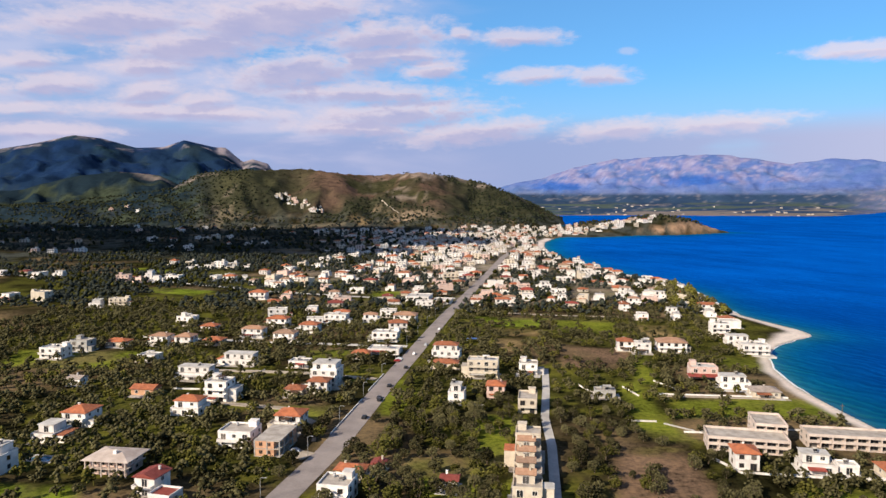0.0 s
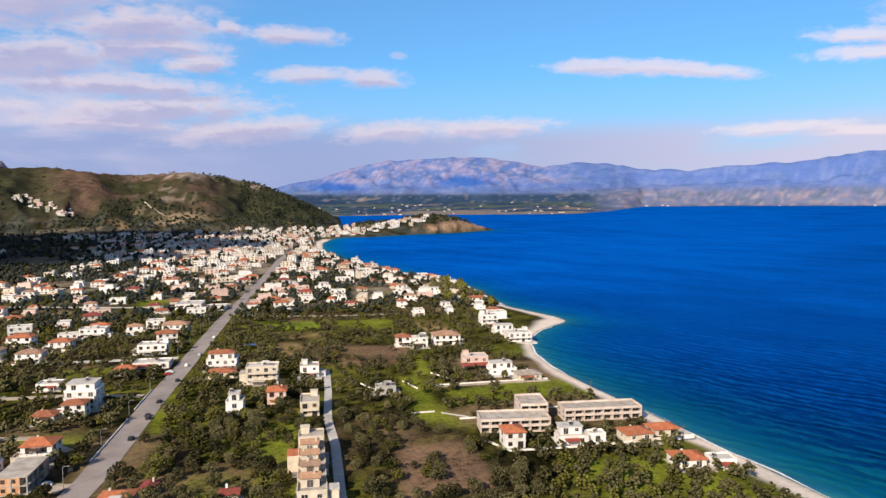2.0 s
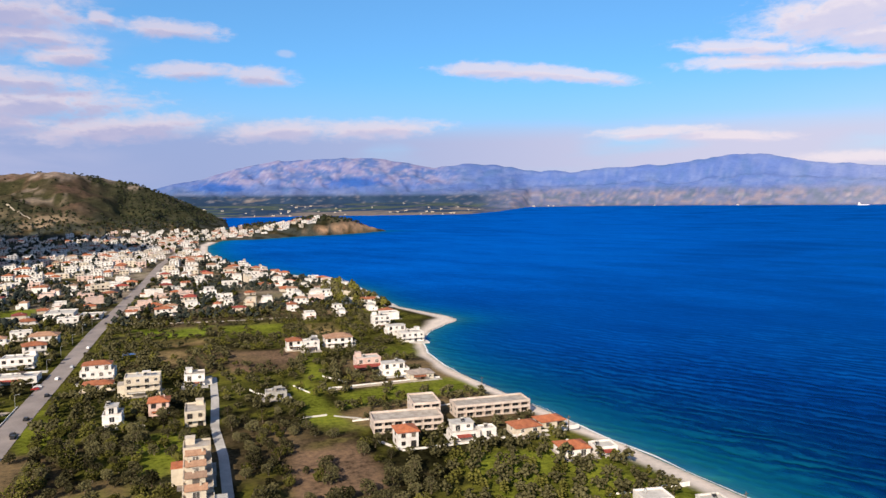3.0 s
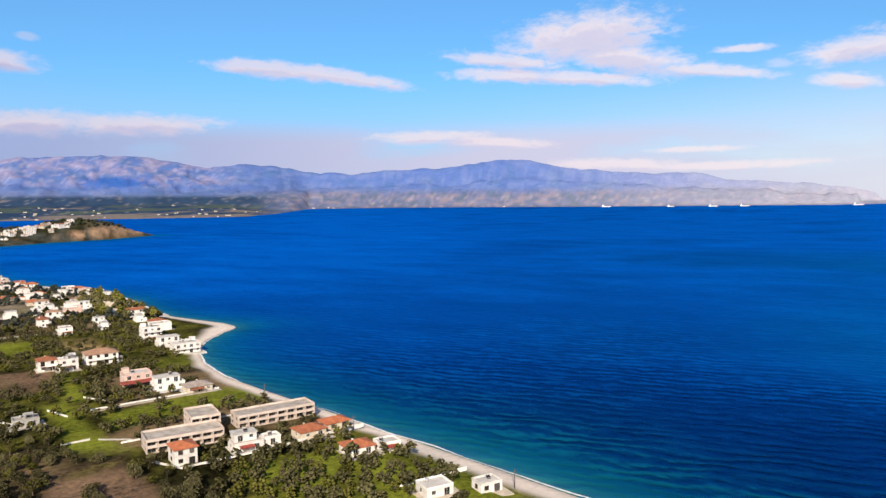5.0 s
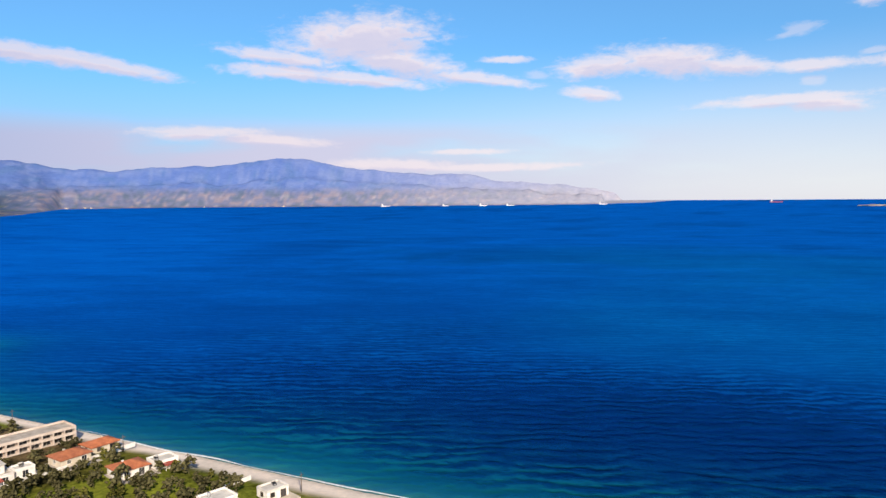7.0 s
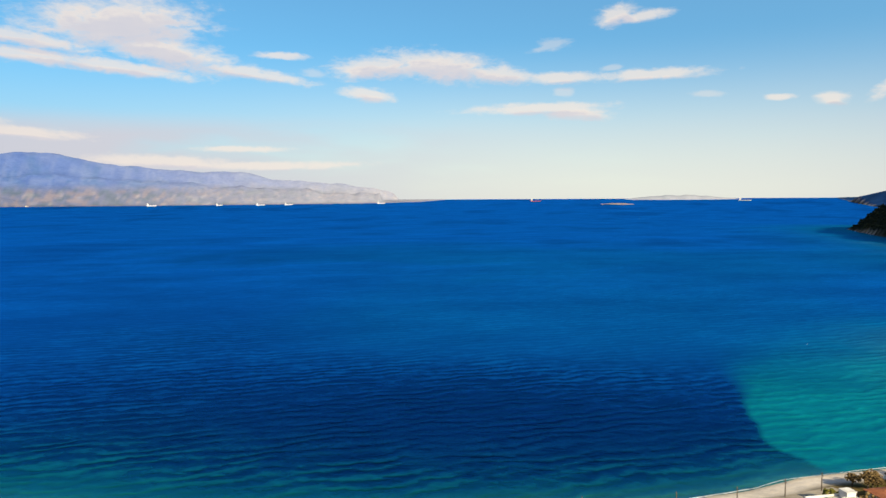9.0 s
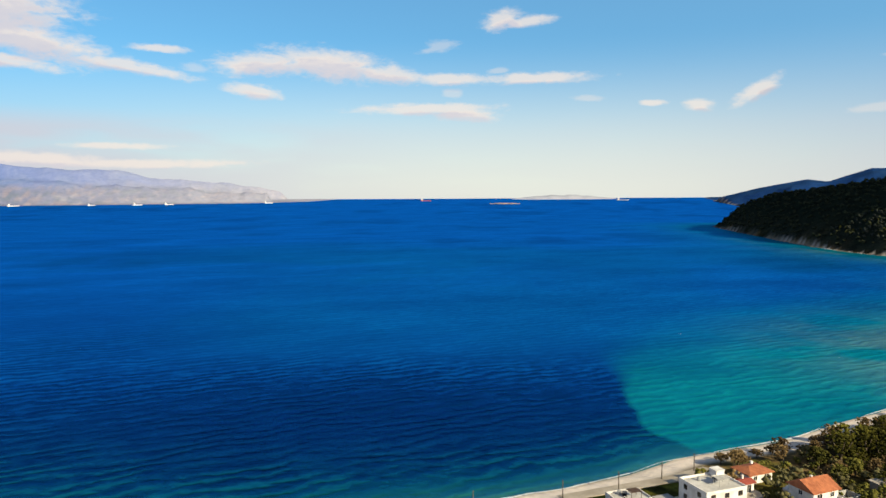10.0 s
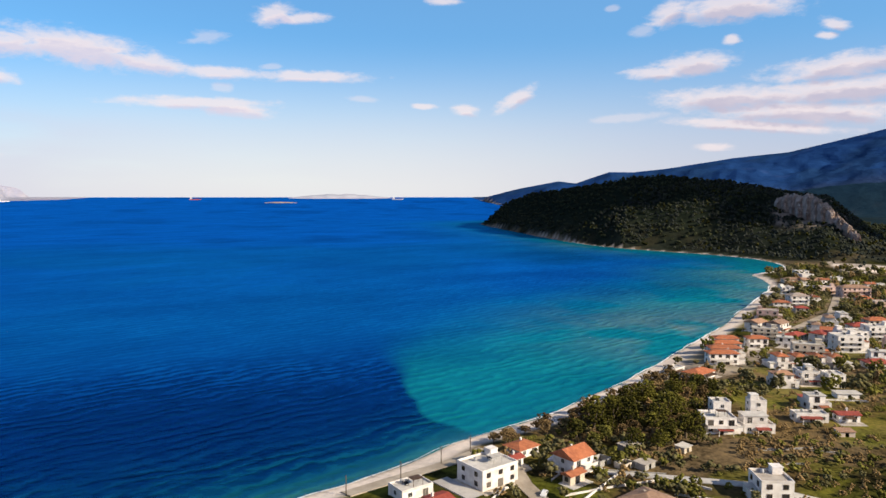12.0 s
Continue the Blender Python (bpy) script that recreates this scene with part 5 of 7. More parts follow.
def shell_house(x, y, rot):
    root = new("unfinished_house")
    root.matrix_basis = pose(x, y, ground_z(x, y), 0, 0, rot) @ Matrix.Diagonal((0.8, 0.8, 0.74, 1))
    FOOTPRINTS.append((x, y, 9))
    part("wall", boxes_mesh("wall", [(-7, -4.5, -0.5, 7, 6, 5.9)], PINKISH), root)
    part("roof", pitched(16.5, 13.0, 5.9, 0.8, 2.0, "hip", WEATHERED), root, pose(0, 0.6, 0), "bare concrete hip roof slab")
    part("floor_slab", boxes_mesh("floor_slab", [(-8, -6.5, 0, 8, 6.2, 0.28)], WEATHERED), root, pose(0, 0, 2.9))
    for i in range(6):
        part("column", boxes_mesh("column", [(-0.2, -0.2, -0.5, 0.2, 0.2, 5.95)], WEATHERED), root, pose(-7.6 + i * 3.04, -6.1, 0))
    part("chimney", boxes_mesh("chimney", [(-0.6, -0.6, 0, 0.6, 0.6, 1.8)], WHITE), root, pose(1.2, -1.5, 6.9))
    for k in range(2):
        for wx in (-5, -2, 1.2, 4.6):
            window(root, "window", wx, 3.0 * k + 0.9, 1.6, 1.5, 0, 4.5, WEATHERED)
        for wx in (-2, 2):
            window(root, "window", wx, 3.0 * k + 0.9, 1.6, 1.5, 90, 7, WEATHERED)
    return tagged(root, "unfinished house with a broad concrete hip roof on columns", "house", "village houses")


shell_house(-94.3, 196.8, A)

# ---- houses behind the southern beach ----
B, S = -68.0, -110.0
house(175.0, -73.5, B - 2, 14.0, 12.5, 2, "flat", WHITE, PALEROOF, "white cubic seaside house with a pale roof terrace", balcony=0, seed=101)
house(190.0, -90.5, B, 9.0, 7.5, 1, "hip", WHITE, TILE, "white cottage with an orange tiled roof", balcony=0, seed=102)
house(181.5, -85.0, B, 4.0, 3.6, 1, "gable", WHITE, TILERED, "little shed with a red roof", balcony=0, seed=103, high=0.6)
house(173.0, -98.5, B, 9.5, 9.0, 2, "gable", WHITE, TILE, "grey-white house with a steep orange gable roof", balcony=1, seed=104, high=2.2)
house(165.8, -95.3, B, 6.5, 3.2, 1, "gable", CREAM, TILE, "porch house with an orange tiled roof", balcony=0, seed=105, high=0.7)
house(172.5, -51.5, B - 4, 10.5, 8.0, 1, "flat", WHITE, PALEROOF, "low white beach house with a red roof patch", balcony=0, seed=106)
house(162.0, -56.0, B - 4, 6.0, 6.0, 1, "gable", WHITE, TILERED, "low white house with a small red roof", balcony=0, seed=107, high=0.6)
house(146.0, -104.5, B, 11.5, 11.0, 1, "hip", CREAM, TILEPALE, "bungalow with a broad tan hip roof", balcony=0, seed=108)
house(189.5, -160.5, S, 11.0, 10.0, 2, "flat", WHITE, PALEROOF, "white modern villa with long balconies", balcony=2, seed=109)
house(195.5, -166.5, S, 6.5, 6.5, 3, "flat", WHITE, PALEROOF, "white stair tower of a modern villa", balcony=0, seed=110)
house(185.5, -172.5, S, 11.0, 9.0, 2, "flat", WHITE, PALEROOF, "white modern villa with stepped terraces", balcony=2, seed=111, setback=2.5)
house(192.5, -179.0, S, 6.0, 5.5, 3, "flat", WHITE, PALEROOF, "white tower block of a modern villa", balcony=0, seed=112)
house(143.0, -139.5, S, 9.0, 10.0, 2, "flat", WHITE, ROOFGREY, "white box house with a grey roof terrace", balcony=0, seed=113)
house(227.0, -223.0, S, 10.5, 10.0, 2, "hip", WHITE, TILEPALE, "white villa with a low roof and terrace", balcony=2, seed=114, setback=2.0)
house(228.5, -236.5, S, 8.0, 10.0, 2, "flat", WHITE, PALEROOF, "white two-storey house with dark balconies", balcony=2, seed=115)
house(221.0, -242.5, S, 7.5, 9.0, 2, "flat", WHITE, PALEROOF, "white two-storey house with a blank gable wall", balcony=0, seed=116)
house(198.5, -211.0, S, 8.5, 8.5, 2, "flat", WHITE, PALEROOF, "white stepped house with terraces", balcony=1, seed=117, setback=2.0)
house(188.0, -197.5, S, 12.0, 6.0, 1, "flat", WHITE, PALEROOF, "low white shed with a flat roof", balcony=0, seed=118)
house(184.0, -209.5, S, 8.0, 5.0, 1, "gable", WHITE, TILERED, "low shed with a red roof", balcony=0, seed=119, high=0.7)
for i in range(4):
    house(254.0 - 2.9 * i, -247.5 - 7.4 * i, -108.0, 7.8, 12.0, 2, "hip", WHITE, TILE, "white terrace apartment with an orange hip roof", balcony=2, seed=120 + i, setback=2.2, name="terrace_house")
for hx, hy, w, seed in ((267.0, -226.0, 15.0, 125), (276.0, -234.5, 16.0, 126), (285.0, -243.0, 15.0, 127), (295.0, -251.0, 13.0, 132), (290.0, -266.0, 11.0, 133)):
    house(hx, hy, S, w, 7.6, 2, "hip", CREAM if seed == 127 else WHITE, TILE, "long white seaside house with an orange terracotta roof", seed=seed)
house(249.0, -199.0, B, 14.0, 9.0, 1, "hip", WHITE, TILE, "long white house with an orange roof", balcony=0, seed=128)
house(259.0, -194.0, B, 10.0, 6.0, 1, "flat", WHITE, PALEROOF, "white beach pavilion with a flat roof", balcony=0, seed=129)
for hx, hy, seed in ((322.0, -309.0, 130), (328.0, -299.0, 134)):
    house(hx, hy, B, 12.0, 9.4, 2, "gable", WHITE, TILEPALE, "white house with arched terraces under low pinkish gables", balcony=2, seed=seed, high=1.5)
for hx, hy, turn, w, d, n, roof, wall, top, seed in ((417, -471, S, 24, 12, 3, "hip", PINKISH, TILEPALE, 141), (441, -469, S, 18, 11, 2, "flat", PINKISH, PALEROOF, 142),
                                                     (498, -512, S, 22, 12, 1, "gable", CREAM, TILEPALE, 143), (507, -499, S, 18, 10, 1, "hip", CREAM, TILEPALE, 144), (451, -439, S, 11, 9, 2, "flat", WHITE, PALEROOF, 145),
                                                     (301, -301, B, 13, 9, 1, "hip", CREAM, TILERED, 146), (291, -308, B, 12, 9, 2, "hip", WHITE, TILERED, 147), (272, -305, S, 14, 12, 3, "flat", WHITE, PALEROOF, 148),
                                                     (281, -318, S, 15, 11, 3, "flat", WHITE, ROOFGREY, 149), (302, -348, S, 13, 10, 2, "hip", WHITE, TILERED, 150), (287, -344, S, 16, 11, 3, "flat", WHITE, PALEROOF, 151),
                                                     (239, -287, S, 12, 9, 1, "hip", WHITE, TILERED, 152), (263, -330, S, 14, 10, 2, "flat", PINKISH, PALEROOF, 153), (312, -372, S, 15, 10, 2, "hip", CREAM, TILE, 154)):
    tone = {WHITE.name: "white", CREAM.name: "cream", PINKISH.name: "pinkish"}[wall.name]
    kindly = {"flat": "with a flat roof and balconies", "hip": "under a tiled hip roof", "gable": "under low tiled gables"}[roof]
    house(hx, hy, turn, w, d, n, roof, wall, top, f"{tone} house behind the southern beach {kindly}", balcony=2 if n > 1 else 0, seed=seed, fine=False)
house(393.0, -393.0, S, 14.0, 12.0, 3, "hip", WHITE, GREYTILE, "tall white villa with a grey hip roof", balcony=2, seed=131)

# ---- houses further off: a few kinds, copied ----
def prototype(kind):
    args = [(12, 10, 2, "hip", WHITE, TILE, 2, 0.0), (13, 10, 2, "flat", WHITE, PALEROOF, 2, 0.0), (10, 9, 3, "flat", WHITE, PALEROOF, 2, 2.0), (11, 10, 1, "hip", CREAM, TILE, 0, 0.0),
            (15, 10, 3, "flat", CREAM, PALEROOF, 2, 0.0), (12, 10, 2, "hip", WHITE, TILEPALE, 2, 2.2), (10, 8, 2, "gable", WHITE, TILE, 1, 0.0), (14, 11, 2, "flat", PINKISH, ROOFGREY, 2, 0.0),
            (11, 9, 2, "flat", WHITE, PALEROOF, 1, 2.2), (12, 10, 2, "hip", CREAM, TILERED, 1, 0.0)][kind]
    w, d, f, roof, wall, top, bal, back = args
    words = {"hip": "with a tiled hip roof", "gable": "with a tiled gable roof", "flat": "with a flat roof terrace"}[roof]
    tone = {WHITE.name: "white", CREAM.name: "cream", PINKISH.name: "pinkish"}[wall.name]
    count = {1: "single-storey", 2: "two-storey", 3: "three-storey"}[f]
    return lambda x, y, rot: house(x, y, rot, w, d, f, roof, wall, top, f"{tone} {count} village house {words}", balcony=bal, fine=False, setback=back, seed=300 + kind)


def road_gap(px, py):
    """Metres to the middle of the nearest road, less its half width."""
    best = np.full(np.shape(px), 1e9)
    for pts, wide in ROADS + LANES:
        for (ax, ay), (bx, by) in zip(pts, pts[1:]):
            dx, dy = bx - ax, by - ay
            k = np.clip(((px - ax) * dx + (py - ay) * dy) / (dx * dx + dy * dy), 0, 1)
            best = np.minimum(best, np.hypot(px - ax - k * dx, py - ay - k * dy) - wide / 2)
    return best


LANES = [([(-320, 674), (-252, 639), (-144, 583), (-60, 560), (10, 558)], 5.0), ([(16, 497), (38, 488), (76, 476), (120, 470)], 4.0), ([(88, 277), (138, 272)], 2.5), ([(-19, 372), (-70, 378), (-170, 390)], 4.5),
         ([(-40.5, 208), (-46, 211)], 6.0), ([(179, -84), (168, -82), (150, -82)], 4.5), ([(175, -104), (169, -107), (160, -121), (149, -139), (130, -152)], 3.5), ([(-45, 240), (-60, 258), (-100, 268)], 3.5),
         ([(179, -36), (185, -52), (190.5, -68), (197.5, -82)], 5.0), ([(178, -61.5), (164, -67)], 5.0), ([(310, -300), (360, -390), (430, -470)], 5.0), ([(-29, 301), (-60, 312), (-120, 318)], 3.5)]


def town_lots():
    """Plots of the village, thrown at random with a least distance between them: place, turn and range."""
    rng = np.random.RandomState(11)
    x = np.concatenate([rng.uniform(-330, 330, 26000), rng.uniform(225, 640, 12000)])
    y = np.concatenate([rng.uniform(395, 1800, 26000), rng.uniform(-640, -225, 12000)])
    chance = rng.rand(x.size)
    z, d, far, r, az, *_ = land_height(x, y)
    road = road_gap(x, y)
    centre = np.exp(-((x - 70) / 180) ** 2 - ((y - 1080) / 340) ** 2) * 1.4 * smooth(-10, -5, az)
    strip = smooth(115, 50, d) * smooth(425, 480, y) * smooth(1400, 1250, y) * 0.95
    mainx = np.interp(y, [180, 370, 470, 587, 766, 960, 1300], [-42, -13, 2, 22, 52, 82, 150])
    along = smooth(80, 30, np.abs(x - mainx)) * smooth(500, 540, y) * smooth(1500, 1300, y) * 0.85
    west = 0.6 * np.exp(-((x + 100) / 70) ** 2 - ((y - 465) / 45) ** 2) + 0.85 * np.exp(-((x + 75) / 75) ** 2 - ((y - 720) / 130) ** 2) + 0.55 * np.exp(-((x - 105) / 60) ** 2 - ((y - 580) / 90) ** 2)
    slope = 0.75 * np.exp(-((x - 120) / 230) ** 2 - ((y - 1620) / 130) ** 2) + 0.9 * np.exp(-((x - 300) / 110) ** 2 - ((y - 1640) / 50) ** 2)
    north = np.clip(np.maximum.reduce([centre, strip, along, west, slope]), 0, 1) * (az > -15)
    north *= 1 - in_poly(x, y, [(18, 395), (128, 395), (112, 500), (20, 510)], 4)
    south = smooth(240, 290, -y) * smooth(-570, -500, y) * smooth(24, 40, d + 10) * smooth(380, 250, d) * (x > 230) * 0.22
    p = np.where(y > 0, north, south) * (0.22 + 0.78 * smooth(-0.45, 0.35, wave_noise(x, y, 70.0, 201, 3)))
    ok = (chance < p) & (d > 15) & (road > 7.0) & ~((x > 470) & (y > 1650)) & (z < 75) & (az > -34) & (az < 143)
    for fx, fy, fr in FOOTPRINTS:
        ok &= np.hypot(x - fx, y - fy) > fr + 7.5
    skew = 14 * wave_noise(x, y, 160.0, 205, 2)
    apart = np.where(y > 0, np.interp(p, [0.2, 0.9], [20, 15.0]), 17.5)
    kept = np.zeros((0, 2))
    lots = []
    for i in np.where(ok)[0]:
        if len(kept) and np.min(np.hypot(kept[:, 0] - x[i], kept[:, 1] - y[i])) < apart[i]:
            continue
        kept = np.vstack([kept, (x[i], y[i])])
        lots.append((x[i], y[i], (-8.0 if y[i] > 0 else -116.0) + skew[i] + rng.uniform(-5, 5), float(r[i])))
    # the hamlets scattered over the plain to the west
    for cx, cy, n, wide in ((-272, 648, 7, 24), (-300, 795, 3, 12), (-264, 762, 2, 9), (-234, 779, 4, 14), (-202, 660, 4, 13), (-158, 717, 2, 9), (-157, 632, 4, 14), (-412, 667, 2, 12), (-370, 655, 2, 9), (-538, 938, 2, 14), (-512, 966, 2, 12),
                            (-310, 512, 3, 16), (-236, 489, 2, 8), (-427, 1303, 4, 30), (-330, 1175, 4, 30), (-390, 1030, 2, 14), (-588, 1676, 4, 40), (-800, 1659, 4, 70), (-905, 1990, 3, 40), (-489, 1207, 2, 20), (-640, 1100, 3, 60)):
        for k in range(n):
            a = 2 * math.pi * (k + rng.uniform(-0.2, 0.2)) / n
            hx, hy = cx + wide * math.cos(a), cy + wide * math.sin(a) * 0.7
            if np.min(np.hypot(kept[:, 0] - hx, kept[:, 1] - hy)) > 11:
                lots.append((hx, hy, rng.uniform(-25, 15), math.hypot(hx, hy)))
    return sorted(lots, key=lambda q: q[3])


LOTS = town_lots()
MADE = {}
for n, (x, y, rot, r) in enumerate(LOTS[:215]):
    kind = random.Random(n * 31 + 7).choice([0, 1, 1, 2, 3, 4, 5, 5, 6, 7, 8, 8, 9, 1])
    if kind not in MADE:
        MADE[kind] = prototype(kind)(x, y, rot)
    else:
        rr = random.Random(n)
        k = rr.uniform(0.8, 1.04)
        copy_thing(MADE[kind], pose(x, y, ground_z(x, y) - 0.1, 0, 0, rot + rr.choice((0, 0, 90, -90, 180))) @ Matrix.Diagonal((k * rr.uniform(0.85, 1.2), k * rr.uniform(0.85, 1.15), k * rr.uniform(0.9, 1.1), 1)))
        FOOTPRINTS.append((x, y, 8.0))


def far_town():
    """The town too far off to tell its houses apart singly: walls, tiled or flat roofs, window rows."""
    rng = random.Random(5)
    verts, faces, slots = [], [], []

    def add(shape, at, slot):
        v, f = shape
        n = len(verts)
        c, s = math.cos(radians(at[3])), math.sin(radians(at[3]))
        verts.extend((at[0] + a * c - b * s, at[1] + a * s + b * c, at[2] + e) for a, b, e in v)
        faces.extend(tuple(n + i for i in q) for q in f)
        slots.extend([slot] * len(f))

    spots = [(x, y, rot) for x, y, rot, r in LOTS[215:]]
    rs = np.arange(1500, 2470, 8.0)
    for k in range(26):
        t = rng.random()
        az, el = -13.3 + 3.4 * t + rng.uniform(-0.25, 0.25), 0.45 - 1.35 * t + rng.uniform(-0.3, 0.3)
        zs = land_height(rs * math.sin(radians(az)), rs * math.cos(radians(az)))[0]
        hit = np.where(np.degrees(np.arctan2(zs - 80, rs)) > el)[0]
        if len(hit):
            spots.append((rs[hit[0]] * math.sin(radians(az)), rs[hit[0]] * math.cos(radians(az)), rng.uniform(-20, 10)))
    for k in range(9):
        spots.append((rng.uniform(-900, -380), rng.uniform(900, 1700), rng.uniform(-20, 20)))
    for k in range(40):
        t = rng.random()
        spots.append((270 + 250 * t + rng.uniform(-15, 15), 1630 + 120 * t + rng.uniform(-20, 40), rng.uniform(-30, 10)))
    for x, y, rot in spots:
        z = ground_z(x, y)
        w, d, h = rng.uniform(8, 15), rng.uniform(7, 11), rng.choice((3.0, 5.4, 5.4, 5.4, 8.0))
        at = (x, y, z - 0.3, rot)
        add(box_shells([(-w / 2, -d / 2, -3, w / 2, d / 2, h)]), at, rng.choice((0, 0, 0, 0, 0, 1, 1, 6)) if y > 0 else rng.choice((0, 1, 1, 6, 7, 7)))
        if rng.random() < (0.24 if y > 0 else 0.6):
            a, b = w / 2 + 0.5, d / 2 + 0.5
            add(([(-a, -b, h), (a, -b, h), (a, b, h), (-a, b, h), (-a + b * 0.9, 0, h + 2.1), (a - b * 0.9, 0, h + 2.1)], [(0, 1, 5, 4), (1, 2, 5), (2, 3, 4, 5), (3, 0, 4), (0, 3, 2, 1)]), at, 2 if rng.random() < 0.7 else 3)
        else:
            add(box_shells([(-w / 2 + 0.3, -d / 2 + 0.3, h - 0.2, w / 2 - 0.3, d / 2 - 0.3, h + 0.05), (w * 0.1, 0, h, w * 0.1 + 3, 3, h + 2.2)]), at, rng.choice((4, 8)))
        for k in range(int(h / 2.6)):
            for i in range(3):
                wx = (i - 1) * w / 3
                add(box_shells([(wx - 0.9, -d / 2 - 0.06, 2.6 * k + 0.6, wx + 0.9, -d / 2 + 0.1, 2.6 * k + 2.0)]), at, 5)
            add(box_shells([(-w / 2 - 0.06, -1.0, 2.6 * k + 0.8, -w / 2 + 0.1, 1.0, 2.6 * k + 1.9), (w / 2 - 0.1, -1.0, 2.6 * k + 0.8, w / 2 + 0.06, 1.0, 2.6 * k + 1.9)]), at, 5)
        FOOTPRINTS.append((x, y, 8.0))
    ob = new("distant_houses", mesh_of("distant_houses", verts, faces, [WHITE, CREAM, TILE, TILEPALE, PALEROOF, GLASS, PINKISH, WEATHERED, ROOFGREY], slots))
    tagged(ob, "white and tile-roofed houses of the distant town", "houses", kind="stuff")


far_town()



# ---- cloud banks beyond the view, whose shade lies on the valley and the headland ----
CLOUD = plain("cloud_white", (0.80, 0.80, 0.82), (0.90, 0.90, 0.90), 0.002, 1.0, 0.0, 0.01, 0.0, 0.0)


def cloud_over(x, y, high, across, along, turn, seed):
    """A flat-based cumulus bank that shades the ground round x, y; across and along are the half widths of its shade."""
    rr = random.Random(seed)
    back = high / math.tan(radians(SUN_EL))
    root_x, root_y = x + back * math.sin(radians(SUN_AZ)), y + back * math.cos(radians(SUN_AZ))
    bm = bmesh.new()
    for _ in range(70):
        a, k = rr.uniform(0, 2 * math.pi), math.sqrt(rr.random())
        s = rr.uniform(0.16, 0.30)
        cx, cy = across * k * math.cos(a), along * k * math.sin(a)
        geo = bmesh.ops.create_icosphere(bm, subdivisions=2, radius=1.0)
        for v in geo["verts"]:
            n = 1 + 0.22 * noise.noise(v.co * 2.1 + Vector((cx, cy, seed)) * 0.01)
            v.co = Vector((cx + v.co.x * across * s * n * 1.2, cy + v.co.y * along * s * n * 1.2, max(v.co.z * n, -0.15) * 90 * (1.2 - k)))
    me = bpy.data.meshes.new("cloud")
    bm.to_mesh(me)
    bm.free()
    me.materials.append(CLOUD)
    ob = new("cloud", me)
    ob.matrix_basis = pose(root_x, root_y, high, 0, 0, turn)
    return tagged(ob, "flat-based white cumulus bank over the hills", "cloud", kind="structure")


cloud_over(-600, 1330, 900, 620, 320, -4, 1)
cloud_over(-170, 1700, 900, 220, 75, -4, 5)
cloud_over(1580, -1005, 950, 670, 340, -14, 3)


def far_coast_houses():
    """Pale specks of villages on the coast across the bay."""
    rr = random.Random(77)
    boxes = []
    for _ in range(130):
        az = rr.choice((rr.uniform(6, 30), rr.uniform(33, 78), rr.uniform(50, 72)))
        shore = float(line(FAR_SHORE, az))
        r = shore + rr.choice((rr.uniform(10, 70), rr.uniform(30, 480), rr.uniform(120, 700)))
        if r > 4480:
            continue
        x, y = r * math.sin(radians(az)), r * math.cos(radians(az))
        z, w, h = ground_z(x, y), rr.uniform(5, 13), rr.uniform(2.5, 5)
        boxes.append((x - w / 2, y - w / 2, z - 8, x + w / 2, y + w / 2, z + h))
    ob = new("far_coast_houses", mesh_of("far_coast_houses", *box_shells(boxes), [CREAM]))
    tagged(ob, "pale houses strung along the coast across the bay", "houses", kind="stuff")


far_coast_houses()

# ---- roads ----
def ribbon(name, pts, wide, lift, material, label, category):
    """A strip laid on the ground along a line."""
    P = [Vector((x, y, 0)) for x, y in pts]
    fine = []
    for a, b in zip(P, P[1:]):
        k = max(2, int((b - a).length / 5))
        fine += [a.lerp(b, i / k) for i in range(k)]
    fine.append(P[-1])
    verts, faces = [], []
    xs, ys = [], []
    for i, p in enumerate(fine):
        way = (fine[min(i + 1, len(fine) - 1)] - fine[max(i - 1, 0)]).normalized()
        side = Vector((way.y, -way.x, 0))
        for s in (-0.5, -0.25, 0, 0.25, 0.5):
            q = p + side * s * wide
            xs.append(q.x), ys.append(q.y)
    zs = land_height(np.array(xs), np.array(ys))[0]
    for x, y, z in zip(xs, ys, zs):
        verts.append((x, y, float(z) + lift))
    n = len(fine)
    for i in range(n - 1):
        for s in range(4):
            a = i * 5 + s
            faces.append((a, a + 5, a + 6, a + 1))
    m = len(verts)
    verts += [(x, y, z - 0.6) for x, y, z in verts]
    for i in range(n - 1):
        faces.append((i * 5, m + i * 5, m + i * 5 + 5, i * 5 + 5))
        faces.append((i * 5 + 4, i * 5 + 9, m + i * 5 + 9, m + i * 5 + 4))
    return tagged(new(name, mesh_of(name, verts, faces, [material])), label, category, kind="structure")


ASPHALT = plain("sun_bleached_asphalt", (0.24, 0.205, 0.19), (0.36, 0.31, 0.285), 0.08, 0.9, 0.2, 1.5)
CONCRETE = plain("pale_concrete_lane", (0.36, 0.34, 0.32), (0.56, 0.53, 0.49), 0.12, 0.9, 0.2, 1.5)
DUST = plain("dirt_lane", (0.30, 0.25, 0.19), (0.46, 0.39, 0.31), 0.15, 0.95, 0.3, 1.5)
ribbon("road", ROADS[0][0], ROADS[0][1], 0.10, ASPHALT, "straight sun-bleached asphalt main road", "road")
ribbon("lane", ROADS[1][0], ROADS[1][1], 0.10, CONCRETE, "pale concrete lane between groves", "road")
for i, (pts, wide) in enumerate(LANES):
    ribbon("lane", pts, wide, 0.12 + 0.02 * i, DUST if i % 3 else CONCRETE, "pale dusty village lane", "road")


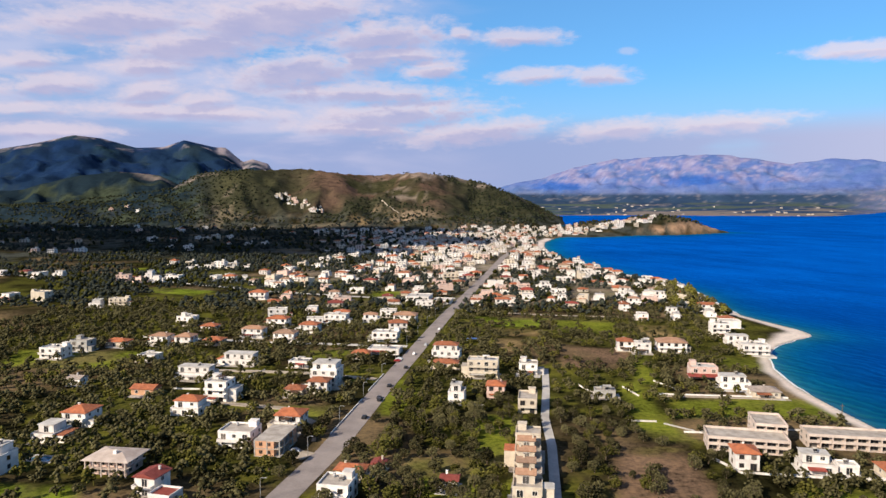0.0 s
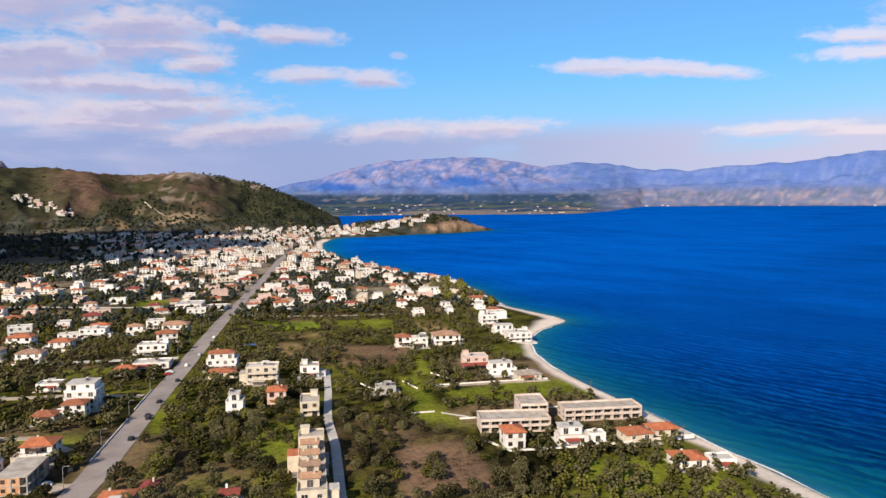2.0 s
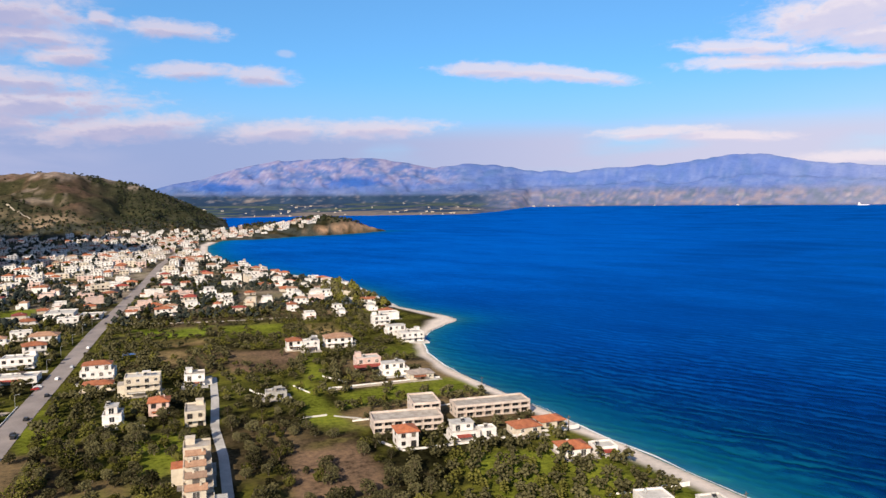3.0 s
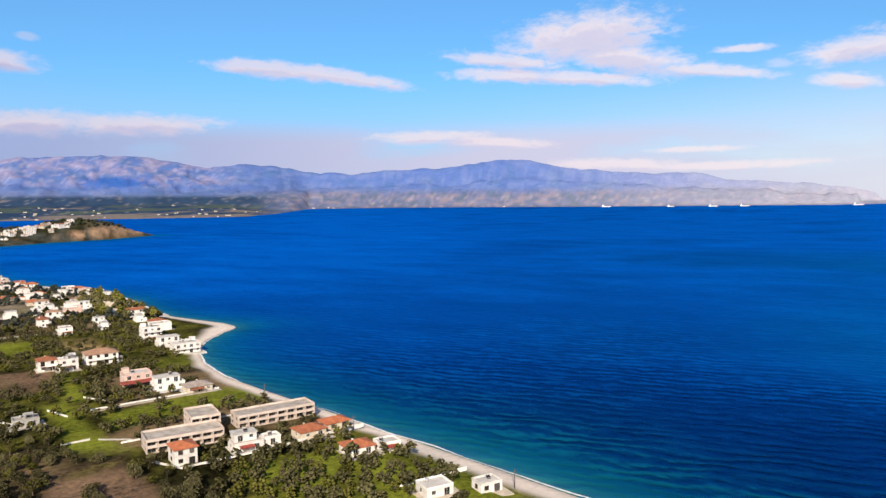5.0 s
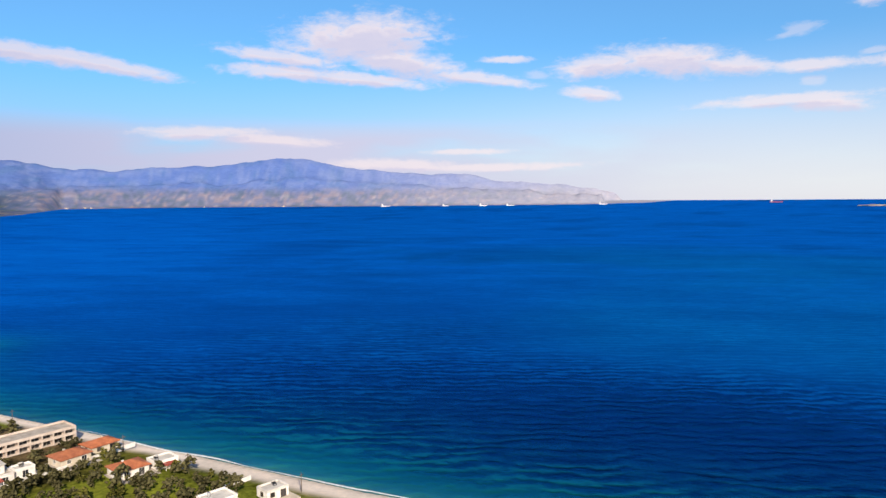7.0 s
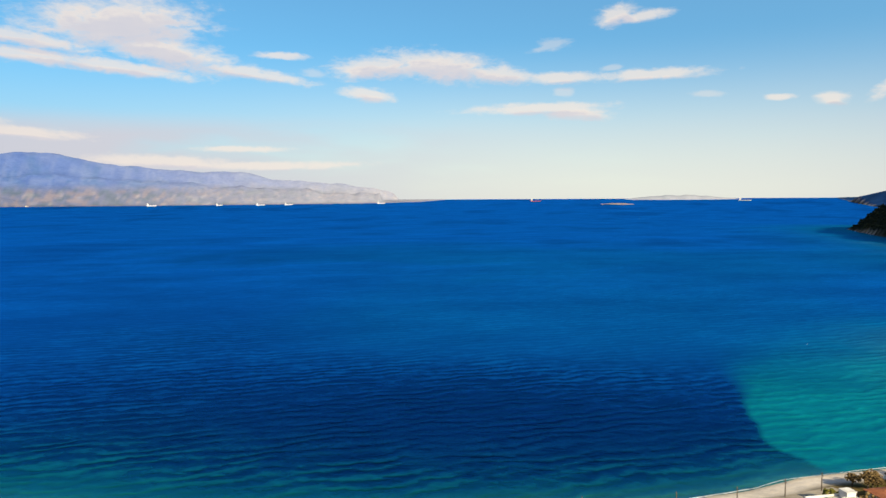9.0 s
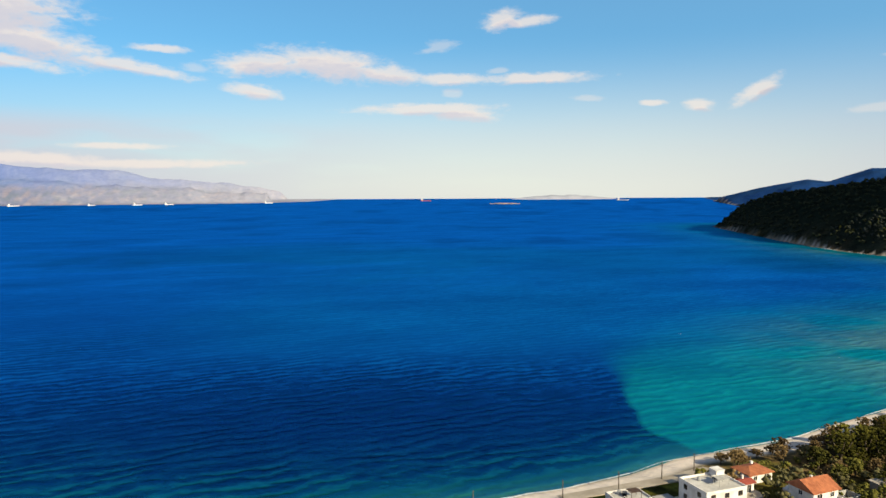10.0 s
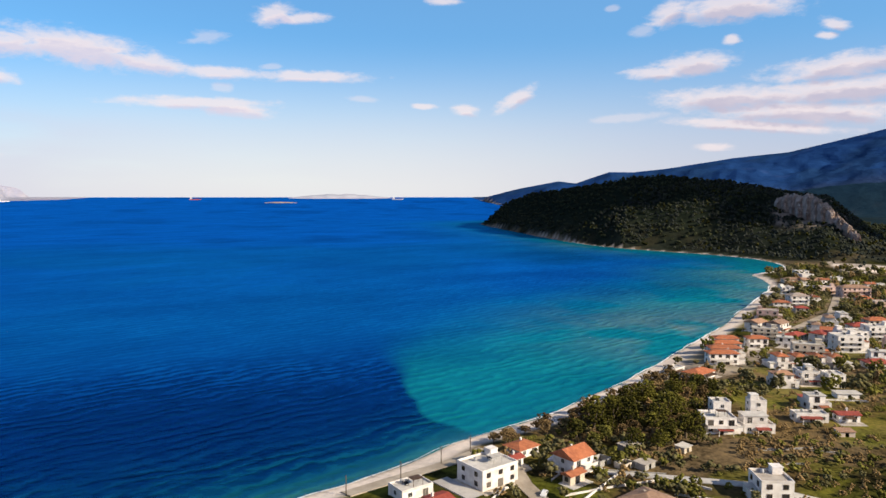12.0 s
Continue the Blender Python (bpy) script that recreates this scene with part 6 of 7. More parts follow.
def hill_track(way, wide):
    """A dirt track cut into the hill, by bearing and elevation from the plain."""
    pts = []
    rs = np.arange(1500, 2470, 6.0)
    for az, el in way:
        z = land_height(rs * math.sin(radians(az)), rs * math.cos(radians(az)))[0]
        hit = np.where(np.degrees(np.arctan2(z - 80, rs)) > el)[0]
        r = rs[hit[0]] if len(hit) else 2400
        pts.append((r * math.sin(radians(az)), r * math.cos(radians(az))))
    ribbon("track", pts, wide, 1.2, DUST, "pale dirt track on the hillside", "track")


hill_track([(-5.0, 0.0), (-4.4, -0.5), (-3.6, -1.0)], 3.5)


# ---- foam where the small waves break ----
def foam_material():
    m, N, sh = surface("sea_foam", 0.7, 0.0, 0.3)
    at = N.add("ShaderNodeNewGeometry").outputs["Position"]
    N.put(sh.inputs["Base Color"], N.mix(N.range(N.noise(at, 0.8, 4.0, 0.6), 0.35, 0.65), (0.55, 0.58, 0.58), (0.82, 0.83, 0.82)))
    return m


def surf(shift, wide, gaps, seed):
    """A broken line of foam along the beaches, each stretch a lens of uneven width."""
    pts = np.array(COAST[6:66], dtype=float)
    for _ in range(2):
        pts = np.stack([pts[:-1] * 0.75 + pts[1:] * 0.25, pts[:-1] * 0.25 + pts[1:] * 0.75], 1).reshape(-1, 2)
    step = np.concatenate([[0], np.cumsum(np.hypot(*np.diff(pts, axis=0).T))])
    s = np.arange(0, step[-1], 1.5)
    x, y = np.interp(s, step, pts[:, 0]), np.interp(s, step, pts[:, 1])
    tx, ty = np.gradient(x), np.gradient(y)
    n = np.hypot(tx, ty) + 1e-9
    nx, ny = ty / n, -tx / n
    reach = np.hypot(x, y)
    sea = np.sign(shore_distance(x - nx * 6, y - ny * 6) - shore_distance(x + nx * 6, y + ny * 6))
    a = wave_noise(s, s * 0, 34.0, seed, 4)
    w = wide * np.clip(a + gaps, 0, 1.3) * np.maximum(1.0, reach / 330) * (reach < 2150)
    off = shift + 1.0 * wave_noise(s, s * 0, 22.0, seed + 9, 3)
    verts, faces = [], []
    for i in range(len(s)):
        for k in (-0.5, 0.5):
            q = (off[i] + k * w[i]) * sea[i]
            verts.append((x[i] + nx[i] * q, y[i] + ny[i] * q, 0.10))
        if i and w[i] > 0.05 and w[i - 1] > 0.05:
            faces.append((2 * i - 2, 2 * i - 1, 2 * i + 1, 2 * i))
    ob = new("surf", mesh_of("surf", verts, faces, [FOAM]))
    return tagged(ob, "thin white line of foam along the beach", "foam", kind="stuff")


FOAM = foam_material()
surf(0.3, 0.75, 0.5, 301)

# ---- trees ----
def clumps(rng, count, rad, low, high, size, squash=0.8, shape="round"):
    """Leaf clumps as small ragged eight-sided pieces over an uneven crown."""
    verts, faces = [], []
    lobes = [(rng.uniform(-0.45, 0.45) * rad, rng.uniform(-0.45, 0.45) * rad, rng.uniform(0.35, 0.75), rng.uniform(0.5, 0.75)) for _ in range(5)]
    for _ in range(count):
        lx, ly, lz, lr = rng.choice(lobes)
        a, b = rng.uniform(0, 2 * math.pi), rng.uniform(-0.75, 1.0)
        k = math.sqrt(max(0.0, 1 - b * b)) * rng.uniform(0.75, 1.05)
        if shape == "cone":
            t = rng.random() ** 0.8
            cx, cy, cz = rad * (1.05 - t) * math.cos(a) * rng.uniform(0.6, 1), rad * (1.05 - t) * math.sin(a) * rng.uniform(0.6, 1), low + (high - low) * t
        else:
            cx, cy = lx + rad * lr * k * math.cos(a), ly + rad * lr * k * math.sin(a)
            cz = low + (high - low) * min(1.0, max(0.0, lz + 0.38 * b * rng.uniform(0.7, 1)))
        s = size * rng.uniform(0.6, 1.25)
        n = len(verts)
        for dx, dy, dz in ((1, 0, 0), (0, 1, 0), (-1, 0, 0), (0, -1, 0), (0, 0, 1), (0, 0, -1)):
            verts.append((cx + s * (dx + rng.uniform(-0.35, 0.35)), cy + s * (dy + rng.uniform(-0.35, 0.35)), cz + s * squash * (dz + rng.uniform(-0.35, 0.35))))
        faces += [(n + a, n + b, n + c) for a, b, c in ((0, 1, 4), (1, 2, 4), (2, 3, 4), (3, 0, 4), (1, 0, 5), (2, 1, 5), (3, 2, 5), (0, 3, 5))]
    return verts, faces


def trunk_mesh(rng, high, rad, material, limbs=4):
    me = None
    verts, faces = [], []
    paths = [([(0, 0, -0.4), (rng.uniform(-0.1, 0.1), rng.uniform(-0.1, 0.1), high * 0.45), (rng.uniform(-0.2, 0.2), rng.uniform(-0.2, 0.2), high * 0.75)], rad)]
    for k in range(limbs):
        a = 2 * math.pi * (k + rng.random()) / limbs
        s = rng.uniform(0.5, 0.9) * high * 0.35
        paths.append(([(0, 0, high * 0.35), (0.5 * s * math.cos(a), 0.5 * s * math.sin(a), high * 0.55), (s * math.cos(a), s * math.sin(a), high * 0.85)], rad * 0.55))
    for path, r0 in paths:
        n = len(verts)
        for i, p in enumerate(path):
            r = r0 * (1 - 0.33 * i)
            verts += [(p[0] + r * math.cos(k * math.pi * 0.4), p[1] + r * math.sin(k * math.pi * 0.4), p[2]) for k in range(5)]
        for i in range(len(path) - 1):
            faces += [(n + i * 5 + k, n + i * 5 + (k + 1) % 5, n + i * 5 + 5 + (k + 1) % 5, n + i * 5 + 5 + k) for k in range(5)]
    return mesh_of("trunk", verts, faces, [material])


def tree(name, x, y, rng, high, rad, leaf, label, count=85, size=0.5, shape="round", low=0.3):
    root = new(name)
    root.matrix_basis = pose(x, y, ground_z(x, y), 0, 0, rng.uniform(0, 360))
    part("trunk", trunk_mesh(rng, high, 0.06 * high if name != "cypress" else 0.15, BARK, 4 if shape == "round" else 2), root)
    v, f = clumps(rng, count, rad, high * low, high, size, 0.8, shape)
    part("crown", mesh_of("crown", v, f, [leaf]), root)
    return tagged(root, label, "tree", name + "s")


def scatter(cells, seed, cell):
    """Jittered spots over a rectangle x0, y0, x1, y1."""
    x0, y0, x1, y1 = cells
    rng = np.random.RandomState(seed)
    X, Y = np.meshgrid(np.arange(x0, x1, cell), np.arange(y0, y1, cell))
    X, Y = X.ravel() + rng.uniform(-0.32, 0.32, X.size) * cell, Y.ravel() + rng.uniform(-0.32, 0.32, Y.size) * cell
    return X, Y, rng.rand(X.size)


def free(X, Y, margin=2.2, shore=16.0, plots=0.06, chance=None):
    """Spots clear of houses, roads, plots and beach."""
    z, d, far, r, az, *_ = land_height(X, Y)
    ok = (d > shore) & (road_gap(X, Y) > margin) & (az > -35) & (az < 143)
    for fx, fy, fr in FOOTPRINTS:
        ok &= np.hypot(X - fx, Y - fy) > fr * 0.86 + margin * 0.75
    if chance is not None:
        open_plot = np.zeros(X.shape)
        for poly, c in PLOTS:
            open_plot = np.maximum(open_plot, in_poly(X, Y, poly, 1.0))
        ok &= chance > open_plot * (1 - plots * 1.8)
    return ok, z, d, r, az


rng = random.Random(21)
OLIVES = [tree("olive_tree", 30 * i, -900, random.Random(40 + i), h, rr, leaf, lab, 250, 0.28, "round", 0.10) for i, (h, rr, leaf, lab) in enumerate(
    ((4.3, 2.45, OLIVE, "grey-green olive tree with a rounded crown"), (3.6, 2.1, OLIVE, "low grey-green olive tree"), (4.9, 2.8, OLIVE, "broad old olive tree in a grove"),
     (4.0, 2.2, BROADLEAF, "dark green citrus tree with a round crown"), (5.4, 2.5, BROADLEAF, "leafy green garden tree")))]
X, Y, C = scatter((-260, 120, 170, 520), 31, 5.5)
gap = wave_noise(X, Y, 17.0, 161, 3)
ok, Z, D, R, AZ = free(X, Y, 2.4, 13.0, 0.08, C)
ok &= (gap > -0.62) & (C > 0.07)
near_grove = np.argsort(np.hypot(X - 20, Y - 200) + 1e6 * ~ok)[:int(ok.sum())]
first = [i for i in near_grove if ok[i] and R[i] > 150][:285]
for n, i in enumerate(first):
    yellow = X[i] > 80 and Y[i] < 185
    k = rng.choice((0, 1, 0, 2, 4)) if yellow else rng.choice((0, 0, 1, 1, 2, 2, 0, 3, 4))
    s = rng.uniform(0.7, 1.15) * (0.85 if X[i] > 42 and Y[i] > 185 else 1.0) * (1.35 if k >= 3 and X[i] < 0 else 1.0)
    m = pose(X[i], Y[i], float(Z[i]), 0, 0, rng.uniform(0, 360)) @ Matrix.Diagonal((s, s, s * rng.uniform(0.85, 1.1), 1))
    if n < len(OLIVES):
        t = OLIVES[n]
        t.matrix_basis = m
    else:
        c = copy_thing(OLIVES[k], Matrix.Identity(4))
        c.matrix_basis = m


def woods(name, label, spots, kinds, materials, category="trees", trunks=True):
    """Many trees in one mesh. spots: x, y, z, scale, kind."""
    V, F, S, n = [], [], [], 0
    rr = np.random.RandomState(9)
    for k, (v, f) in enumerate(kinds):
        v, f = np.array(v), np.array(f)
        sel = [s for s in spots if s[4] == k]
        if not sel:
            continue
        a = rr.uniform(0, 2 * math.pi, len(sel))
        P = np.array([s[:4] for s in sel])
        x = v[None, :, 0] * np.cos(a)[:, None] - v[None, :, 1] * np.sin(a)[:, None]
        y = v[None, :, 0] * np.sin(a)[:, None] + v[None, :, 1] * np.cos(a)[:, None]
        tall = rr.uniform(0.85, 1.2, len(sel))
        W = np.stack([x * P[:, 3:4] + P[:, 0:1], y * P[:, 3:4] + P[:, 1:2], v[None, :, 2] * (P[:, 3] * tall)[:, None] + P[:, 2:3]], -1)
        V.append(W.reshape(-1, 3))
        F.append((f[None] + (np.arange(len(sel)) * len(v))[:, None, None] + n).reshape(-1, 3))
        S.append(np.full(len(sel) * len(f), k % len(materials)))
        n += len(sel) * len(v)
    V, F, S = np.concatenate(V), np.concatenate(F), np.concatenate(S)
    me = bpy.data.meshes.new(name)
    me.vertices.add(len(V))
    me.vertices.foreach_set("co", V.ravel())
    me.loops.add(F.size)
    me.loops.foreach_set("vertex_index", F.ravel())
    me.polygons.add(len(F))
    me.polygons.foreach_set("loop_start", np.arange(0, F.size, 3))
    for m in materials:
        me.materials.append(m)
    me.polygons.foreach_set("material_index", S.astype(np.int32))
    me.update(calc_edges=True)
    return tagged(new(name, me), label, category, kind="stuff")


def crowns(seed, leafy, count, rad, high, size, low=0.3, shape="round"):
    v, f = clumps(random.Random(seed), count, rad, high * low, high, size, 0.8, shape)
    n = len(v)
    v += [(0.18, 0, -0.4), (-0.1, 0.16, -0.4), (-0.1, -0.16, -0.4), (0, 0, high * 0.6)]
    f += [(n, n + 1, n + 3), (n + 1, n + 2, n + 3), (n + 2, n, n + 3)]
    return v, f


# the rest of the near groves
spots = []
later = set(first)
for i in np.where(ok)[0]:
    if i in later or R[i] < 140:
        continue
    green = D[i] < 85 and Y[i] > 400
    spots.append((X[i], Y[i], float(Z[i]), rng.uniform(0.65, 1.1) * (0.85 if X[i] > 42 and Y[i] > 185 else 1.0), rng.choice((0, 0, 2, 2, 4, 1)) if not (X[i] > 80 and Y[i] < 185) else rng.choice((0, 2, 4, 1))))
kinds = [crowns(51 + k, 0, 27, 2.45, 4.2, 0.70, 0.08) for k in range(6)]
woods("olive_grove", "dense grey-green olive grove with rounded crowns", spots, kinds, [OLIVE, BROADLEAF])
# groves further inland
spots = []
for cells, cell, seed, low_r, high_r in (((560, -1100, 1150, -620), 9.0, 66, 700, 1700), ((-520, 480, 230, 1000), 7.4, 61, 480, 1050), ((-1000, 900, 240, 1900), 15.0, 62, 1000, 2100)):
    X, Y, C = scatter(cells, seed, cell)
    ok, Z, D, R, AZ = free(X, Y, 2.5, 14.0, 0.1, C)
    gap = wave_noise(X, Y, 70.0, 171, 3)
    ok &= (gap > -0.35) & (C > np.where(cell > 12, 0.45, 0.15)) & (R > low_r) & (R < high_r) | (ok & (cells[0] == -520) & (R <= 480) & (Y > 520))
    ok &= ~((AZ > 133.5) & (R > 690) & (R < 960) & (C < 0.93))
    big = cell / 7.0
    spots += [(X[i], Y[i], float(Z[i]), rng.uniform(0.8, 1.3) * big ** 0.6, rng.choice((0, 0, 2, 2, 1))) for i in np.where(ok)[0]]
kinds = [crowns(71 + k, 0, 6, 2.6, 4.0, 1.4, 0.08) for k in range(4)]
woods("distant_grove", "olive groves and gardens of the inland plain", spots, kinds, [HAZEOLIVE, BROADLEAF])
# southern gardens and orchards
X, Y, C = scatter((60, -640, 700, -60), 33, 4.0)
ok, Z, D, R, AZ = free(X, Y, 2.0, 17.0, 0.12, C)
gap = wave_noise(X, Y, 18.0, 181, 3)
village = in_poly(X, Y, [(236, -186), (262, -184), (330, -270), (300, -315), (225, -295)], 4)
orchard = in_poly(X, Y, [(215, -190), (215, -235), (60, -330), (60, -120), (140, -125)], 6)
ok &= (C > 0.14 + 0.6 * village) & (gap > -0.62) & (AZ > 88) & (R < np.where(AZ > 133, 680, 720))
spots = [(X[i], Y[i], float(Z[i]), rng.uniform(0.4, 1.2) * (0.85 if orchard[i] > 0.5 else 1.15), rng.choice((0, 1, 3, 2, 5, 2, 5)) if orchard[i] > 0.5 else rng.choice((0, 1, 1, 3, 4, 2))) for i in np.where(ok)[0]]
kinds = [crowns(81 + k, 0, 16, 1.8, 2.9, 0.62, 0.06) for k in range(6)]
woods("garden_trees", "green and brown orchard and garden trees behind the beach", spots, kinds, [BROADLEAF, OLIVE, BROWNLEAF])

# taller trees between the houses of the southern village
X, Y, C = scatter((210, -640, 640, -190), 39, 8.5)
ok, Z, D, R, AZ = free(X, Y, 1.2, 9.0, 0.1, C)
ok &= (C > 0.36 + 0.5 * in_poly(X, Y, [(236, -186), (262, -184), (330, -270), (300, -315), (225, -295)], 4)) & (AZ > 100) & (R < 860) & (wave_noise(X, Y, 42.0, 183, 3) > -0.25) & (Y < -190 - 0.25 * D)
spots = [(X[i], Y[i], float(Z[i]), rng.uniform(0.7, 1.35), rng.choice((0, 0, 1, 1, 3, 2))) for i in np.where(ok)[0]]
kinds = [crowns(121 + k, 0, 46, 3.0, 6.2, 0.8, 0.12) for k in range(4)]
woods("village_trees", "dark green trees between the houses of the southern village", spots, kinds, [OLIVE, BROADLEAF, BROWNLEAF])

# the pine wood by the southern beach, tree by tree, with brown tamarisks on its edge
PINES = [tree("pine_tree", 0, 0, random.Random(90 + i), h, rr, leaf, "dark green shore tree with a dense ragged crown", 240, 0.44, "round", 0.12) for i, (h, rr, leaf) in enumerate(((7.4, 3.2, PINE), (5.8, 3.0, BROADLEAF), (8.6, 3.5, PINE)))]
TAMARISKS = [tree("tamarisk", 0, 0, random.Random(95 + i), h, rr, BROWNLEAF, "brown winter tamarisk at the edge of the beach", 150, 0.36, "round", 0.2) for i, (h, rr) in enumerate(((5.2, 2.9), (4.2, 2.5)))]
X, Y, C = scatter((165, -215, 265, -60), 35, 5.3)
ok, Z, D, R, AZ = free(X, Y, 1.5, 10.0, 0.1, C)
wood = in_poly(X, Y, [(186, -112), (212, -114), (246, -166), (241, -192), (205, -178), (178, -146), (180, -122)], 3) > 0.5
edge = (D > 10) & (D < 18) & (Y < -78) & (Y > -190)
left_p, left_t = list(PINES), list(TAMARISKS)
for i in np.where(ok & ((wood & (C > 0.17)) | (edge & (C > 0.18))))[0]:
    brown = edge[i] or D[i] < 19 or C[i] > 0.86 or (Y[i] < -160 and C[i] > 0.55)
    protos, left = (TAMARISKS, left_t) if brown else (PINES, left_p)
    s = rng.uniform(0.75, 1.15)
    m = pose(X[i], Y[i], float(Z[i]), 0, 0, rng.uniform(0, 360)) @ Matrix.Diagonal((s, s, s, 1))
    if left:
        t = left.pop()
    else:
        t = copy_thing(rng.choice(protos), Matrix.Identity(4))
    t.matrix_basis = m

# scrub on the hills, the peninsula and the headland
spots = []
for cells, cell, seed in (((-1500, 1650, 430, 2600), 16.0, 63), ((850, -1500, 2250, -560), 15.0, 64), ((480, 1740, 760, 1920), 13.0, 65)):
    X, Y, C = scatter(cells, seed, cell)
    Z, D, FAR, R, AZ, *_ = land_height(X, Y)
    bare = wave_noise(X, Y, 230.0, 81, 5)
    thin = (seed == 63) * (AZ < 2) * np.where((bare > -0.15) & (AZ > -15), 0.84, 0.12)
    ok = (D > (6 if seed == 64 else 12)) & (Z > (5 if seed == 64 else 20)) & (C > 0.05 + thin) & ~((AZ > 133) & (AZ < 138.6) & (R > 1040) & (R < 1265) & (C < 0.8)) & (AZ > -34) & (AZ < 142) & (R < 2620)
    spots += [(X[i], Y[i], float(Z[i]) - 0.8, rng.uniform(0.5, 1.0) if thin[i] > 0.3 else rng.uniform(0.8, 1.5), rng.choice((0, 1, 2))) for i in np.where(ok)[0]]
kinds = [crowns(101 + k, 0, 5, 3.2, 4.2, 2.1) for k in range(3)]
woods("hill_scrub", "dark maquis scrub on rocky hillsides", spots, kinds, [MAQUIS], "scrub")
def bluff(az, r, w, d, low, high, seed, turn):
    """A limestone cliff breaking out of the headland's side: tall buttresses with ledges and clefts."""
    bm = bmesh.new()
    bmesh.ops.create_cube(bm, size=2.0)
    bmesh.ops.subdivide_edges(bm, edges=bm.edges[:], cuts=14, use_grid_fill=True)
    for v in bm.verts:
        p = v.co.copy()
        q = Vector((p.x * 3.4 + seed, p.y * 2.0, p.z * 0.55))
        cleft = 1 - abs(noise.noise(q)) * 1.5
        k = 1 + 0.36 * (cleft - 0.6) + 0.16 * noise.noise(p * 5.0 + Vector((seed, 0, 0)))
        round_off = 1 - 0.15 * (p.x ** 4 + 0.6 * p.y * p.y)
        top = (high - low) * round_off * (0.90 + 0.13 * noise.noise(Vector((p.x * 2.2, p.y * 2.0, seed))))
        v.co = Vector((p.x * w / 2 * (0.92 + 0.1 * noise.noise(p * 2)), p.y * d / 2 * k * (1 - 0.16 * p.z), low + top * (p.z + 1) / 2))
    me = bpy.data.meshes.new("rock_bluff")
    bm.to_mesh(me)
    bm.free()
    me.materials.append(ROCK)
    ob = new("rock_bluff", me)
    x, y = r * math.sin(radians(az)), r * math.cos(radians(az))
    ob.matrix_basis = pose(x, y, 0, 0, 0, turn - az)
    return tagged(ob, "pale grey limestone cliff on the wooded headland", "cliff", kind="structure")


for i, top in enumerate((0.05, 0.28, 0.34, 0.22, 0.32, 0.05, -0.35, -0.85, -1.30, -1.75, -2.3)):
    az, r = 133.5 + 0.47 * i, 1258 - 17 * i
    bluff(az, r, (15, 19, 16, 20, 17, 15, 18, 14, 12, 11, 10)[i], 34, 80 + r * math.tan(radians(top - 2.0)), 80 + r * math.tan(radians(top)), 4.0 * i, 8 + 1.5 * i)
# tall shore trees north of the beach houses
X, Y, C = scatter((150, 440, 225, 660), 37, 8.0)
ok, Z, D, R, AZ = free(X, Y, 1.0, 12.0)
ok &= (D < 42) & (C > 0.35) & (Y > 470) & (Y < 640)
woods("shore_pines", "dark trees along the northern shore", [(X[i], Y[i], float(Z[i]), rng.uniform(0.9, 1.4), rng.choice((0, 1))) for i in np.where(ok)[0]], [crowns(111 + k, 0, 40, 3.0, 7.0, 0.9, 0.25) for k in range(2)], [OLIVE, BROADLEAF])


# ---- small things ----
def street_lamp(x, y, rot, high=8.0):
    root = new("street_lamp")
    root.matrix_basis = pose(x, y, ground_z(x, y) - 0.1, 0, 0, rot) @ Matrix.Scale(0.78, 4)
    if "lamp_pole" not in KEPT:
        KEPT["lamp_pole"] = tube("pole", [(0, 0, 0), (0, 0, 4), (0, 0, 8.0), (0.5, 0, 8.3), (1.6, 0, 8.4)], 0.11, IRON, 8, 0.6)
        KEPT["lamp_head"] = boxes_mesh("lamp_head", [(1.5, -0.16, 8.32, 2.3, 0.16, 8.5), (1.6, -0.1, 8.27, 2.2, 0.1, 8.32)], IRON)
    part("pole", KEPT["lamp_pole"], root)
    part("lamp_head", KEPT["lamp_head"], root)
    return tagged(root, "grey steel street lamp with a curved arm", "street lamp", "street lamps")


for k in range(11):
    t = 176 + 32 * k
    street_lamp(float(np.interp(t, [150, 213, 294, 369, 470, 587], [-52, -40, -28, -19, -4, 16])), t, -8)


def utility_pole(x, y, high=5.6):
    root = new("utility_pole")
    root.matrix_basis = pose(x, y, ground_z(x, y) - 0.2)
    part("pole", tube("pole", [(0, 0, 0), (0, 0, high / 2), (0, 0, high)], 0.15, BARK, 8, 0.7), root)
    part("crossarm", boxes_mesh("crossarm", [(-0.9, -0.06, high - 0.8, 0.9, 0.06, high - 0.66)], BARK), root)
    return tagged(root, "weathered wooden utility pole near the beach", "utility pole", "utility poles")


for x, y in ((191, -66), (196.5, -77), (183.5, -52), (178.5, -36), (172, -12), (146, 222), (145.5, 190), (143, 158), (146.5, 118), (147, 252)):
    utility_pole(x, y)


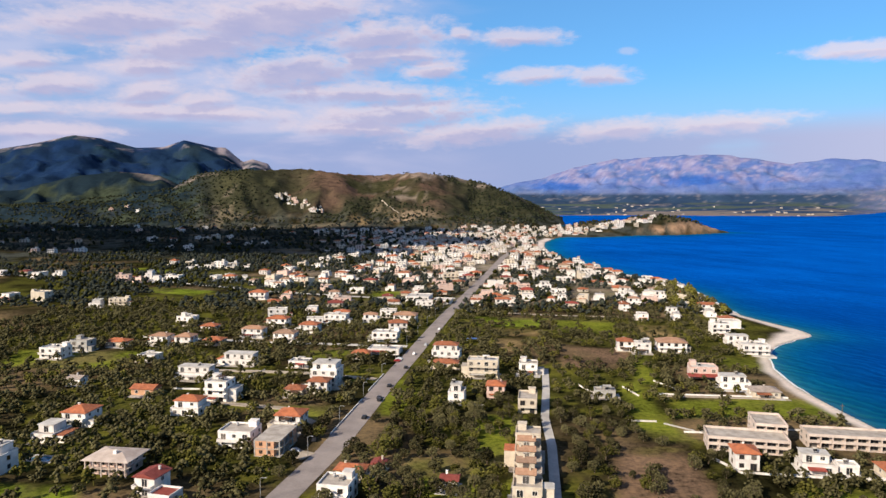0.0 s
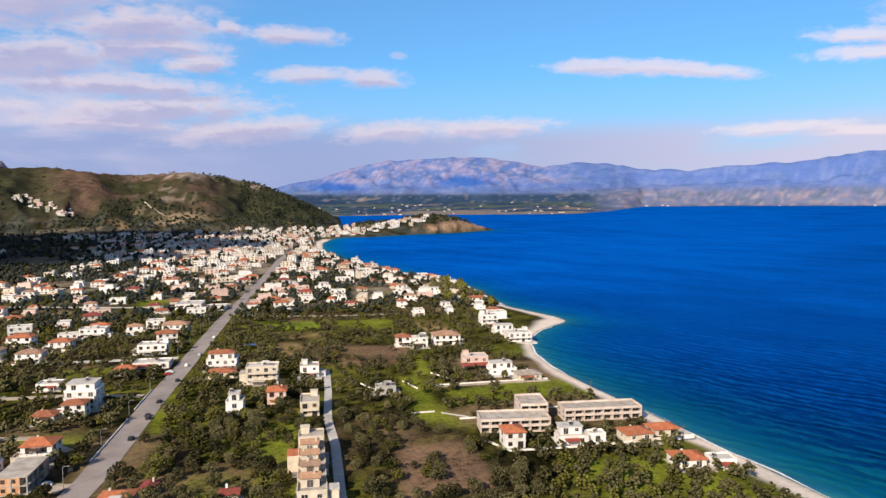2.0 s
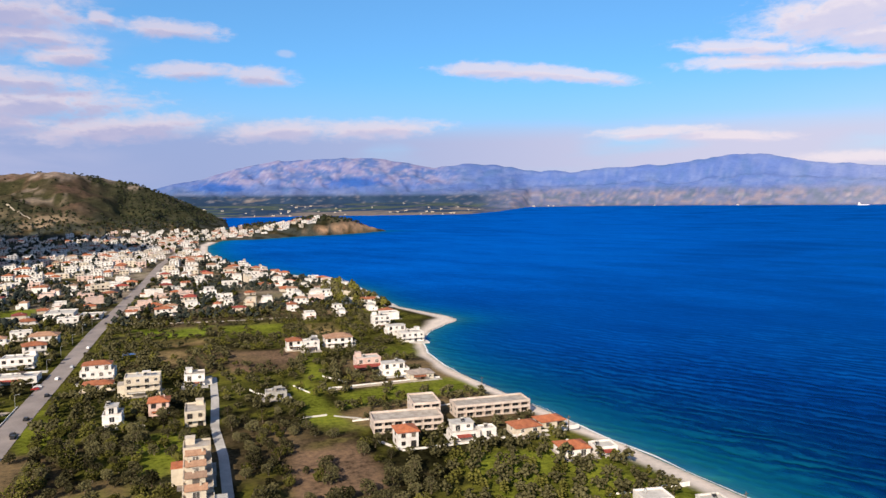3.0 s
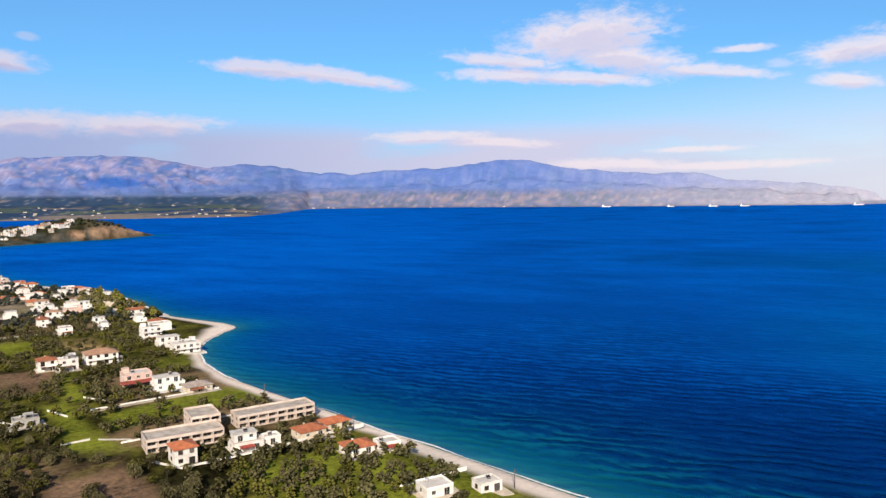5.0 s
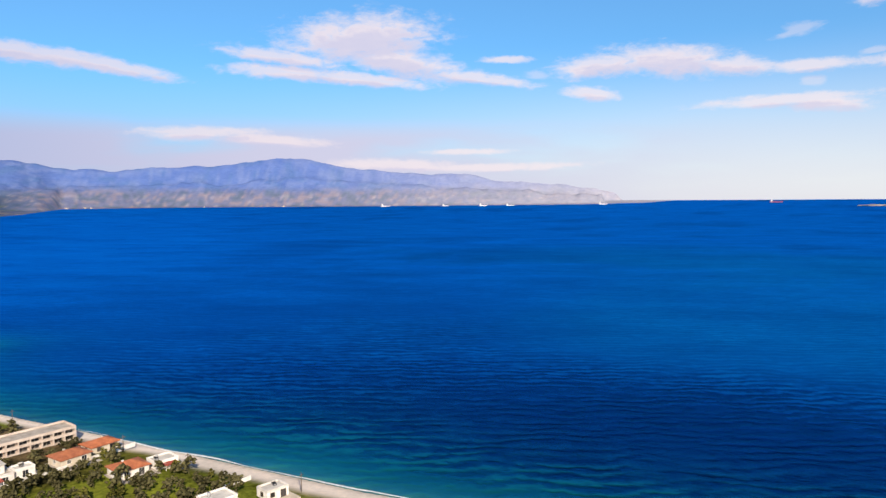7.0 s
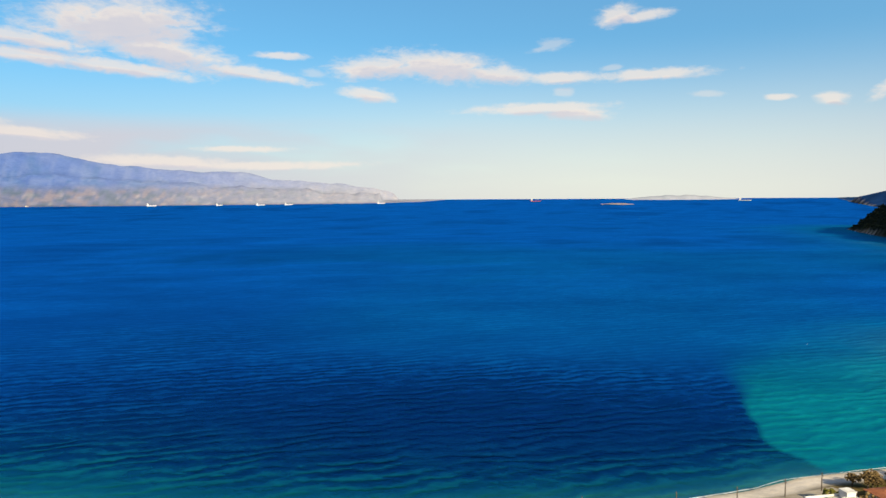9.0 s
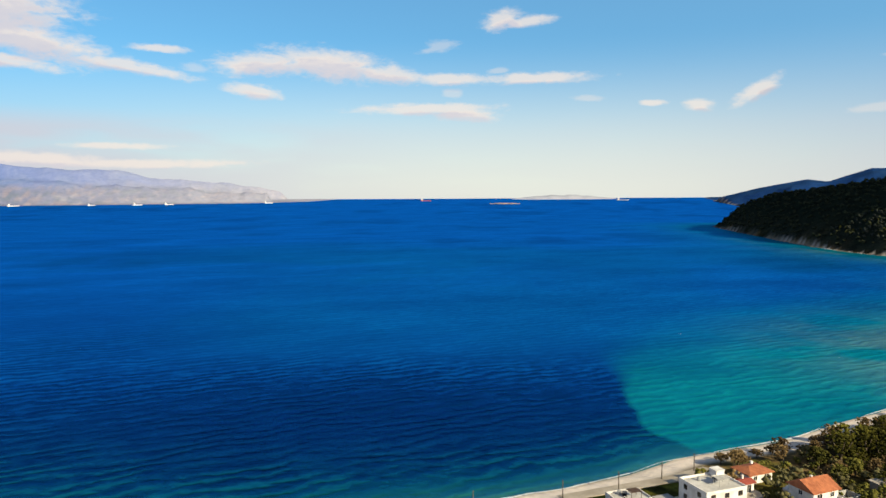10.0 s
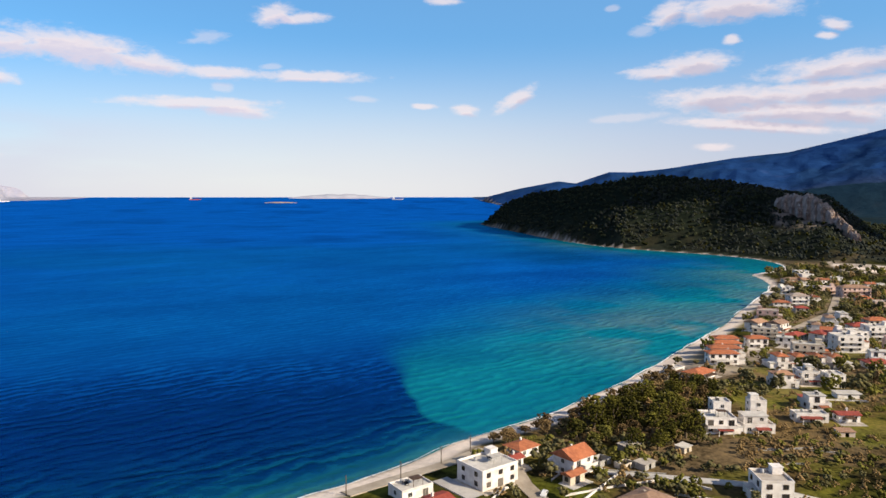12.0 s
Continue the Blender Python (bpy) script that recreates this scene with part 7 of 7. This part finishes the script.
def car(x, y, rot, paint, tone):
    root = new("car")
    root.matrix_basis = pose(x, y, ground_z(x, y) + 0.12, 0, 0, rot) @ Matrix.Scale(0.82, 4)
    key = "car_body" + paint.name
    if key not in KEPT:
        prof = [(-2.05, 0.25), (-2.1, 0.7), (-1.9, 0.9), (-1.55, 0.95), (-1.1, 1.42), (0.55, 1.45), (1.15, 0.98), (1.95, 0.82), (2.1, 0.55), (2.05, 0.25)]
        n = len(prof)
        v = [(-0.85 + (0.14 if z > 1.2 else 0), y, z) for y, z in prof] + [(0.85 - (0.14 if z > 1.2 else 0), y, z) for y, z in prof]
        f = [tuple(range(n)), tuple(reversed(range(n, 2 * n)))] + [(i, n + i, n + (i + 1) % n, (i + 1) % n) for i in range(n)]
        KEPT[key] = mesh_of("body", v, f, [paint])
        KEPT["car_glass"] = boxes_mesh("window", [(-0.8, -0.85, 1.0, 0.8, 0.4, 1.34)], GLASS)
        KEPT["wheel"] = tube("wheel", [(-0.1, 0, 0), (0.1, 0, 0)], 0.32, RUBBER, 12)
    part("body", KEPT[key], root)
    part("window", boxes_mesh("window", [(-0.835, -0.9, 1.0, 0.835, 0.45, 1.33)], GLASS), root)
    for sx in (-0.8, 0.8):
        for sy in (-1.3, 1.3):
            part("wheel", KEPT["wheel"], root, pose(sx, sy, 0.32))
    return tagged(root, f"{tone} car on the village road", "car", "cars")


PAINTS = [(plain("dark_car_paint", (0.015, 0.016, 0.018), (0.03, 0.03, 0.034), 2, 0.3, 0.0), "dark grey"), (plain("white_car_paint", (0.7, 0.7, 0.7), (0.8, 0.8, 0.8), 2, 0.3, 0.0), "white"),
          (plain("red_car_paint", (0.25, 0.02, 0.02), (0.32, 0.03, 0.03), 2, 0.3, 0.0), "red"), (plain("silver_car_paint", (0.35, 0.36, 0.38), (0.45, 0.46, 0.48), 2, 0.3, 0.0), "silver")]
for x, y, r, k in ((-28.0, 246, 0, 0), (-24.5, 268, 0, 0), (-22.3, 289, 0, 0), (-25.0, 271, 0, 0), (-17.2, 322, 0, 0), (-14.5, 352, 0, 1), (-9.0, 374, 0, 3), (-21.5, 340, 90, 1), (-22.0, 336, 90, 2), (-41.5, 222, 10, 0),
                   (-46.0, 212, 100, 3), (-2.0, 420, 0, 1), (8.5, 500, 0, 0), (184.5, -80, 20, 3), (181.0, -97, 30, 1), (160, -84, 60, 1)):
    car(x, y, r - 9, *PAINTS[k])


def garden_wall(a, b, high=1.3, material=WHITE, label="low whitewashed garden wall"):
    a, b = Vector((*a, 0)), Vector((*b, 0))
    n = max(1, int((b - a).length / 6))
    root = new("garden_wall")
    mid = (a + b) / 2
    ang = math.degrees(math.atan2(b.y - a.y, b.x - a.x))
    root.matrix_basis = pose(mid.x, mid.y, ground_z(mid.x, mid.y) - 0.1, 0, 0, ang)
    half = (b - a).length / 2
    part("wall", boxes_mesh("wall", [(-half, -0.09, -0.6, half, 0.09, high)], material), root)
    part("coping", boxes_mesh("coping", [(-half - 0.03, -0.13, high, half + 0.03, 0.13, high + 0.07)], material), root)
    return tagged(root, label, "wall", "garden walls")


for a, b, h in (((88, 279), (138, 274), 1.0), ((82, 232), (104, 229), 1.2), ((112, 192), (150, 190), 1.5), ((82, 208), (86, 196), 1.3), ((86, 196), (112, 192), 1.3), ((66, 244), (76, 243), 1.1), ((100, 236), (146, 232), 1.0),
                ((58, 292), (62, 279), 1.2), ((76, 290), (79, 276), 1.2), ((2, 262), (16, 261), 1.2), ((-37.5, 228), (-31.5, 270), 1.0), ((-30.5, 282), (-26.5, 310), 1.0), ((-3, 330), (12, 328), 1.0), ((-60, 292), (-40, 290), 1.1),
                ((-112, 285), (-82, 283), 1.1), ((154, -92), (168, -112), 1.2), ((150, -116), (140, -128), 1.2), ((168, -90), (180, -106), 1.0)
                , ((158, -66), (170, -80), 1.2), ((120, 140), (146, 136), 1.2), ((92, 300), (98, 285), 1.1)):
    garden_wall(a, b, h * 0.55)


for a, b, h, m in (((-89, 280), (-87, 300), 1.0, WHITE), ((-87, 300), (-82, 318), 1.0, WHITE), ((-98, 381), (-80, 372), 1.0, WHITE), ((169, -108), (162, -122), 1.0, GREYED), ((169, -159), (165, -176), 1.1, GREYED), ((164.5, -173.6), (159, -181), 1.0, GREYED),
                   ((160, -151), (156, -164), 0.9, GREYED), ((158, -89), (159, -104), 1.0, WHITE), ((159, -104), (159, -120), 1.0, WHITE), ((159, -120), (149.5, -127), 1.0, WHITE), ((78, 241), (86, 233), 0.9, GREYED), ((205, -222), (198, -236), 1.0, WHITE)):
    garden_wall(a, b, h * 0.6, m, {WHITE.name: "low whitewashed garden wall", GREYED.name: "low bare concrete field wall"}[m.name])


def shed(x, y, rot, w, d, high, wall, top, label):
    """A low lean-to: four walls with a doorway, and a tilted sheet roof that overhangs."""
    root = new("shed")
    root.matrix_basis = pose(x, y, ground_z(x, y) - 0.1, 0, 0, rot)
    a, b, t = w / 2, d / 2, 0.18
    part("wall", boxes_mesh("wall", [(-a, b - t, 0, a, b, high)], wall), root)
    part("wall", boxes_mesh("wall", [(-a, -b, 0, -a + t, b - t, high)], wall), root)
    part("wall", boxes_mesh("wall", [(a - t, -b, 0, a, b - t, high)], wall), root)
    part("front_wall", boxes_mesh("front_wall", [(-a + t, -b, 0, -0.6, -b + t, high)], wall), root)
    part("front_wall", boxes_mesh("front_wall", [(0.6, -b, 0, a - t, -b + t, high)], wall), root)
    part("lintel", boxes_mesh("lintel", [(-0.6, -b, high - 0.3, 0.6, -b + t, high)], wall), root)
    if top:
        part("roof", boxes_mesh("roof", [(-a - 0.3, -b - 0.4, 0, a + 0.3, b + 0.3, 0.09)], top), root, pose(0, 0, high + 0.12, 3, 0, 0))
    return tagged(root, label, "shed", "sheds and ruins behind the beach")


for x, y, rot, w, d, h, wall, top, label in ((182, -123, B, 6, 4, 2.0, GREYED, ROOFGREY, "grey garden shed with a sheet roof"), (175, -109, B, 5, 4, 1.9, GREYED, None, "roofless grey block ruin among weeds"),
                                             (170.5, -114, B, 4.5, 3.5, 1.8, CREAM, None, "roofless cream ruin beside a lane"), (168.5, -119.5, B, 5, 3.5, 1.9, GREYED, ROOFGREY, "low grey shed with a flat sheet roof"),
                                             (176, -138, B, 4, 3, 1.8, CREAM, PALEROOF, "small cream shed at the edge of the wood"), (205.5, -233.5, S, 9, 4.5, 1.9, WHITE, PALEROOF, "long pale greenhouse-like shed in an orchard"),
                                             (206, -214, S, 4, 4, 2.0, WHITE, TILERED, "small shed with a red roof between orchards"), (172, -196, S, 5, 3.5, 1.8, WEATHERED, TILEPALE, "low weathered shed in an orchard")):
    shed(x, y, rot, w, d, h, wall, top, label)


def pool(x, y, rot, w, d):
    root = new("swimming_pool")
    root.matrix_basis = pose(x, y, ground_z(x, y) + 0.1, 0, 0, rot)
    part("rim", ring_mesh("rim", -w / 2 - 1, -d / 2 - 1, w / 2 + 1, d / 2 + 1, 1.0, -0.3, 0.12, PALEROOF), root)
    part("pool_water", boxes_mesh("pool_water", [(-w / 2, -d / 2, -0.3, w / 2, d / 2, 0.04)], plain("pool_blue", (0.02, 0.20, 0.34), (0.03, 0.26, 0.42), 0.5, 0.1, 0.05)), root)
    return tagged(root, "blue swimming pool with a pale paved rim", "swimming pool")


pool(-120, 205, A, 7.0, 3.6)


def tarp(x, y, rot, w, d):
    root = new("tarp_canopy")
    root.matrix_basis = pose(x, y, ground_z(x, y), 0, 0, rot)
    part("canopy", boxes_mesh("canopy", [(-w / 2, -d / 2, 2.3, w / 2, d / 2, 2.38)], plain("blue_tarp", (0.04, 0.10, 0.28), (0.07, 0.15, 0.36), 0.8, 0.5)), root)
    for sx in (-1, 1):
        for sy in (-1, 1):
            part("post", boxes_mesh("post", [(-0.05, -0.05, -0.2, 0.05, 0.05, 2.3)], IRON), root, pose(sx * (w / 2 - 0.1), sy * (d / 2 - 0.1), 0))
    return tagged(root, "blue tarp canopy on four steel posts", "canopy")


tarp(17, 383, A, 7, 4)


def awning(x, y, rot, w, d):
    root = new("awning")
    root.matrix_basis = pose(x, y, ground_z(x, y), 0, 0, rot)
    part("canopy", mesh_of("canopy", *box_shells([(-w / 2, -d / 2, 2.7, w / 2, d / 2, 2.82)]), [TILERED]), root, pose(0, 0, 0, 4, 0, 0))
    for sx in (-w / 2 + 0.2, 0, w / 2 - 0.2):
        part("post", boxes_mesh("post", [(-0.06, -0.06, -0.2, 0.06, 0.06, 2.7)], IRON), root, pose(sx, -d / 2 + 0.3, 0))
    return tagged(root, "dark red terrace awning on steel posts", "awning")


awning(114.0, 299.5, A, 14.0, 5.0)


def ship(x, y, rot, long, hull, label):
    root = new("ship")
    r = math.hypot(x, y)
    root.matrix_basis = pose(x, y, float(sea_level(np.array([r]))[0]), 0, 0, rot)
    a, b = long / 2, long * 0.08
    v = [(-a, -b, -1), (a * 0.8, -b, -1), (a * 0.95, 0, -1), (a * 0.8, b, -1), (-a, b, -1), (-a, -b, long * 0.07), (a * 0.85, -b, long * 0.07), (a, 0, long * 0.09), (a * 0.85, b, long * 0.07), (-a, b, long * 0.07)]
    f = [(0, 1, 6, 5), (1, 2, 7, 6), (2, 3, 8, 7), (3, 4, 9, 8), (4, 0, 5, 9), (5, 6, 7, 8, 9)]
    part("hull", mesh_of("hull", v, f, [hull]), root)
    part("bridge", boxes_mesh("bridge", [(-a * 0.9, -b * 0.8, long * 0.07, -a * 0.6, b * 0.8, long * 0.2), (-a * 0.8, -b * 0.3, long * 0.2, -a * 0.7, b * 0.3, long * 0.26)], WHITE), root)
    return tagged(root, label, "ship", "ships on the bay")


def at_bearing(az, r):
    return r * math.sin(radians(az)), r * math.cos(radians(az))


for az, r, rot, long, hull, label in ((58.0, 4440, 20, 60, WHITE, "white moored ship before the far coast"), (62.9, 4450, 40, 50, WHITE, "white moored ship before the far coast"), (66.0, 4450, 30, 60, WHITE, "white moored ship before the far coast"),
                                      (68.2, 4470, 15, 55, WHITE, "white moored ship before the far coast"), (75.6, 4560, 10, 55, WHITE, "white moored ship before the far coast"), (88.2, 4700, 0, 70, TILERED, "red-hulled cargo ship on the horizon"),
                                      (104.0, 4700, -10, 75, PALEROOF, "pale ship on the horizon")):
    ship(*at_bearing(az, r), rot - az, long, hull, label)


def islet():
    """A low bare island on the horizon."""
    bm = bmesh.new()
    bmesh.ops.create_icosphere(bm, subdivisions=3, radius=1.0)
    for v in bm.verts:
        k = 1 + 0.25 * noise.noise(v.co * 2.3)
        v.co = Vector((v.co.x * 95 * k, v.co.y * 24 * k, v.co.z * 7 * k))
    me = bpy.data.meshes.new("islet")
    bm.to_mesh(me)
    bm.free()
    me.materials.append(ROCK)
    ob = new("islet", me)
    x, y = at_bearing(94.6, 4350)
    ob.matrix_basis = pose(x, y, float(sea_level(np.array([4350.0]))[0]), 0, 0, -94.6)
    return tagged(ob, "low bare rocky islet out on the bay", "islet", kind="structure")


islet()


def hazy_hills():
    """A long low island, pale with distance, on the open horizon."""
    # haze put into the material as a pale grey-blue
    haze = plain("hazy_hills", (0.34, 0.36, 0.43), (0.42, 0.43, 0.49), 0.01, 1.0, 0.0, 0.05, 0.0, 0.0)
    verts, faces = [], []
    az = np.arange(95.2, 103.6, 0.1)
    high = 38 * np.sin(np.pi * (az - 95.2) / 8.4) ** 1.2 * (0.75 + 0.3 * wave_noise(az * 40, az * 0, 60.0, 401, 4))
    for a, h in zip(az, high):
        for r, k in ((4800, -6.0), (4860, 0.55 * h), (4900, h), (4950, -6.0)):
            x, y = at_bearing(a, r)
            verts.append((x, y, float(sea_level(np.array([float(r)]))[0]) + k))
    for i in range(len(az) - 1):
        faces += [(i * 4 + k, i * 4 + k + 1, i * 4 + k + 5, i * 4 + k + 4) for k in range(3)]
    return tagged(new("distant_island", mesh_of("distant_island", verts, faces, [haze], None, True)), "pale hazy island on the open horizon", "island", kind="structure")


hazy_hills()
